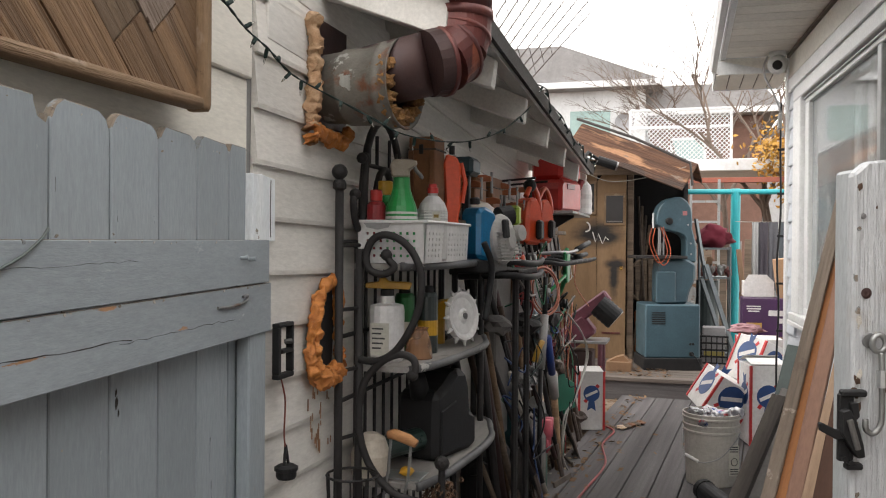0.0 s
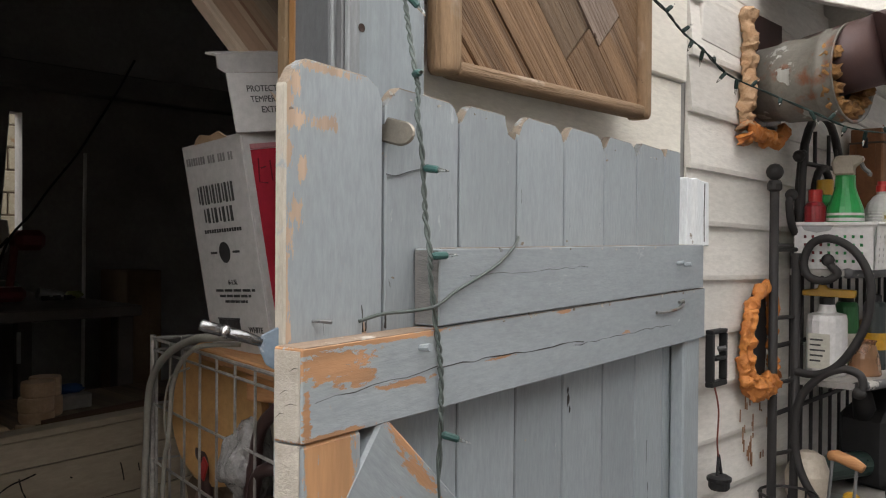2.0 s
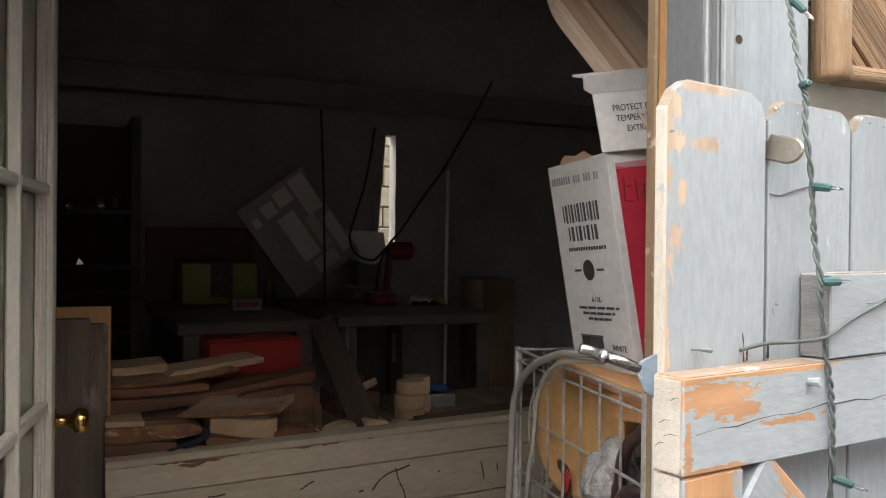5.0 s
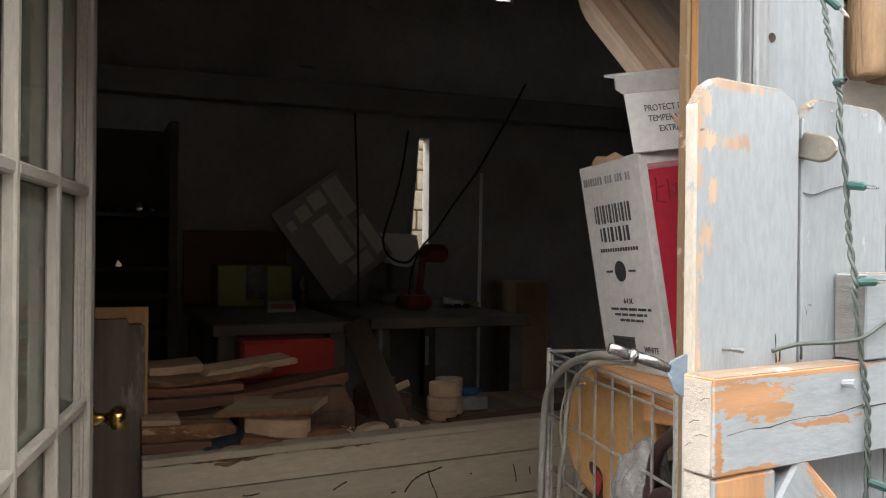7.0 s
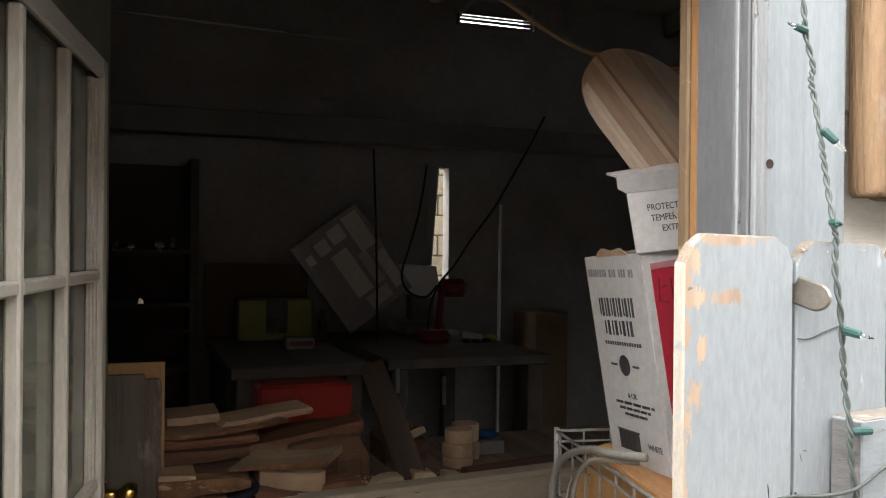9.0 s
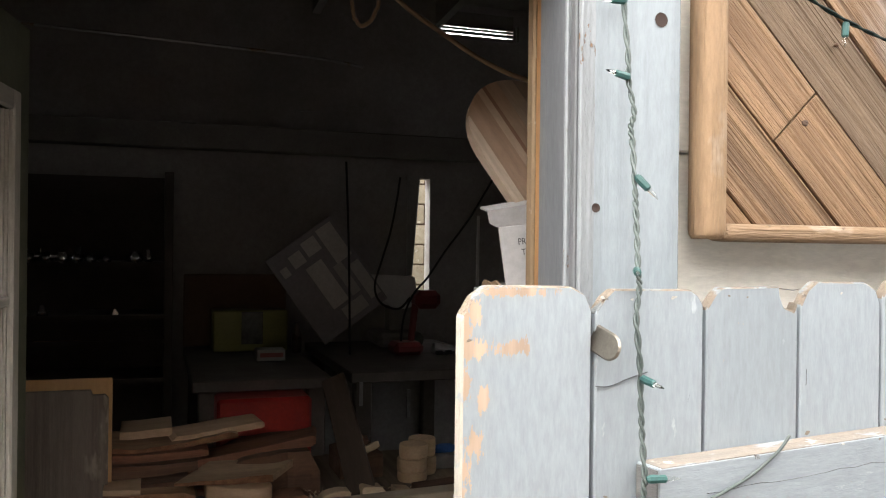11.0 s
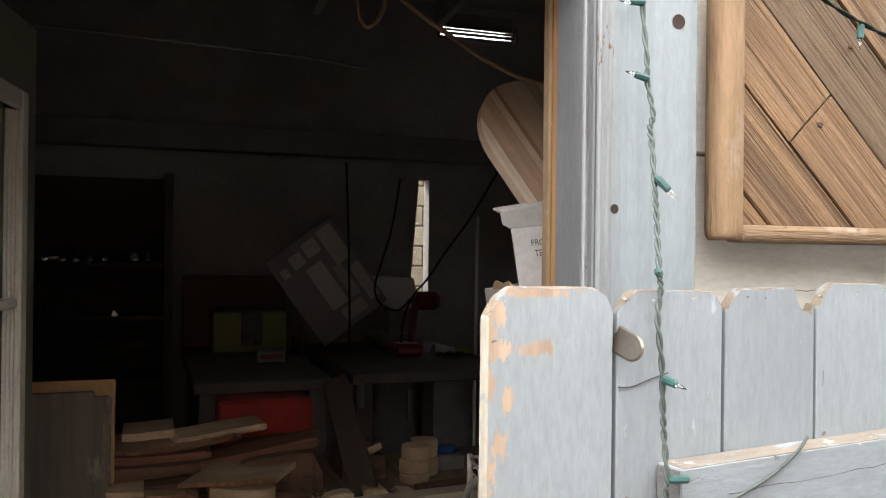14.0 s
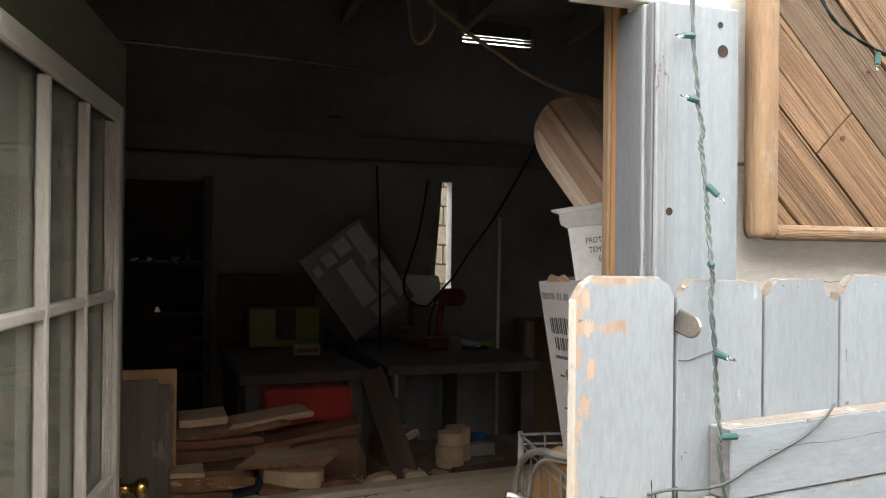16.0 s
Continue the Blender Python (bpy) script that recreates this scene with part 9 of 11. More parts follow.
part("wall_trim", box(0.585, 0.606, 1.55, HY - 0.052, 2.468, 2.488, 0.003), mat("dark_brown_trim", (0.16, 0.135, 0.11), (0.1, 0.085, 0.07), 0.7, scale=9), east, "dark brown trim strip under the soffit", EM)
win = thing("window_2", (0.62, 3.4, 0.9), "wide white-framed sliding window in the house wall", "window", kind="structure")
for y0, y1, z0, z1, x0 in ((1.84, 5.42, 2.150, 2.244, 0.585), (1.84, 5.42, 0.855, 0.905, 0.57), (1.84, 1.92, 0.905, 2.150, 0.585), (5.20, 5.42, 0.905, 2.150, 0.585)):
    part("casing", box(x0, 0.63, y0, y1, z0, z1, 0.006), M_trim, win, at=EM)
part("casing_lip", box(0.570, 0.584, 1.84, 5.43, 2.226, 2.246, 0.003), M_trim, win, "raised lip along the casing", EM)
part("sill", box(0.565, 0.63, 1.82, 5.44, 0.83, 0.856, 0.004), M_trim, win, at=EM)
for y0, y1, z0, z1 in ((1.92, 5.20, 2.105, 2.149), (1.92, 5.20, 0.906, 0.945), (5.10, 5.199, 0.945, 2.105), (3.68, 3.735, 0.945, 2.105), (1.92, 1.96, 0.945, 2.105)):
    part("window_frame", box(0.612, 0.66, y0, y1, z0, z1, 0.004), M_galv if y0 == 3.68 else M_trim, win, at=EM)
part("window_track", box(0.600, 0.611, 1.93, 5.195, 2.128, 2.136, 0.001), M_galv, win, "metal track", EM)
for y0, y1 in ((1.96, 3.68), (3.735, 5.10)):
    g = part("pane", box(0.635, 0.639, y0, y1, 0.945, 2.105), M_winglass, win, "glass pane with pale reflections put into its colour", EM)
    g.visible_shadow = False
room = bmesh.new()
for b in ((0.75, 2.6, 1.66, 1.76, 0, 2.47), (0.75, 2.6, 5.3, 5.4, 0, 2.47), (2.5, 2.6, 1.76, 5.3, 0, 2.47), (0.75, 2.6, 1.66, 5.4, 2.40, 2.47), (0.75, 2.6, 1.66, 5.4, -0.02, 0.05)):
    box(*b, bm=room)
structure("room_behind_window", room, M_room, "dim plain room behind the window", EM)
for y in (4.6, 4.35):
    solo("window_blind", box(0.76, 0.77, y, y + 0.10, 0.95, 2.10), M_trim, "pale vertical blind strip behind the window", "blind", EM)
# eave of the house: fine-grooved soffit, fascia and gutter, boxed return past the corner
eave = structure("house_roof", prism([(0.20, 2.64), (4.0, 4.1), (4.0, 4.18), (0.17, 2.71)], 1.3, 6.25), M_shingle, "grey shingle roof of the white house")
for k in range(28):
    part("soffit_panel", box(0.236, 0.86, 0.002, 0.1495, 2.49, 2.498, 0.0025), M_vinyl, eave, at=pose(0, 1.43 + 0.1525 * k, 0))
part("soffit_backing", box(0.236, 0.86, 1.4, 5.70, 2.499, 2.506), M_vinyl, eave)
part("soffit_trim", box(0.206, 0.235, 1.3, 5.71, 2.482, 2.50, 0.003), M_trim, eave, "white edge strip")
part("fascia", box(0.198, 0.2055, 1.3, 6.25, 2.486, 2.66, 0.002), M_trim, eave, "white fascia board")
part("gutter", prism([(0.197, 2.515), (0.165, 2.515), (0.150, 2.55), (0.147, 2.615), (0.142, 2.625), (0.150, 2.630), (0.197, 2.630)], 1.3, 6.27), M_trim, eave, "white gutter")
part("return_face", box(0.206, 0.60, 5.712, 5.722, 2.386, 2.489), M_vinyl, eave, "face of the boxed return")
part("return_flashing", prism([(0.190, 2.388), (0.525, 2.388), (0.50, 2.405), (0.190, 2.478)], 5.700, 5.711), M_trim, eave, "bright bent flashing on the return")
for k in range(5):
    part("return_soffit", box(0.004, 0.0845, 5.724, 6.25, 2.384, 2.392, 0.003), M_vinyl, eave, "ribbed return soffit", pose(0.175 + 0.0875 * k, 0, 0))
part("return_backing", box(0.175, 0.615, 5.724, 6.25, 2.393, 2.40), M_dark, eave)
part("return_end", box(0.17, 0.62, 6.25, 6.262, 2.38, 2.66, 0.003), M_trim, eave, "white end board")
cm = thing("security_camera", (0.535, 5.58, 2.488), "small white dome security camera under the soffit", "camera")
part("base", lathe([(0.052, 0), (0.052, 0.022), (0.036, 0.028)], 20), M_trim, cm, "", frame_matrix((0.535, 5.58, 2.489), (1, 0, 0), (0, 0, -1)))
part("ball", blob((0.535, 5.575, 2.412), (0.060, 0.060, 0.060), rough=0, sub=3), M_trim, cm, "", smooth=True)
part("lens_ring", lathe([(0.044, 0), (0.041, 0.010), (0.030, 0.012), (0.030, 0.004)], 24), M_trim, cm, "", frame_matrix((0.5285, 5.526, 2.400), (1, 0, 0), (-0.12, -1, -0.25)), smooth=False)
part("lens", lathe([(0.029, 0.004), (0.029, 0.010), (0.012, 0.014), (0.0, 0.015)], 20), M_black, cm, "black lens", frame_matrix((0.528, 5.522, 2.399), (1, 0, 0), (-0.12, -1, -0.25)))
part("cable", tube(smooth_path([(0.48, 5.60, 2.47), (0.458, 5.61, 2.41), (0.47, 5.63, 2.34), (0.52, 5.66, 2.25), (0.566, 5.70, 2.14), (0.572, 5.735, 2.05)], 6), 0.007, 6), M_wplastic, cm, "white cable", smooth=True)
part("junction", box(0.553, 0.577, 5.69, 5.74, 2.03, 2.13, 0.004), M_greyplastic, cm, "small grey cable box")
wc2 = thing("wall_cable", (0.575, 5.745, 0.0), "black cable clipped to the house corner", "cable")
part("cable", tube(smooth_path([(0.575, 5.74, 2.2), (0.573, 5.745, 1.9), (0.578, 5.745, 1.5), (0.560, 5.748, 1.2), (0.572, 5.745, 0.9), (0.562, 5.748, 0.5), (0.578, 5.745, 0.0)], 6), 0.007, 5), M_black, wc2, "", smooth=True)
for z in (0.75, 1.05, 1.35, 1.62, 1.9):
    part("clip", box(0.556, 0.600, 5.738, 5.752, z, z + 0.014, 0.002), M_black, wc2, "black cable clip")

# white plank gate at the alley's near side
R0 = Vector((0.961, 0.276, 0))
WG = frame_matrix((0.206, 1.10, 0), R0)
M_white_gate = mat("peeling_white_paint", (0.54, 0.555, 0.57), (0.44, 0.455, 0.47), 0.6, scale=22, stretch=(0.2, 1, 1), bump=0.9, vary=0.03, peel=((0.26, 0.20, 0.15), 0.26, 12.0), spot=[((0.40, 0.39, 0.38), 0.25, 6), ((0.12, 0.10, 0.08), 0.07, 22), ((0.62, 0.64, 0.66), 0.2, 14)], lines=(0.35, (0.05, 1, 1), 30.0), seam=0.58)
wg = thing("white_gate", (0.18, 1.09, 0), "peeling white plank gate with a black latch, standing open", "gate")
wgu = lambda x, y, z: WG @ frame_matrix((x, y, z), (0, 0, 1), (-1, 0, 0))
part("plank", prism([(0, 0.066), (1.385, 0.066), (1.40, 0.05), (1.412, -0.066), (0, -0.066)], 0.0, 0.02, bevel=0.003), M_white_gate, wg, "", wgu(0.051, 0.0, 0.0))
part("plank", prism([(0, 0.07), (1.41, 0.07), (1.41, -0.07), (0, -0.07)], 0.0, 0.02, bevel=0.003), M_white_gate, wg, "", wgu(0.191, 0.0, 0.0))
part("plank", prism([(0, 0.07), (1.41, 0.07), (1.41, -0.07), (0, -0.07)], 0.0, 0.02, bevel=0.003), M_white_gate, wg, "", wgu(0.335, 0.0, 0.0))
part("stile", box(0, 1.392, 0.021, 0.062, -0.05, 0.05, 0.004), mat("weathered_pale_grey_paint", (0.5, 0.53, 0.55), (0.36, 0.37, 0.37), 0.7, scale=18, stretch=(0.15, 1, 1), bump=0.8, peel=((0.3, 0.22, 0.15), 0.12, 12.0)), wg, "pale grey stile", wgu(0.04, 0.0, 0.0))
part("knot_hole", lathe([(0.0055, 0), (0.0065, 0.0006), (0.003, 0.001), (0.0, 0.0006)], 14), M_darkpipe, wg, "dark knot hole", WG @ frame_matrix((0.0, -0.0004, 1.244), (1, 0, 0), (0, -1, 0)))
LW = WG @ Matrix.Translation((-0.036, 0, 0))          # latch plate lapping over the gate's edge
lb = part("latch", box(0.002, 0.020, -0.008, 0.0, 1.046, 1.126, 0.002), M_black, wg, "black steel gate latch", LW)
part("latch_arm", prism([(-0.0245, 1.0925), (-0.0225, 1.0835), (-0.004, 1.0735), (0.014, 1.075), (0.014, 1.083), (-0.004, 1.085), (-0.0215, 1.0935)], -0.016, -0.009, bevel=0.001), M_black, lb, "jutting latch tongue", LW)
part("latch_arm", box(0.004, 0.034, -0.012, 0.0, 1.1225, 1.1305, 0.002), M_black, lb, "", LW)
part("latch_arm", box(0.010, 0.030, -0.012, 0.0, 1.0365, 1.0445, 0.002), M_black, lb, "", LW)
part("latch_plate", prism([(0.001, 1.107), (0.010, 1.110), (0.017, 1.098), (0.026, 1.068), (0.028, 1.054), (0.020, 1.052), (0.010, 1.066), (0.000, 1.082)], -0.020, -0.0085, bevel=0.0012), M_black, lb, "slanted keeper plate", LW)
part("latch_plate", prism([(0.012, 1.117), (0.021, 1.117), (0.023, 1.100), (0.016, 1.094)], -0.016, -0.0085, bevel=0.001), M_black, lb, "", LW)
part("latch_bolt", rod((0.008, -0.022, 1.098), (0.018, -0.022, 1.064), 0.0035), M_greydark, lb, "", LW)
for x, z in ((0.007, 1.050), (0.014, 1.046)):
    part("latch_rivet", rod((x, -0.014, z), (x, -0.006, z), 0.0032, seg=8), M_black, lb, "", LW)
hk = part("hook", tube(smooth_path([(0.012, -0.014, 1.175), (0.012, -0.016, 1.15), (0.012, -0.016, 1.105), (0.010, -0.016, 1.09), (0.002, -0.016, 1.081), (-0.006, -0.016, 1.086), (-0.007, -0.016, 1.098)], 6), 0.0034, 8), M_galv, wg, "galvanised hook", WG, smooth=True)
part("hook_sleeve", rod((0.012, -0.0165, 1.135), (0.012, -0.0165, 1.155), 0.006, seg=8), M_galv, hk, "", WG)
part("hook_eye", tube([(0.010 + 0.008 * math.cos(a), -0.012, 1.186 + 0.010 * math.sin(a)) for a in np.linspace(0, math.tau, 13)[:-1]], 0.0036, 6, closed=True), M_galv, wg, "screw eye", WG, smooth=True)
part("eye_plate", lathe([(0.0, 0), (0.009, 0.0), (0.008, 0.002), (0.0, 0.002)], 16), M_galv, wg, "round steel plate", WG @ frame_matrix((0.004, -0.0005, 1.188), (1, 0, 0), (0, -1, 0)))
part("nail_head", lathe([(0.0035, 0), (0.003, 0.001), (0.0, 0.0012)], 10), M_steel, wg, "nail head", WG @ frame_matrix((-0.004, -0.0005, 1.335), (1, 0, 0), (0, -1, 0)))

rnd = random.Random(12)
for k in range(26):
    x, z = (rnd.uniform(-0.012, 0.10), rnd.uniform(0.95, 1.40)) if k % 2 else (-0.013 + rnd.uniform(0, 0.008), rnd.uniform(0.9, 1.39))
    q = rnd.uniform(0.0015, 0.0055)
    pts = [(q * rnd.uniform(0.4, 1.2) * math.cos(a), 1.6 * q * rnd.uniform(0.4, 1.3) * math.sin(a)) for a in np.linspace(0, math.tau, 9)[:-1]]
    part("chip", prism(pts, -0.0006, 0.0004), (M_chip, M_knot, M_bare)[k % 3], wg, "flaked chip", WG @ pose(x, 0, z, 0, rnd.uniform(-30, 30), 0))

# lumber leaning on the house wall
def lean(p0, p1, w, t, m, label, up=(0.25, 1, 0)):
    th = thing("leaning_board", p0, label, "board", "boards leaning on the house")
    plank("board", p0, p1, w, t, m, th, up)


M_greyboard = mat("grey_tan_weathered_edge", (0.30, 0.245, 0.195), (0.20, 0.155, 0.12), 0.85, scale=14, stretch=GRAIN, bump=0.8, lines=(0.55, (0.03, 1, 1), 26.0), spot=[((0.12, 0.09, 0.07), 0.14, 8), ((0.36, 0.31, 0.26), 0.12, 12)])
M_orangeboard = mat("orange_worn_board", (0.36, 0.14, 0.035), (0.22, 0.085, 0.025), 0.7, scale=12, stretch=GRAIN, bump=0.5, lines=(0.4, (0.03, 1, 1), 22.0), spot=[((0.20, 0.11, 0.06), 0.30, 5, (0.3, 1, 1)), ((0.36, 0.31, 0.26), 0.10, 14)])
tb = thing("leaning_board", (0.164, 2.788, 0.0), "thick weathered board, grey edge, worn orange face, leaning on house", "board", "boards leaning on the house")
plank("edge_face", (0.146, 2.79, 0.0), (0.648, 3.90, 1.539), 0.046, 0.06, M_greyboard, tb, (1, -0.3, 0), "grey weathered edge")
plank("worn_face", (0.189, 2.792, 0.0), (0.688, 3.905, 1.530), 0.041, 0.056, M_orangeboard, tb, (1, -0.3, 0), "orange worn face")
lean((0.221, 2.731, 0.0), (0.60, 3.60, 1.225), 0.05, 0.03, mat("dull_rose_board", (0.27, 0.15, 0.105), (0.20, 0.105, 0.07), 0.75, scale=12, stretch=GRAIN, bump=0.3), "dull rose-brown board leaning on the house", (1, -0.3, 0))
lean((0.245, 2.693, 0.0), (0.548, 3.225, 0.99), 0.042, 0.03, mat("new_pine_board", (0.48, 0.33, 0.22), (0.40, 0.26, 0.165), 0.7, scale=12, stretch=GRAIN, bump=0.3, lines=(0.3, (0.03, 1, 1), 20.0)), "pale new pine board leaning with the lumber", (1, -0.3, 0))
lean((0.275, 2.512, 0.0), (0.535, 3.02, 0.93), 0.075, 0.03, mat("dark_red_brown_board", (0.10, 0.042, 0.022), (0.06, 0.026, 0.015), 0.8, scale=10, stretch=GRAIN, bump=0.6), "dark red-brown board leaning with the lumber", (1, -0.3, 0))
lean((0.052, 3.239, 0.0), (0.388, 3.80, 0.661), 0.062, 0.04, mat("dark_grey_driftwood", (0.085, 0.072, 0.062), (0.05, 0.042, 0.037), 0.85, scale=12, stretch=GRAIN, bump=0.8, lines=(0.5, (0.03, 1, 1), 24.0)), "short dark grey board leaning against the lumber", (1, -0.3, 0))
lean((0.169, 3.511, 0.0), (0.443, 4.0, 0.662), 0.06, 0.02, M_dark, "dark board leaning behind the grey one", (1, -0.2, 0))
lean((0.30, 4.036, 0.0), (0.54, 4.5, 0.80), 0.10, 0.015, plain("dark_green_slate", (0.05, 0.075, 0.07)), "dark green slab leaning on the house", (1, -0.2, 0))

# bucket of crushed cans
bk = thing("plastic_bucket", (0.142, 4.84, 0.004), "grubby white five-gallon bucket full of crushed cans", "bucket")
BKM = pose(0.145, 4.84, 0.004)
M_bucket = mat("grubby_white_bucket", (0.50, 0.47, 0.42), (0.42, 0.39, 0.34), 0.5, scale=6, bump=0.15, spot=((0.33, 0.29, 0.24), 0.2, 4))
part("body", lathe([(0.125, 0), (0.13, 0.006), (0.143, 0.28), (0.15, 0.285), (0.15, 0.293), (0.144, 0.297), (0.145, 0.315), (0.152, 0.318), (0.152, 0.326), (0.146, 0.33), (0.147, 0.352), (0.154, 0.356), (0.154, 0.364), (0.149, 0.368), (0.152, 0.385), (0.145, 0.386), (0.14, 0.30), (0.122, 0.02)], 32), M_bucket, bk, "", BKM, smooth=False)
part("bail", tube(smooth_path([(-0.15, 0.0, 0.28), (-0.14, -0.09, 0.17), (-0.06, -0.155, 0.14), (0.04, -0.16, 0.17), (0.12, -0.10, 0.25), (0.15, 0.0, 0.28)], 6), 0.003, 5), M_steel, bk, "wire bail", BKM, smooth=True)
part("bail_grip", rod((-0.135, -0.10, 0.165), (-0.07, -0.15, 0.143), 0.009), M_wplastic, bk, "", BKM)
part("label_panel", box(0.045, 0.10, -0.142, -0.132, 0.06, 0.22), M_label, bk, "printed warning panel", BKM @ pose(0, 0, 0, -3, 0, 20))
for k in range(6):
    part("print_bar", box(0.05, 0.095, -0.1435, -0.1425, 0.07 + 0.012 * k if k < 3 else 0.15 + 0.012 * k, 0.075 + 0.012 * k if k < 3 else 0.155 + 0.012 * k), M_ink, bk, "bar of unreadable print", BKM @ pose(0, 0, 0, -3, 0, 20))
part("warning_ring", tube([(0.073 + 0.017 * math.cos(a), -0.1435, 0.135 + 0.02 * math.sin(a)) for a in np.linspace(0, math.tau, 17)[:-1]], 0.002, 5, closed=True), M_ink, bk, "printed warning ring", BKM @ pose(0, 0, 0, -3, 0, 20))
M_can = mat("crushed_aluminium", (0.62, 0.62, 0.63), (0.4, 0.4, 0.42), 0.28, 0.9, scale=30, bump=0.4, vary=0.2)
M_can_print = mat("printed_crushed_aluminium", (0.6, 0.6, 0.62), (0.4, 0.4, 0.42), 0.3, 0.7, scale=30, bump=0.4, vary=0.2, spot=[((0.05, 0.09, 0.25), 0.30, 22), ((0.5, 0.04, 0.04), 0.26, 26)])
for k in range(26):
    a, r = k * 2.4, 0.02 + 0.088 * ((k * 0.37) % 1)
    bmc = lathe([(0.024, 0), (0.033, 0.006), (0.027, 0.03), (0.033, 0.05), (0.026, 0.075), (0.033, 0.10), (0.024, 0.108)], 12)
    for v in bmc.verts:
        v.co += Vector(noise.noise_vector(v.co * 30 + Vector((k, 0, 0)))) * 0.012
    solo("drink_can", bmc, (M_can, M_can_print)[k % 2], "crushed drink can in the bucket", "can", BKM @ pose(r * math.cos(a), r * math.sin(a), 0.34 + 0.02 * (k % 3), 60 + 20 * (k % 3), 25 * k, 50 * k) @ Matrix.Scale(0.8, 4), "crushed cans")
solo("black_tube", join(rod((0.10, 4.42, 0.075), (0.26, 4.05, 0.05), 0.05, seg=20), rod((0.097, 4.427, 0.0755), (0.11, 4.397, 0.073), 0.054, seg=20)), M_black, "thick black pipe lying on the deck", "pipe")

drink_carton(pose(0.17, 6.02, 0.16, 0, 0, 0) @ pose(0, 0, 0, 10, 30, 22), 0.27, 0.30, 0.27, "white drink carton tipped on its corner")
drink_carton(pose(0.49, 5.92, 0.004, 0, 0, 14), 0.22, 0.25, 0.52, "tall open drink carton standing against the house", True)
drink_carton(pose(0.46, 6.55, 0.28, 0, 0, 0) @ pose(0, 0, 0, 6, 22, 40), 0.27, 0.27, 0.33, "white drink carton thrown on the heap")
drink_carton(pose(0.40, 6.40, 0.004, 0, 0, 25), 0.28, 0.30, 0.27, "white drink carton at the bottom of the heap")
drink_carton(pose(0.56, 7.0, 0.004, 0, 0, 5), 0.3, 0.3, 0.58, "white drink carton behind the heap")
pp = thing("purple_carton", (0.64, 7.45, 0.15), "purple printed carton with pale unreadable lettering", "carton")
M_purple = plain("purple_print", (0.055, 0.012, 0.07), 0.45)
part("body", box(0.46, 0.90, 7.4, 7.75, 0.55, 0.86, 0.004), M_purple, pp)
part("pedestal", box(0.46, 0.90, 7.42, 7.75, 0.151, 0.55, 0.004), mat("brown_board_carton", (0.3, 0.2, 0.12), (0.25, 0.16, 0.1)), pp, "brown carton underneath")
for x0, x1, z0, z1 in ((0.66, 0.84, 0.72, 0.765), (0.74, 0.88, 0.66, 0.70), (0.49, 0.60, 0.79, 0.80), (0.49, 0.60, 0.77, 0.78), (0.50, 0.59, 0.75, 0.76)):
    part("print_bar", box(x0, x1, 7.3985, 7.3995, z0, z1), M_carton, pp, "pale bar of lettering")
part("print_patch", box(0.49, 0.61, 7.3985, 7.3995, 0.60, 0.66), plain("yellow_print", (0.5, 0.3, 0.06)), pp, "yellow printed patch")
solo("open_carton", join(box(0.48, 0.72, 7.6, 7.9, 0.861, 0.99, 0.003), prism([(0.48, 0.99), (0.72, 0.99), (0.66, 1.05), (0.52, 1.05)], 7.6, 7.604)), M_carton, "open white carton on the purple one", "carton")
solo("kraft_carton", prism([(0.76, 0.861), (0.92, 0.861), (0.88, 1.2), (0.72, 1.18)], 7.5, 7.8, bevel=0.003), mat("kraft_carton", (0.4, 0.25, 0.14), (0.33, 0.2, 0.11), 0.8, scale=6), "kraft carton propped by the house corner", "carton")
solo("pink_bag", blob((0.47, 7.25, 0.62), (0.13, 0.08, 0.045), rough=0.5, freq=2.2, sub=3), plain("pink_plastic_bag", (0.27, 0.13, 0.145)), "crumpled pink bag on the heap", "bag")

# ---- platform: bandsaw, shed, crate, pipe frame ----
M_saw = mat("blue_grey_machine_paint", (0.048, 0.098, 0.125), (0.036, 0.076, 0.098), 0.45, scale=7, bump=0.15, vary=0.02, spot=((0.08, 0.12, 0.15), 0.06, 6))
bs = thing("band_saw", (-0.14, 8.2, 0.15), "blue-grey cast bandsaw on a steel cabinet", "bandsaw")
SB = pose(-0.158, 8.22, 0.15, 0, 0, 14)
part("plinth", box(-0.265, 0.265, -0.24, 0.24, 0.0, 0.11, 0.006), M_black, bs, "black plinth", SB)
cab = part("cabinet", box(-0.25, 0.25, -0.22, 0.22, 0.11, 0.60, 0.012), M_saw, bs, "steel cabinet", SB)
for k in range(6):
    part("louvre", box(-0.19, -0.07, -0.226, -0.219, 0.42 + 0.02 * k, 0.428 + 0.02 * k), M_black, cab, "", SB)
for x in (0.16, 0.185):
    part("button", lathe([(0.012, 0), (0.012, 0.006), (0.0, 0.007)], 10), M_black, cab, "", SB @ frame_matrix((x, -0.22, 0.24), (1, 0, 0), (0, -1, 0)))
part("plug", lathe([(0.022, 0), (0.02, 0.02), (0.0, 0.02)], 12), M_black, cab, "", SB @ frame_matrix((0.17, -0.22, 0.15), (1, 0, 0), (0, -1, 0)))
part("power_cord", tube(smooth_path([(0.17, -0.24, 0.15), (0.2, -0.27, 0.12), (0.24, -0.27, 0.05), (0.26, -0.30, 0.006)], 6), 0.006, 5), M_black, bs, "", SB, smooth=True)
part("lower_case", prism([(-0.12, 0.60), (0.15, 0.60), (0.175, 0.72), (0.22, 0.82), (0.225, 0.97), (0.14, 1.02), (-0.10, 1.0), (-0.12, 0.9)], -0.14, 0.14, bevel=0.02), M_saw, bs, "lower wheel housing", SB)
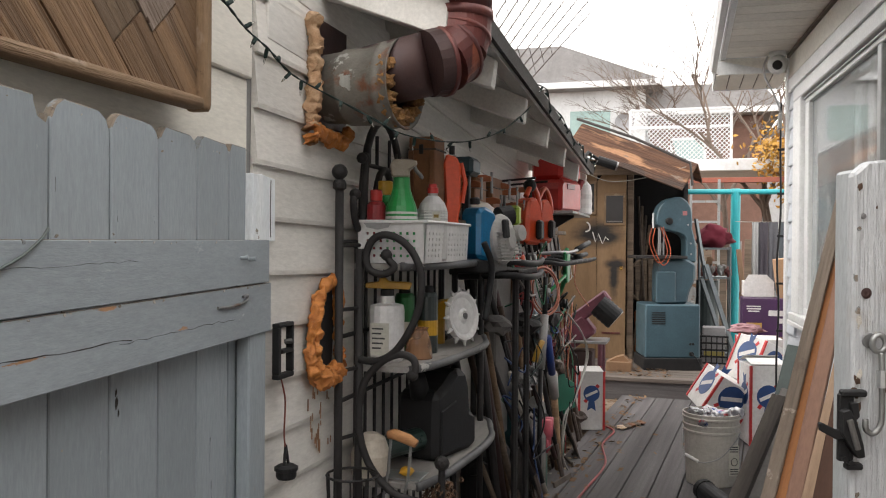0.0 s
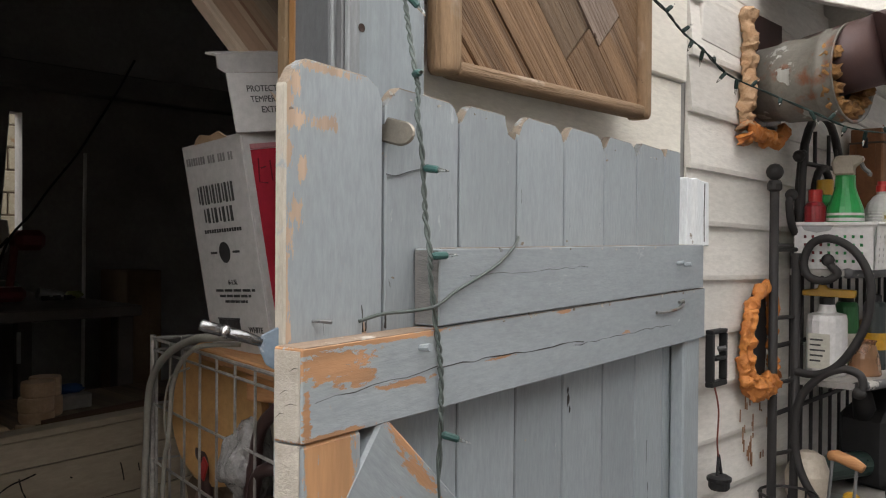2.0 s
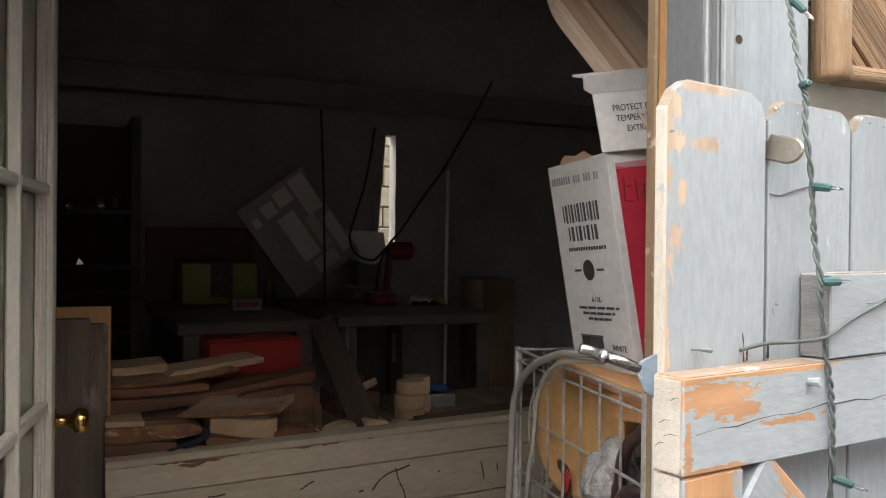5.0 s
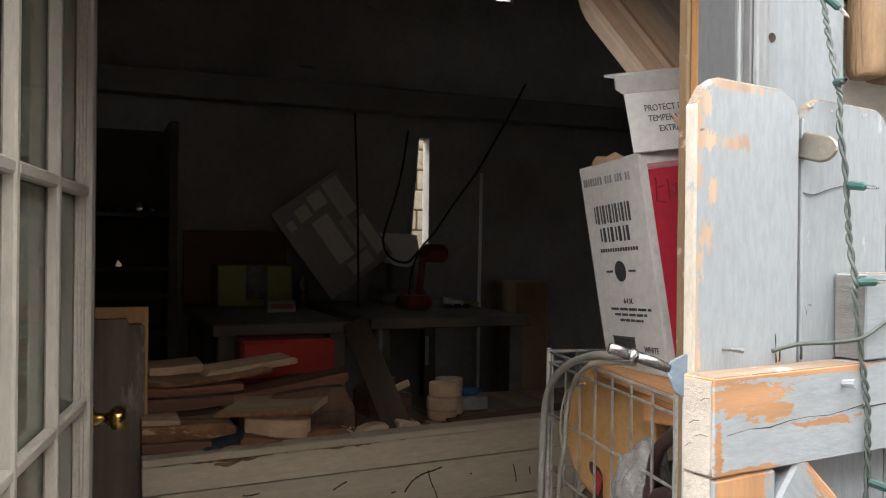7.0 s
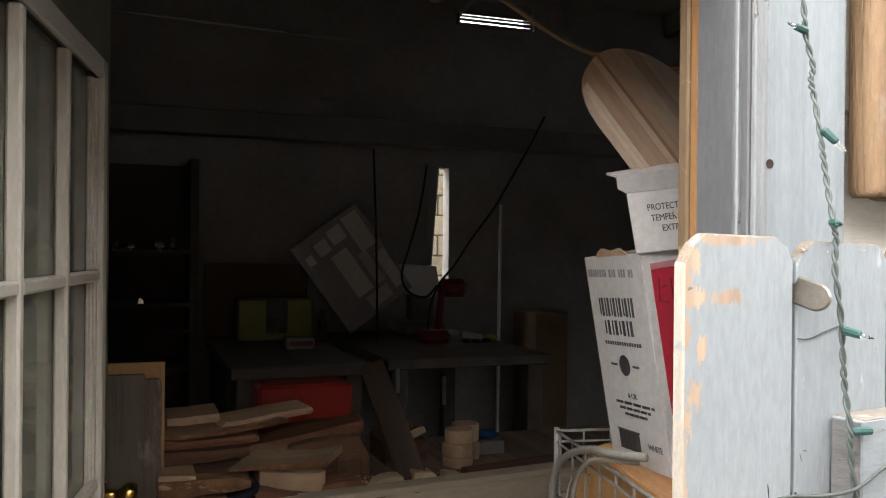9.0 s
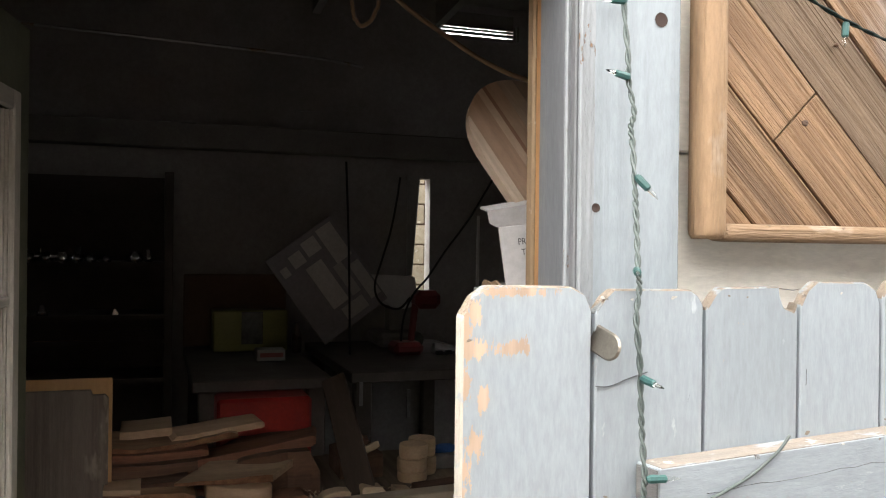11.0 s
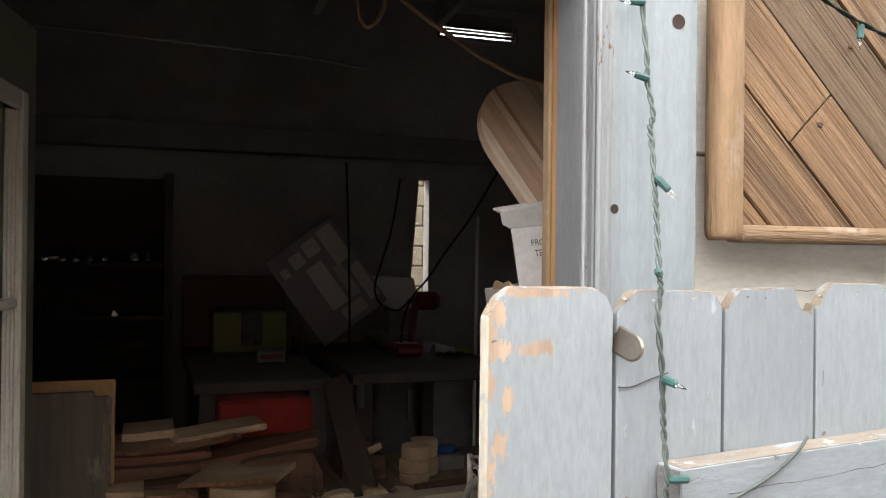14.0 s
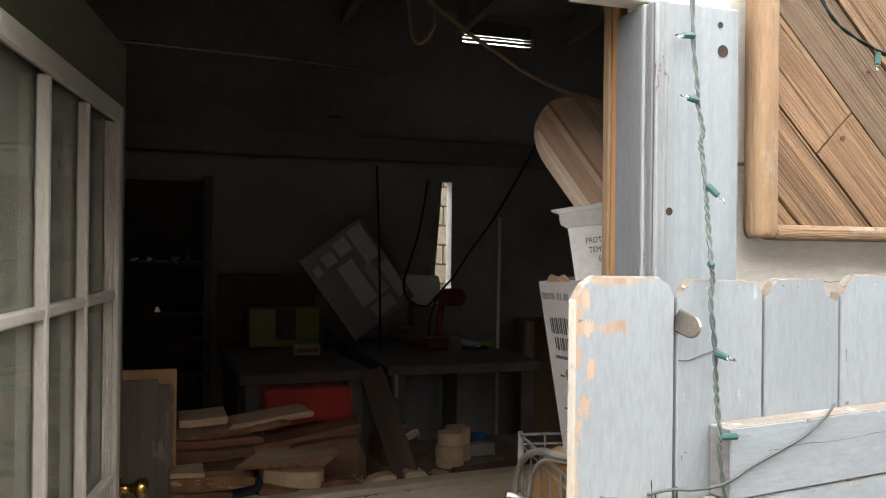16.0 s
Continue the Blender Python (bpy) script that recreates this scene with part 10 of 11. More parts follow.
part("door_box", box(-0.15, 0.03, -0.20, -0.14, 0.61, 0.90, 0.01), M_saw, bs, "cover box", SB)
CF = [(-0.134, 1.376), (-0.122, 1.45), (-0.096, 1.51), (-0.055, 1.555), (-0.011, 1.579), (0.050, 1.592), (0.103, 1.589), (0.155, 1.55), (0.189, 1.49), (0.202, 1.40), (0.202, 1.29), (0.222, 1.22), (0.236, 1.14), (0.240, 0.985), (0.141, 0.985), (0.147, 1.10), (0.145, 1.186), (0.134, 1.217), (0.113, 1.238), (0.06, 1.262), (0.009, 1.271), (-0.059, 1.29), (-0.126, 1.327)]
part("cast_frame", prism(CF, -0.10, 0.11, bevel=0.012), M_saw, bs, "cast goose-neck frame with the upper wheel housing", SB)
part("wheel_knob", lathe([(0.034, 0), (0.034, 0.02), (0.024, 0.032), (0.0, 0.034)], 18), M_black, bs, "black knob", SB @ frame_matrix((-0.015, -0.10, 1.365), (1, 0, 0), (0, -1, 0)))
part("tension_rod", rod((-0.15, -0.05, 1.30), (-0.15, -0.05, 1.44), 0.009), M_wplastic, bs, "pale guide rod", SB)
for x, z in ((0.185, 1.16), (0.19, 1.06), (0.16, 1.33)):
    part("bolt", lathe([(0.009, 0), (0.008, 0.005), (0.0, 0.006)], 8), M_steel, bs, "", SB @ frame_matrix((x, -0.10, z), (1, 0, 0), (0, -1, 0)))
part("table", box(-0.34, 0.13, -0.22, 0.2, 1.02, 1.045, 0.004), M_iron, bs, "cast table", SB)
part("guide_post", rod((-0.09, -0.05, 1.05), (-0.09, -0.05, 1.33), 0.014), M_steel, bs, "", SB)
part("blade", box(-0.06, -0.045, -0.055, -0.053, 1.05, 1.33), M_steel, bs, "", SB)
part("badge", box(0.11, 0.15, -0.105, -0.1005, 1.42, 1.46), plain("red_white_badge", (0.5, 0.2, 0.2)), bs, "small red and white plate", SB)
cord_m = plain("orange_cord", (0.42, 0.075, 0.02))
for k in range(2):
    solo("extension_cord", tube(smooth_path([(-0.2 + 0.03 * k, -0.235, 1.30), (-0.22 + 0.03 * k, -0.24, 1.15), (-0.14 + 0.04 * k, -0.25, 0.98 - 0.02 * k), (-0.06 + 0.03 * k, -0.24, 1.08), (-0.12 + 0.02 * k, -0.235, 1.31)], 8), 0.004, 6), cord_m, "orange extension cord hung on the bandsaw", "cord", SB, "orange cords", smooth=True)

# plywood shed
M_shedply = mat("stained_tan_plywood", (0.32, 0.20, 0.108), (0.25, 0.152, 0.076), 0.75, scale=6, stretch=(1, 1, 0.15), bump=0.2, vary=0.03, spot=((0.30, 0.19, 0.11), 0.1, 2),
                worn=((0.022, 0.019, 0.018), [(-0.86, 1.40, 0.21, 0.12), (-0.76, 1.37, 0.12, 0.07), (-0.685, 0.98, 0.045, 0.17), (-0.67, 1.10, 0.10, 0.045)], 7.0, 1.6, 0.45))      # soft black sprayed patches
shed = thing("plywood_shed", (-0.9, 8.7, 0.0), "tan plywood shed with small windows and spray paint marks", "shed")
part("panel", box(-2.1, -0.86, 8.60, 8.62, 0.05, 2.15, 0.002), M_shedply, shed, "tan plywood panel")
part("door", prism([(-0.855, 0.155), (-0.57, 0.155), (-0.57, 2.0), (-0.80, 2.0), (-0.855, 1.93)], 8.585, 8.61, bevel=0.002), M_shedply, shed, "tan plywood door")
for x0, x1, z0, z1 in ((-0.98, -0.885, 1.62, 1.90), (-0.765, -0.60, 1.51, 1.78)):
    part("window_frame", box(x0 - 0.02, x1 + 0.02, 8.575, 8.60, z0 - 0.025, z1 + 0.025, 0.003), M_frame_wood, shed, "wooden window frame")
    part("pane", box(x0, x1, 8.570, 8.574, z0, z1), plain("dark_pane", (0.045, 0.042, 0.042), 0.2), shed, "plain dark pane")
    part("pane_reveal", box(x0 + 0.008, x1 - 0.008, 8.566, 8.5695, z0 + 0.01, z0 + 0.02), M_dark, shed)


part("chalk_mark", tube([(-0.90, 8.592, 1.42), (-0.87, 8.592, 1.32), (-0.84, 8.58, 1.40), (-0.80, 8.58, 1.30), (-0.77, 8.58, 1.37), (-0.74, 8.58, 1.34)], 0.006, 5), M_soffit, shed, "pale zigzag mark")
part("chalk_mark", tube(smooth_path([(-0.96, 8.592, 1.52), (-0.93, 8.592, 1.49), (-0.93, 8.592, 1.44), (-0.97, 8.592, 1.42)], 5), 0.008, 5), M_soffit, shed, "pale crescent mark")
part("handle", box(-0.63, -0.60, 8.565, 8.585, 1.04, 1.08, 0.004), M_brass, shed)
part("hinge", box(-0.80, -0.62, 8.578, 8.585, 0.40, 0.42, 0.001), M_rust, shed)
# near-black back, side and ceiling: the shed's inner shade put into colour
part("back_wall", box(-1.3, -0.02, 9.55, 9.6, 0, 2.2), M_black, shed, "back wall blackened for the shed's inner shade")
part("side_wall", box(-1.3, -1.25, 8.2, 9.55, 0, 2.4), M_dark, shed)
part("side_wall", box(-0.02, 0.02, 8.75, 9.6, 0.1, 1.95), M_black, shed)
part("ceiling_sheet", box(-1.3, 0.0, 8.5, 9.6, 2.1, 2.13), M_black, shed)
rf0, rf1 = Vector((-1.05, 8.30, 2.36)), Vector((0.035, 7.90, 1.905))
part("roof_sheet", box(0, (rf1 - rf0).length, -0.012, 0.012, -0.15, 0.13, 0.003), M_plyroof, shed, "weathered plywood eave", frame_matrix(rf0, rf1 - rf0, (0.05, 0.45, 0.9)))
part("roof_sheet", box(0, (rf1 - rf0).length, 0.0, 0.32, 0.135, 0.15, 0.003), M_plyroof, shed, "plywood roof deck", frame_matrix(rf0, rf1 - rf0, (0.05, 0.45, 0.9)))
part("roof_edge", tube([rf0 + Vector((0.03, -0.05, 0.15)), rf0.lerp(rf1, 0.5) + Vector((0.04, -0.05, 0.155)), rf1 + Vector((0.0, -0.05, 0.12)), rf1 + Vector((0.02, -0.05, -0.08))], 0.014, 6), M_drip, shed, "black tar edge")
part("rafter", box(-1.2, 0.0, 8.45, 8.50, 1.98, 2.08, 0.004), M_oldwood, shed, "grey rafter")
part("post", box(-0.56, -0.50, 8.62, 8.68, 0.15, 2.0, 0.004), M_oldwood, shed)
solo("orange_bin", box(-0.50, -0.28, 8.9, 9.2, 0.15, 0.62, 0.02), plain("orange_bin_plastic", (0.55, 0.14, 0.03)), "orange plastic bin in the shed", "bin")
for k in range(9):
    solo("stored_lumber", box(-0.03, 0.03, -0.012, 0.012, 0, random.uniform(0.7, 1.25), 0.002), (M_oldwood, M_dark, M_lumber)[k % 3], "offcut stored upright in the dark shed", "board", pose(-0.48 + 0.06 * k, 9.2 + 0.02 * (k % 3), 0.15, random.uniform(-8, 8), random.uniform(-14, 14)), "stored offcuts")
solo("kraft_tray", join(box(-0.68, -0.46, 7.75, 8.0, 0.15, 0.235, 0.004), prism([(-0.66, 0.235), (-0.48, 0.235), (-0.53, 0.29), (-0.60, 0.27)], 7.8, 7.95)), mat("kraft_board", (0.22, 0.125, 0.065), (0.17, 0.095, 0.05), 0.8), "kraft tray with crumpled paper on the platform", "tray")
crate = thing("milk_crate", (0.26, 8.65, 0.15), "black plastic milk crate with cartons", "crate")
for z in (0.155, 0.22, 0.285, 0.35, 0.415):
    part("rail", tube([(0.15, 8.55, z), (0.40, 8.55, z), (0.40, 8.80, z), (0.15, 8.80, z)], 0.010, 5, closed=True), M_black, crate)
for k in range(6):
    part("bar", box(0.15 + 0.05 * k - 0.005, 0.155 + 0.05 * k, 8.546, 8.554, 0.15, 0.42), M_black, crate)
part("bottom", box(0.15, 0.40, 8.55, 8.80, 0.15, 0.16), M_black, crate)
solo("drink_pack", box(0.17, 0.38, 8.57, 8.76, 0.161, 0.50, 0.006), plain("white_pack", (0.34, 0.33, 0.34)), "white shrink-wrapped pack in the crate", "pack")
solo("pack_label", box(0.18, 0.37, 8.566, 8.569, 0.22, 0.27), plain("yellow_label", (0.45, 0.36, 0.1)), "yellow label on the pack", "label")
M_teal = plain("turquoise_paint", (0.02, 0.38, 0.42), 0.4)
tp = thing("swing_frame", (0.5, 9.6, 0), "turquoise steel pipe frame over the yard", "pipe frame")
part("post", rod((0.50, 9.6, -0.06), (0.515, 9.6, 1.87), 0.05, seg=14), M_teal, tp)
part("crossbar", rod((0.0, 9.6, 1.875), (1.6, 9.6, 1.86), 0.028, seg=12), M_teal, tp)
part("collar", rod((0.47, 9.6, 1.86), (0.56, 9.6, 1.86), 0.045, seg=12), M_teal, tp)
M_angle = mat("grey_slotted_steel", (0.20, 0.23, 0.24), (0.14, 0.16, 0.17), 0.5, 0.5, scale=12)


def slotted(p0, p1):
    th = thing("slotted_angle", p0, "grey slotted steel angle leaning by the bandsaw", "steel angle", "slotted angles")
    m = frame_matrix(p0, Vector(p1) - Vector(p0), (0, 0.2, 1))
    ln = (Vector(p1) - Vector(p0)).length
    part("flange", box(0, ln, 0, 0.003, -0.025, 0.025), M_angle, th, "", m)
    part("flange", box(0, ln, 0.003, 0.03, -0.025, -0.022), M_angle, th, "", m)
    for k in range(int(ln / 0.06)):
        part("slot", box(0.02 + 0.06 * k, 0.045 + 0.06 * k, -0.002, -0.0005, -0.008, 0.008), M_black, th, "", m)


slotted((0.50, 8.85, 0.15), (0.20, 8.95, 1.10))
slotted((0.42, 8.95, 0.15), (0.16, 9.0, 0.95))
slotted((0.20, 8.95, 0.95), (0.10, 9.0, 1.56))
shv = thing("steel_shelving", (0.3, 9.2, 0.15), "grey steel shelving with clutter beside the bandsaw", "shelving")
for x, y in ((0.14, 9.1), (0.44, 9.1), (0.14, 9.45), (0.44, 9.45)):
    part("post", rod((x, y, 0.15), (x, y, 1.28), 0.014, seg=6), M_angle, shv)
for z in (0.95, 1.25):
    part("shelf", box(0.13, 0.45, 9.08, 9.46, z, z + 0.02), M_angle, shv)
part("drum", rod((0.22, 9.2, 0.15), (0.22, 9.2, 0.93), 0.11, seg=20), plain("dark_green_drum", (0.045, 0.062, 0.062), 0.5), shv, "dark green-grey drum")
solo("burgundy_cloth", blob((0.28, 9.2, 1.38), (0.17, 0.14, 0.13), rough=0.6, freq=2.4, sub=3), plain("burgundy_cloth", (0.16, 0.012, 0.03), 0.9), "crumpled burgundy cloth on the shelving", "cloth", smooth=True)
for k in range(7):
    solo("shelf_clutter", blob((0.18 + 0.04 * k, 9.12 + 0.02 * (k % 2), 1.02 + 0.015 * (k % 3)), (0.035, 0.04, 0.05), rough=0.7, freq=2.5, seed=k), (M_rust, M_galv, M_dark)[k % 3], "metal odds and ends on the shelving", "scrap", group="shelf clutter")
lean2 = thing("wooden_post", (0.64, 9.3, 0), "bare wooden post leaning in the yard", "post")
plank("board", (0.66, 9.1, -0.05), (0.54, 9.45, 1.25), 0.05, 0.04, M_lumber, lean2, (1, 0, 0))
# towels on a line
solo("clothes_line", tube([(0.51, 9.55, 1.55), (0.62, 9.0, 1.53), (1.1, 9.0, 1.53), (1.6, 9.5, 1.6)], 0.004, 5), M_hose, "thin clothes line across the yard", "clothes line")
for k, (x, w, c, z0) in enumerate(((0.67, 0.06, (0.6, 0.6, 0.6), 1.0), (0.745, 0.09, (0.11, 0.10, 0.12), 0.86), (0.84, 0.09, (0.17, 0.17, 0.19), 0.85), (0.94, 0.09, (0.14, 0.16, 0.18), 0.87))):
    bm = bmesh.new()
    rows = []
    for i in range(9):
        z = 1.53 + (z0 - 1.53) * i / 8
        rows.append([(x + w * (j / 6 - 0.5), 9.0 + 0.02 * math.sin(j * 1.9 + k) * (0.4 + i / 8), z) for j in range(7)])
    f = [[bm.verts.new(p) for p in r] for r in rows]
    b = [[bm.verts.new((p[0], p[1] + 0.012, p[2])) for p in r] for r in rows]
    for q in (f, b):
        for i in range(8):
            for j in range(6):
                bm.faces.new((q[i][j], q[i][j + 1], q[i + 1][j + 1], q[i + 1][j]))
    solo("towel", bm, plain("towel_cloth", c, 0.95, scale=60, bump=0.6), "towel hung over the clothes line", "towel", group="towels on the line", smooth=True)

# ---- beyond the yard: fence, lattice, houses, trees ----
M_farwhite = mat("far_white_siding", (0.72, 0.73, 0.74), (0.66, 0.67, 0.68), 0.6, scale=2, bump=0.05, vary=0.03)
M_farroof = mat("far_grey_shingles", (0.30, 0.29, 0.29), (0.24, 0.235, 0.235), 0.9, scale=12, bump=0.3)
fence = thing("yard_fence", (0.5, 12.5, 0), "grey corrugated and plank fence behind the yard", "fence", kind="structure")
for k in range(24):
    part("board", box(0, 0.16, 0, 0.03, -0.06, 1.35 + 0.03 * (k % 3), 0.003), (M_galv, M_oldwood, M_oldwood)[k % 3], fence, at=pose(-2.4 + 0.2 * k, 12.6, 0))
lad = thing("aluminium_ladder", (0.35, 12.2, 0), "dull aluminium ladder standing by the fence", "ladder")
for x in (0.05, 0.42):
    part("rail", box(x, x + 0.035, 12.2, 12.25, -0.06, 2.2, 0.004), M_galv, lad)
for k in range(7):
    part("rung", box(0.06, 0.44, 12.21, 12.24, 0.2 + 0.28 * k, 0.23 + 0.28 * k), M_galv, lad)
solo("red_beam", box(-1.0, 2.6, 14.0, 14.1, 2.28, 2.36, 0.004), plain("faded_red_beam", (0.30, 0.085, 0.05)), "faded red beam across the back yard", "beam")
solo("white_porch_roof", join(box(-1.8, 3.0, 15.0, 17.5, 2.55, 2.75, 0.01), join(box(-1.6, -1.45, 15.1, 15.25, -0.06, 2.55), box(2.7, 2.85, 15.1, 15.25, -0.06, 2.55))), M_farwhite, "low white porch roof behind the yard", "porch roof")
lat = thing("lattice_screen", (0.2, 17.6, 2.75), "white diamond lattice screen on a railing", "lattice")
m_l = pose(-1.1, 17.6, 2.80)
for k in range(36):
    for s in (1, -1):
        x0, x1 = (-1.2 + 0.088 * k, -1.2 + 0.088 * k + 1.2)
        a, b = (max(x0, 0), min(x1, 1.95))
        if b - a < 0.05:
            continue
        za, zb = (a - x0) / 1.2 * 1.2, (b - x0) / 1.2 * 1.2
        if s < 0:
            za, zb = 1.2 - za, 1.2 - zb
        part("slat", tube([(a, 0.01 * s, za), (b, 0.01 * s, zb)], 0.0105, 4), M_farwhite, lat, "", m_l)
for p, q in (((0, 0, 0), (1.95, 0, 0)), ((0, 0, 1.2), (1.95, 0, 1.2)), ((0, 0, 0), (0, 0, 1.2)), ((1.95, 0, 0), (1.95, 0, 1.2)), ((0, 0, 0.85), (1.95, 0, 0.85))):
    part("frame", tube([p, q], 0.03, 5), M_farwhite, lat, "", m_l)


def far_house(name, x0, x1, y0, y1, h, rise, wall_m, label, windows):
    th = thing(name, ((x0 + x1) / 2, y0, 0), label, "house")
    part("wall", box(x0, x1, y0, y1, -0.06, h), wall_m, th)
    part("roof", prism([(x0 - 0.5, h), (x1 + 0.5, h), (x1 + 0.5, h + 0.2), ((x0 + x1) / 2 + 1.5, h + rise), ((x0 + x1) / 2 - 1.5, h + rise), (x0 - 0.5, h + 0.2)], y0 - 0.5, y1), M_farroof, th, "grey hip roof")
    part("gutter", box(x0 - 0.55, x1 + 0.55, y0 - 0.6, y0 - 0.5, h + 0.02, h + 0.2), M_farwhite, th)
    for a, b, c, d in windows:
        w = part("window", box(a - 0.08, b + 0.08, y0 - 0.04, y0, c - 0.08, d + 0.08), M_farwhite, th)
        part("pane", box(a, b, y0 - 0.06, y0 - 0.041, c, d), plain("pale_green_pane", (0.35, 0.5, 0.48), 0.15), w)
    return th


far_house("white_house", -9.0, -1.2, 25.8, 34.0, 5.9, 1.3, M_farwhite, "far white two-storey house with a grey roof", ((-3.4, -2.2, 4.3, 5.3), (-6.0, -4.9, 4.3, 5.3), (-3.4, -2.2, 1.2, 2.4)))
far_house("brick_house", -1.1, 2.2, 27.0, 34.0, 5.2, 0.9, mat("far_brown_brick", (0.2, 0.11, 0.08), (0.15, 0.08, 0.06), 0.85, scale=5), "far brown brick house with white eaves", ((-0.4, 0.5, 3.6, 4.5),))
far_house("pale_house", 2.6, 9.0, 30.0, 38.0, 4.6, 1.2, M_farwhite, "far pale house behind bare trees", ((3.4, 4.4, 3.0, 4.0),))
solo("satellite_dish", lathe([(0.0, 0.0), (0.15, 0.03), (0.28, 0.12), (0.27, 0.125), (0.14, 0.04)], 20), plain("grey_dish", (0.3, 0.3, 0.31)), "grey satellite dish on the house", "satellite dish", frame_matrix((-1.75, 25.4, 4.85), (1, 0, 0), (0.2, -1, 0.35)))


def bare_tree(name, base, height, lean_x, label, seed, levels=6):
    random.seed(seed)
    th = thing(name, base, label, "tree")
    trunk = bmesh.new()
    limbs = bmesh.new()
    tips = []

    def grow(p, d, ln, r, lv):
        q = p + d * ln
        mid = p.lerp(q, 0.5) + Vector((random.uniform(-1, 1), random.uniform(-1, 1), random.uniform(-0.4, 0.4))) * ln * 0.07
        tube([p, mid, q], [r, r * 0.86, r * 0.68], 7 if lv > 3 else 4, trunk if lv == levels else limbs)
        if lv == 0:
            tips.append(q)
            return
        for _ in range(3):
            e = (d + Vector((random.uniform(-1, 1), random.uniform(-1, 1), random.uniform(-0.35, 0.55))) * 0.85).normalized()
            grow(p.lerp(q, random.uniform(0.65, 1.0)), e, ln * random.uniform(0.58, 0.8), r * 0.60, lv - 1)
        if lv <= 2:
            tips.append(q)

    grow(Vector(base), Vector((lean_x, 0, 1)).normalized(), height * 0.30, height * 0.0085, levels)
    part("trunk", trunk, M_branch, th)
    part("crown", limbs, M_branch, th, "fine bare twigs", kind="stuff")
    random.seed(7)
    return th, tips


M_branch = mat("grey_brown_twigs", (0.17, 0.125, 0.10), (0.12, 0.09, 0.07), 0.9, scale=10)
bare_tree("bare_tree", (1.9, 16.5, -0.06), 8.0, -0.25, "bare leafless tree with fine twigs", 3)
bare_tree("bare_tree", (1.0, 18.8, -0.06), 8.6, -0.10, "bare leafless tree behind the yard", 11)
M_yleaf = mat("yellow_autumn_leaves", (0.55, 0.33, 0.05), (0.42, 0.2, 0.03), 0.8, scale=3, vary=0.2)
yt2, tips = bare_tree("yellow_tree", (1.82, 14.2, -0.06), 4.3, -0.10, "small tree with yellow autumn leaves", 5)
lf = bmesh.new()
for q in tips:
    for _ in range(5):
        p = q + Vector((random.gauss(0, 0.16), random.gauss(0, 0.16), random.gauss(0, 0.13)))
        d = Vector((random.gauss(0, 1), random.gauss(0, 1), random.gauss(0, 1))).normalized() * random.uniform(0.03, 0.06)
        e = d.orthogonal().normalized() * d.length * 0.6
        lf.faces.new([lf.verts.new(v) for v in (p - d, p - e, p + d, p + e)])
part("crown", lf, M_yleaf, yt2, "yellow leaves", kind="stuff")

# wire mesh on the shed roof, leaves caught in it
ms = thing("wire_mesh", (-0.85, 3.6, 2.2), "roll of thin wire mesh standing on the shed roof", "wire mesh")
for k in range(9):
    y = 2.7 + 0.11 * k
    part("wire", tube([(-0.60 - 0.012 * k, y, 2.04 - 0.012 * k), (-0.46, y + 0.60, 2.62 - 0.024 * k)], 0.0026, 4), M_toolsteel, ms)
for k in range(10):
    f = k / 9
    part("wire", tube([(-0.60 + 0.14 * f, 2.7 + 0.60 * f, 2.04 + 0.58 * f), (-0.696 + 0.236 * f, 3.58 + 0.60 * f, 1.944 + 0.484 * f)], 0.0016, 4), M_toolsteel, ms)
fl = thing("flood_light", (-0.52, 5.75, 1.83), "small black floodlight at the roof corner", "floodlight")
part("lamp", rod((-0.57, 5.72, 1.86), (-0.45, 5.74, 1.82), 0.032, seg=14), M_black, fl)
part("glass", rod((-0.452, 5.7397, 1.8207), (-0.44, 5.742, 1.8165), 0.03, seg=14), M_steel, fl)
part("bracket", tube([(-0.66, 5.47, 1.82), (-0.62, 5.6, 1.90), (-0.56, 5.72, 1.86)], 0.012, 8), M_black, fl)
# fallen leaves along the soil strip and on the platform
lv = bmesh.new()
random.seed(21)
for k in range(1680):
    if k > 1500:
        y = random.uniform(3.6, 7.4)
        x, z = -0.72 + 0.083 * (y - 4.0) + abs(random.gauss(0, 0.09)), 0.006
    elif k % 4:
        y = random.uniform(3.2, 7.4)
        x = random.uniform(-0.98, -0.80 + 0.083 * (y - 4.0) + 0.08)
        z = -0.05 + abs(random.gauss(0, 0.012))
    else:
        x, y, z = random.choice(((random.uniform(-0.9, -0.1), random.uniform(7.5, 8.1), 0.155), (random.uniform(-0.7, 0.5), random.uniform(4.0, 7.4), 0.006)))
        if z < 0.1 and random.random() < 0.75:
            continue
    a, s = random.uniform(0, 6.28), random.uniform(0.012, 0.028)
    d, e = Vector((math.cos(a), math.sin(a), random.uniform(-0.4, 0.4))) * s, Vector((-math.sin(a), math.cos(a), random.uniform(-0.5, 0.5))) * s * 0.6
    p = Vector((x, y, z + 0.008))
    lv.faces.new([lv.verts.new(q) for q in (p - d, p - e, p + d, p + e)])
solo("fallen_leaves", lv, mat("dry_brown_leaves", (0.22, 0.125, 0.06), (0.11, 0.065, 0.035), 0.85, scale=14), "dry brown leaves lying along the deck", "leaves", kind="stuff")
solo("extension_cord", tube(smooth_path([(-0.62, 3.3, 0.012), (-0.50, 4.4, 0.012), (-0.44, 5.0, 0.012), (-0.50, 5.5, 0.012), (-0.46, 5.9, 0.012), (-0.53, 6.05, 0.012)], 8), 0.007, 6), plain("dark_red_cord", (0.3, 0.05, 0.05)), "dark red extension cord lying along the deck", "cord", smooth=True)
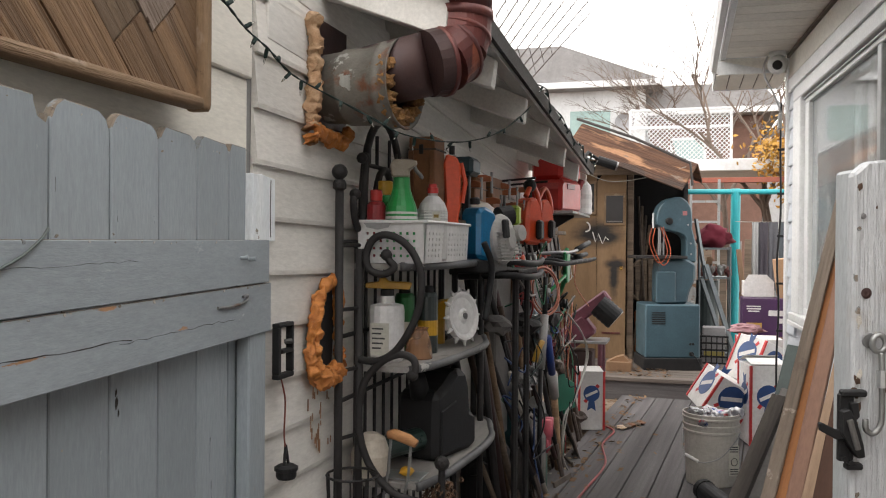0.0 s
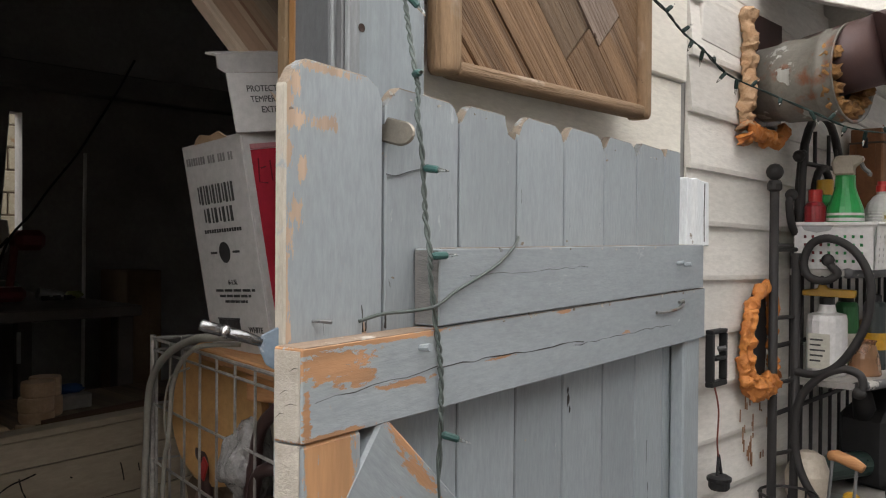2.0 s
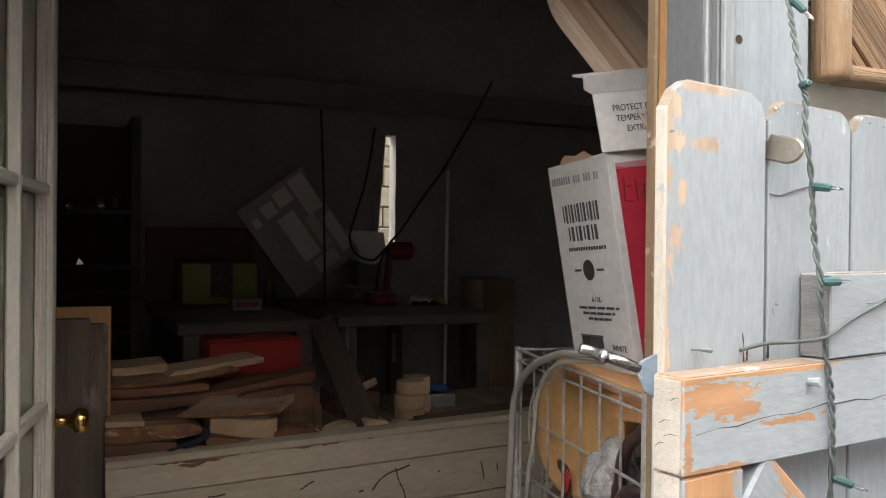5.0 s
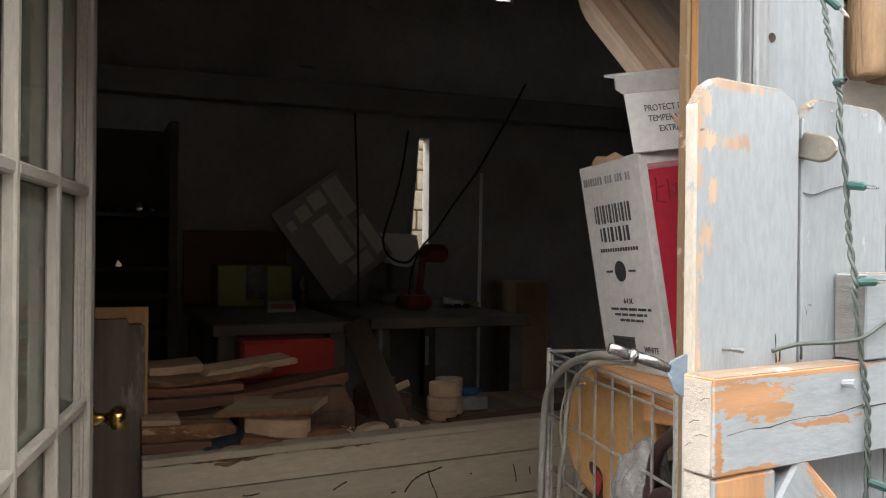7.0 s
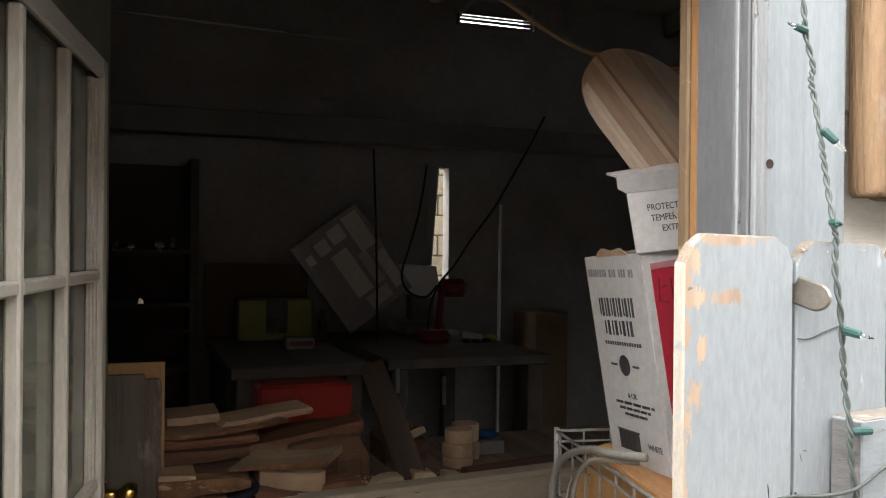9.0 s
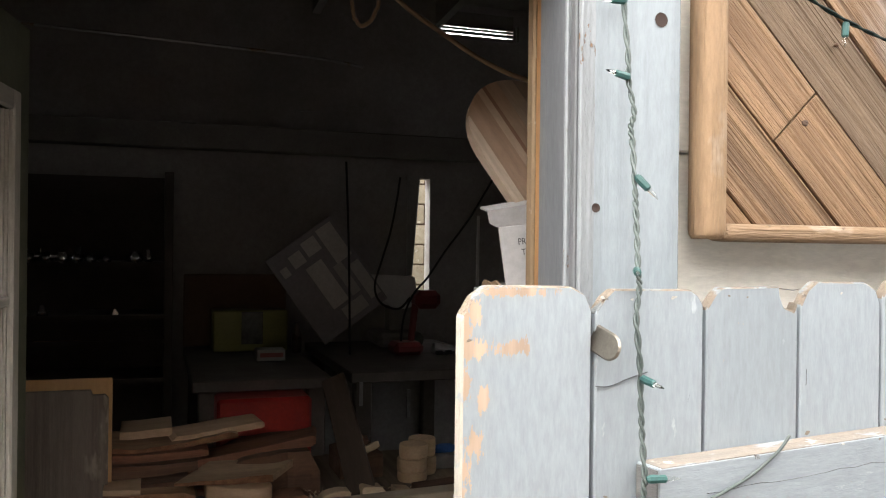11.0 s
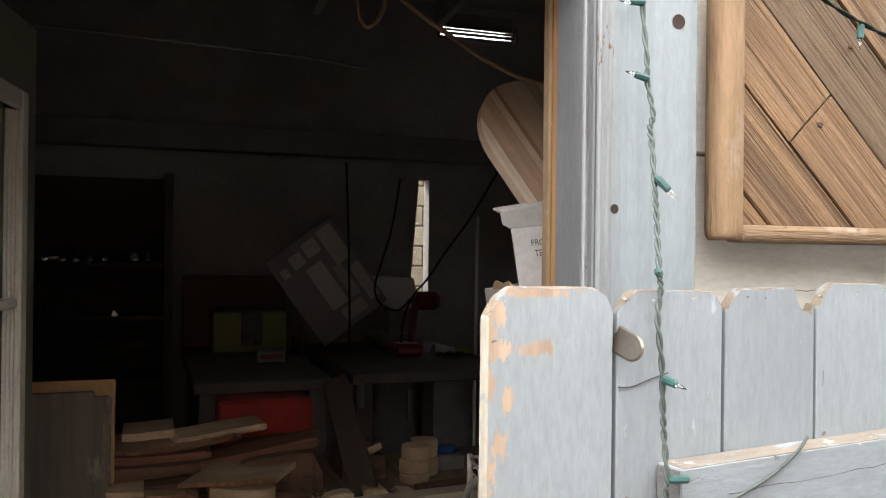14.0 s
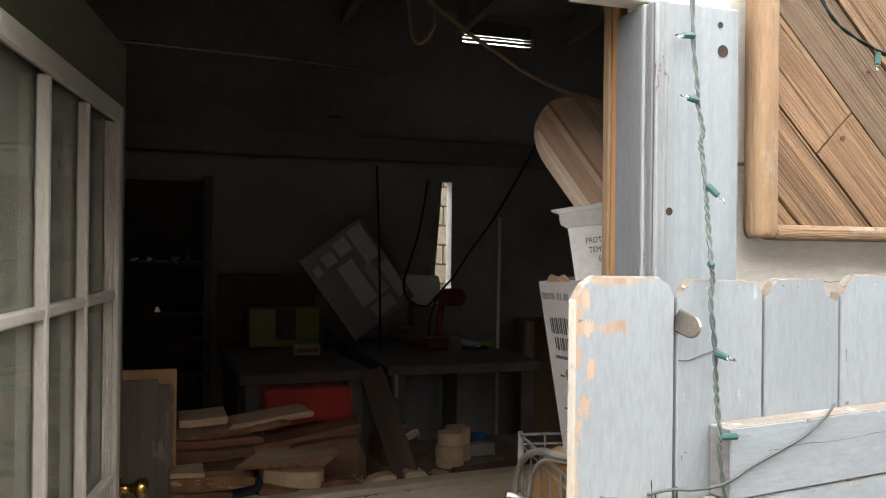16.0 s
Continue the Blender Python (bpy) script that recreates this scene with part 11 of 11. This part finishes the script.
for k in range(5):
    solo("stone", blob((-0.72 + 0.05 * (k % 2), 4.75 + 0.12 * k, -0.03), (0.05, 0.06, 0.035), rough=0.4, seed=k), (M_bare, M_palewood)[k % 2], "pale stone lying on the soil", "stone", group="stones on the soil")
# dim clutter inside the plywood shed: a ribbed wheel, poles and a shelf
swl = thing("round_crate_lid", (-0.36, 9.0, 0.7), "dark slatted round wooden lid leaning in the shed", "lid")
WM = frame_matrix((-0.34, 9.0, 0.92), (1, 0.2, 0), (0.2, -1, 0.1))
part("rim", tube([(0.24 * math.cos(a), 0.24 * math.sin(a), 0) for a in np.linspace(0, math.tau, 29)[:-1]], 0.016, 6, closed=True), M_oldwood, swl, "", WM, smooth=True)
for k in range(7):
    x = -0.2 + 0.066 * k
    h = math.sqrt(max(0.0, 0.24 ** 2 - x * x))
    part("slat", box(x - 0.027, x + 0.027, -h, h, -0.008, 0.008, 0.002), M_oldwood, swl, "", WM)
for k in range(4):
    pl = thing("leaning_pole", (-0.50 + 0.05 * k, 8.85, 0.15), "dark pole leaning in the shed", "pole", "poles in the shed")
    part("pole", tube([(-0.52 + 0.05 * k, 8.85, 0.15), (-0.36 - 0.04 * k, 9.1, 1.5 + 0.1 * k)], 0.014, 7), (M_oldwood, M_toolsteel)[k % 2], pl, "", smooth=True)
# thin dark light string sagging under the shed eave
shl = thing("shed_string_lights", (-0.5, 8.2, 1.9), "thin pale string of lights sagging under the shed eave", "string lights")
part("cord", tube(smooth_path([(-0.92, 8.25, 1.98), (-0.72, 8.2, 1.90), (-0.48, 8.1, 1.90), (-0.2, 8.0, 1.95), (0.0, 7.92, 2.0)], 6), 0.003, 5), M_hose, shl, "", smooth=True)
# loose paper and offcuts on the deck edge
for k in range(5):
    solo("paper_scrap", blob((-0.42 + 0.03 * k, 6.05 + 0.05 * k, 0.014), (0.035, 0.05, 0.012), rough=0.6, freq=2.4, seed=k * 2.0), (M_palewood, M_oldwood, M_bark, M_oldwood, M_bark)[k], "crumpled scrap lying on the deck edge", "scrap", group="scraps on the deck")
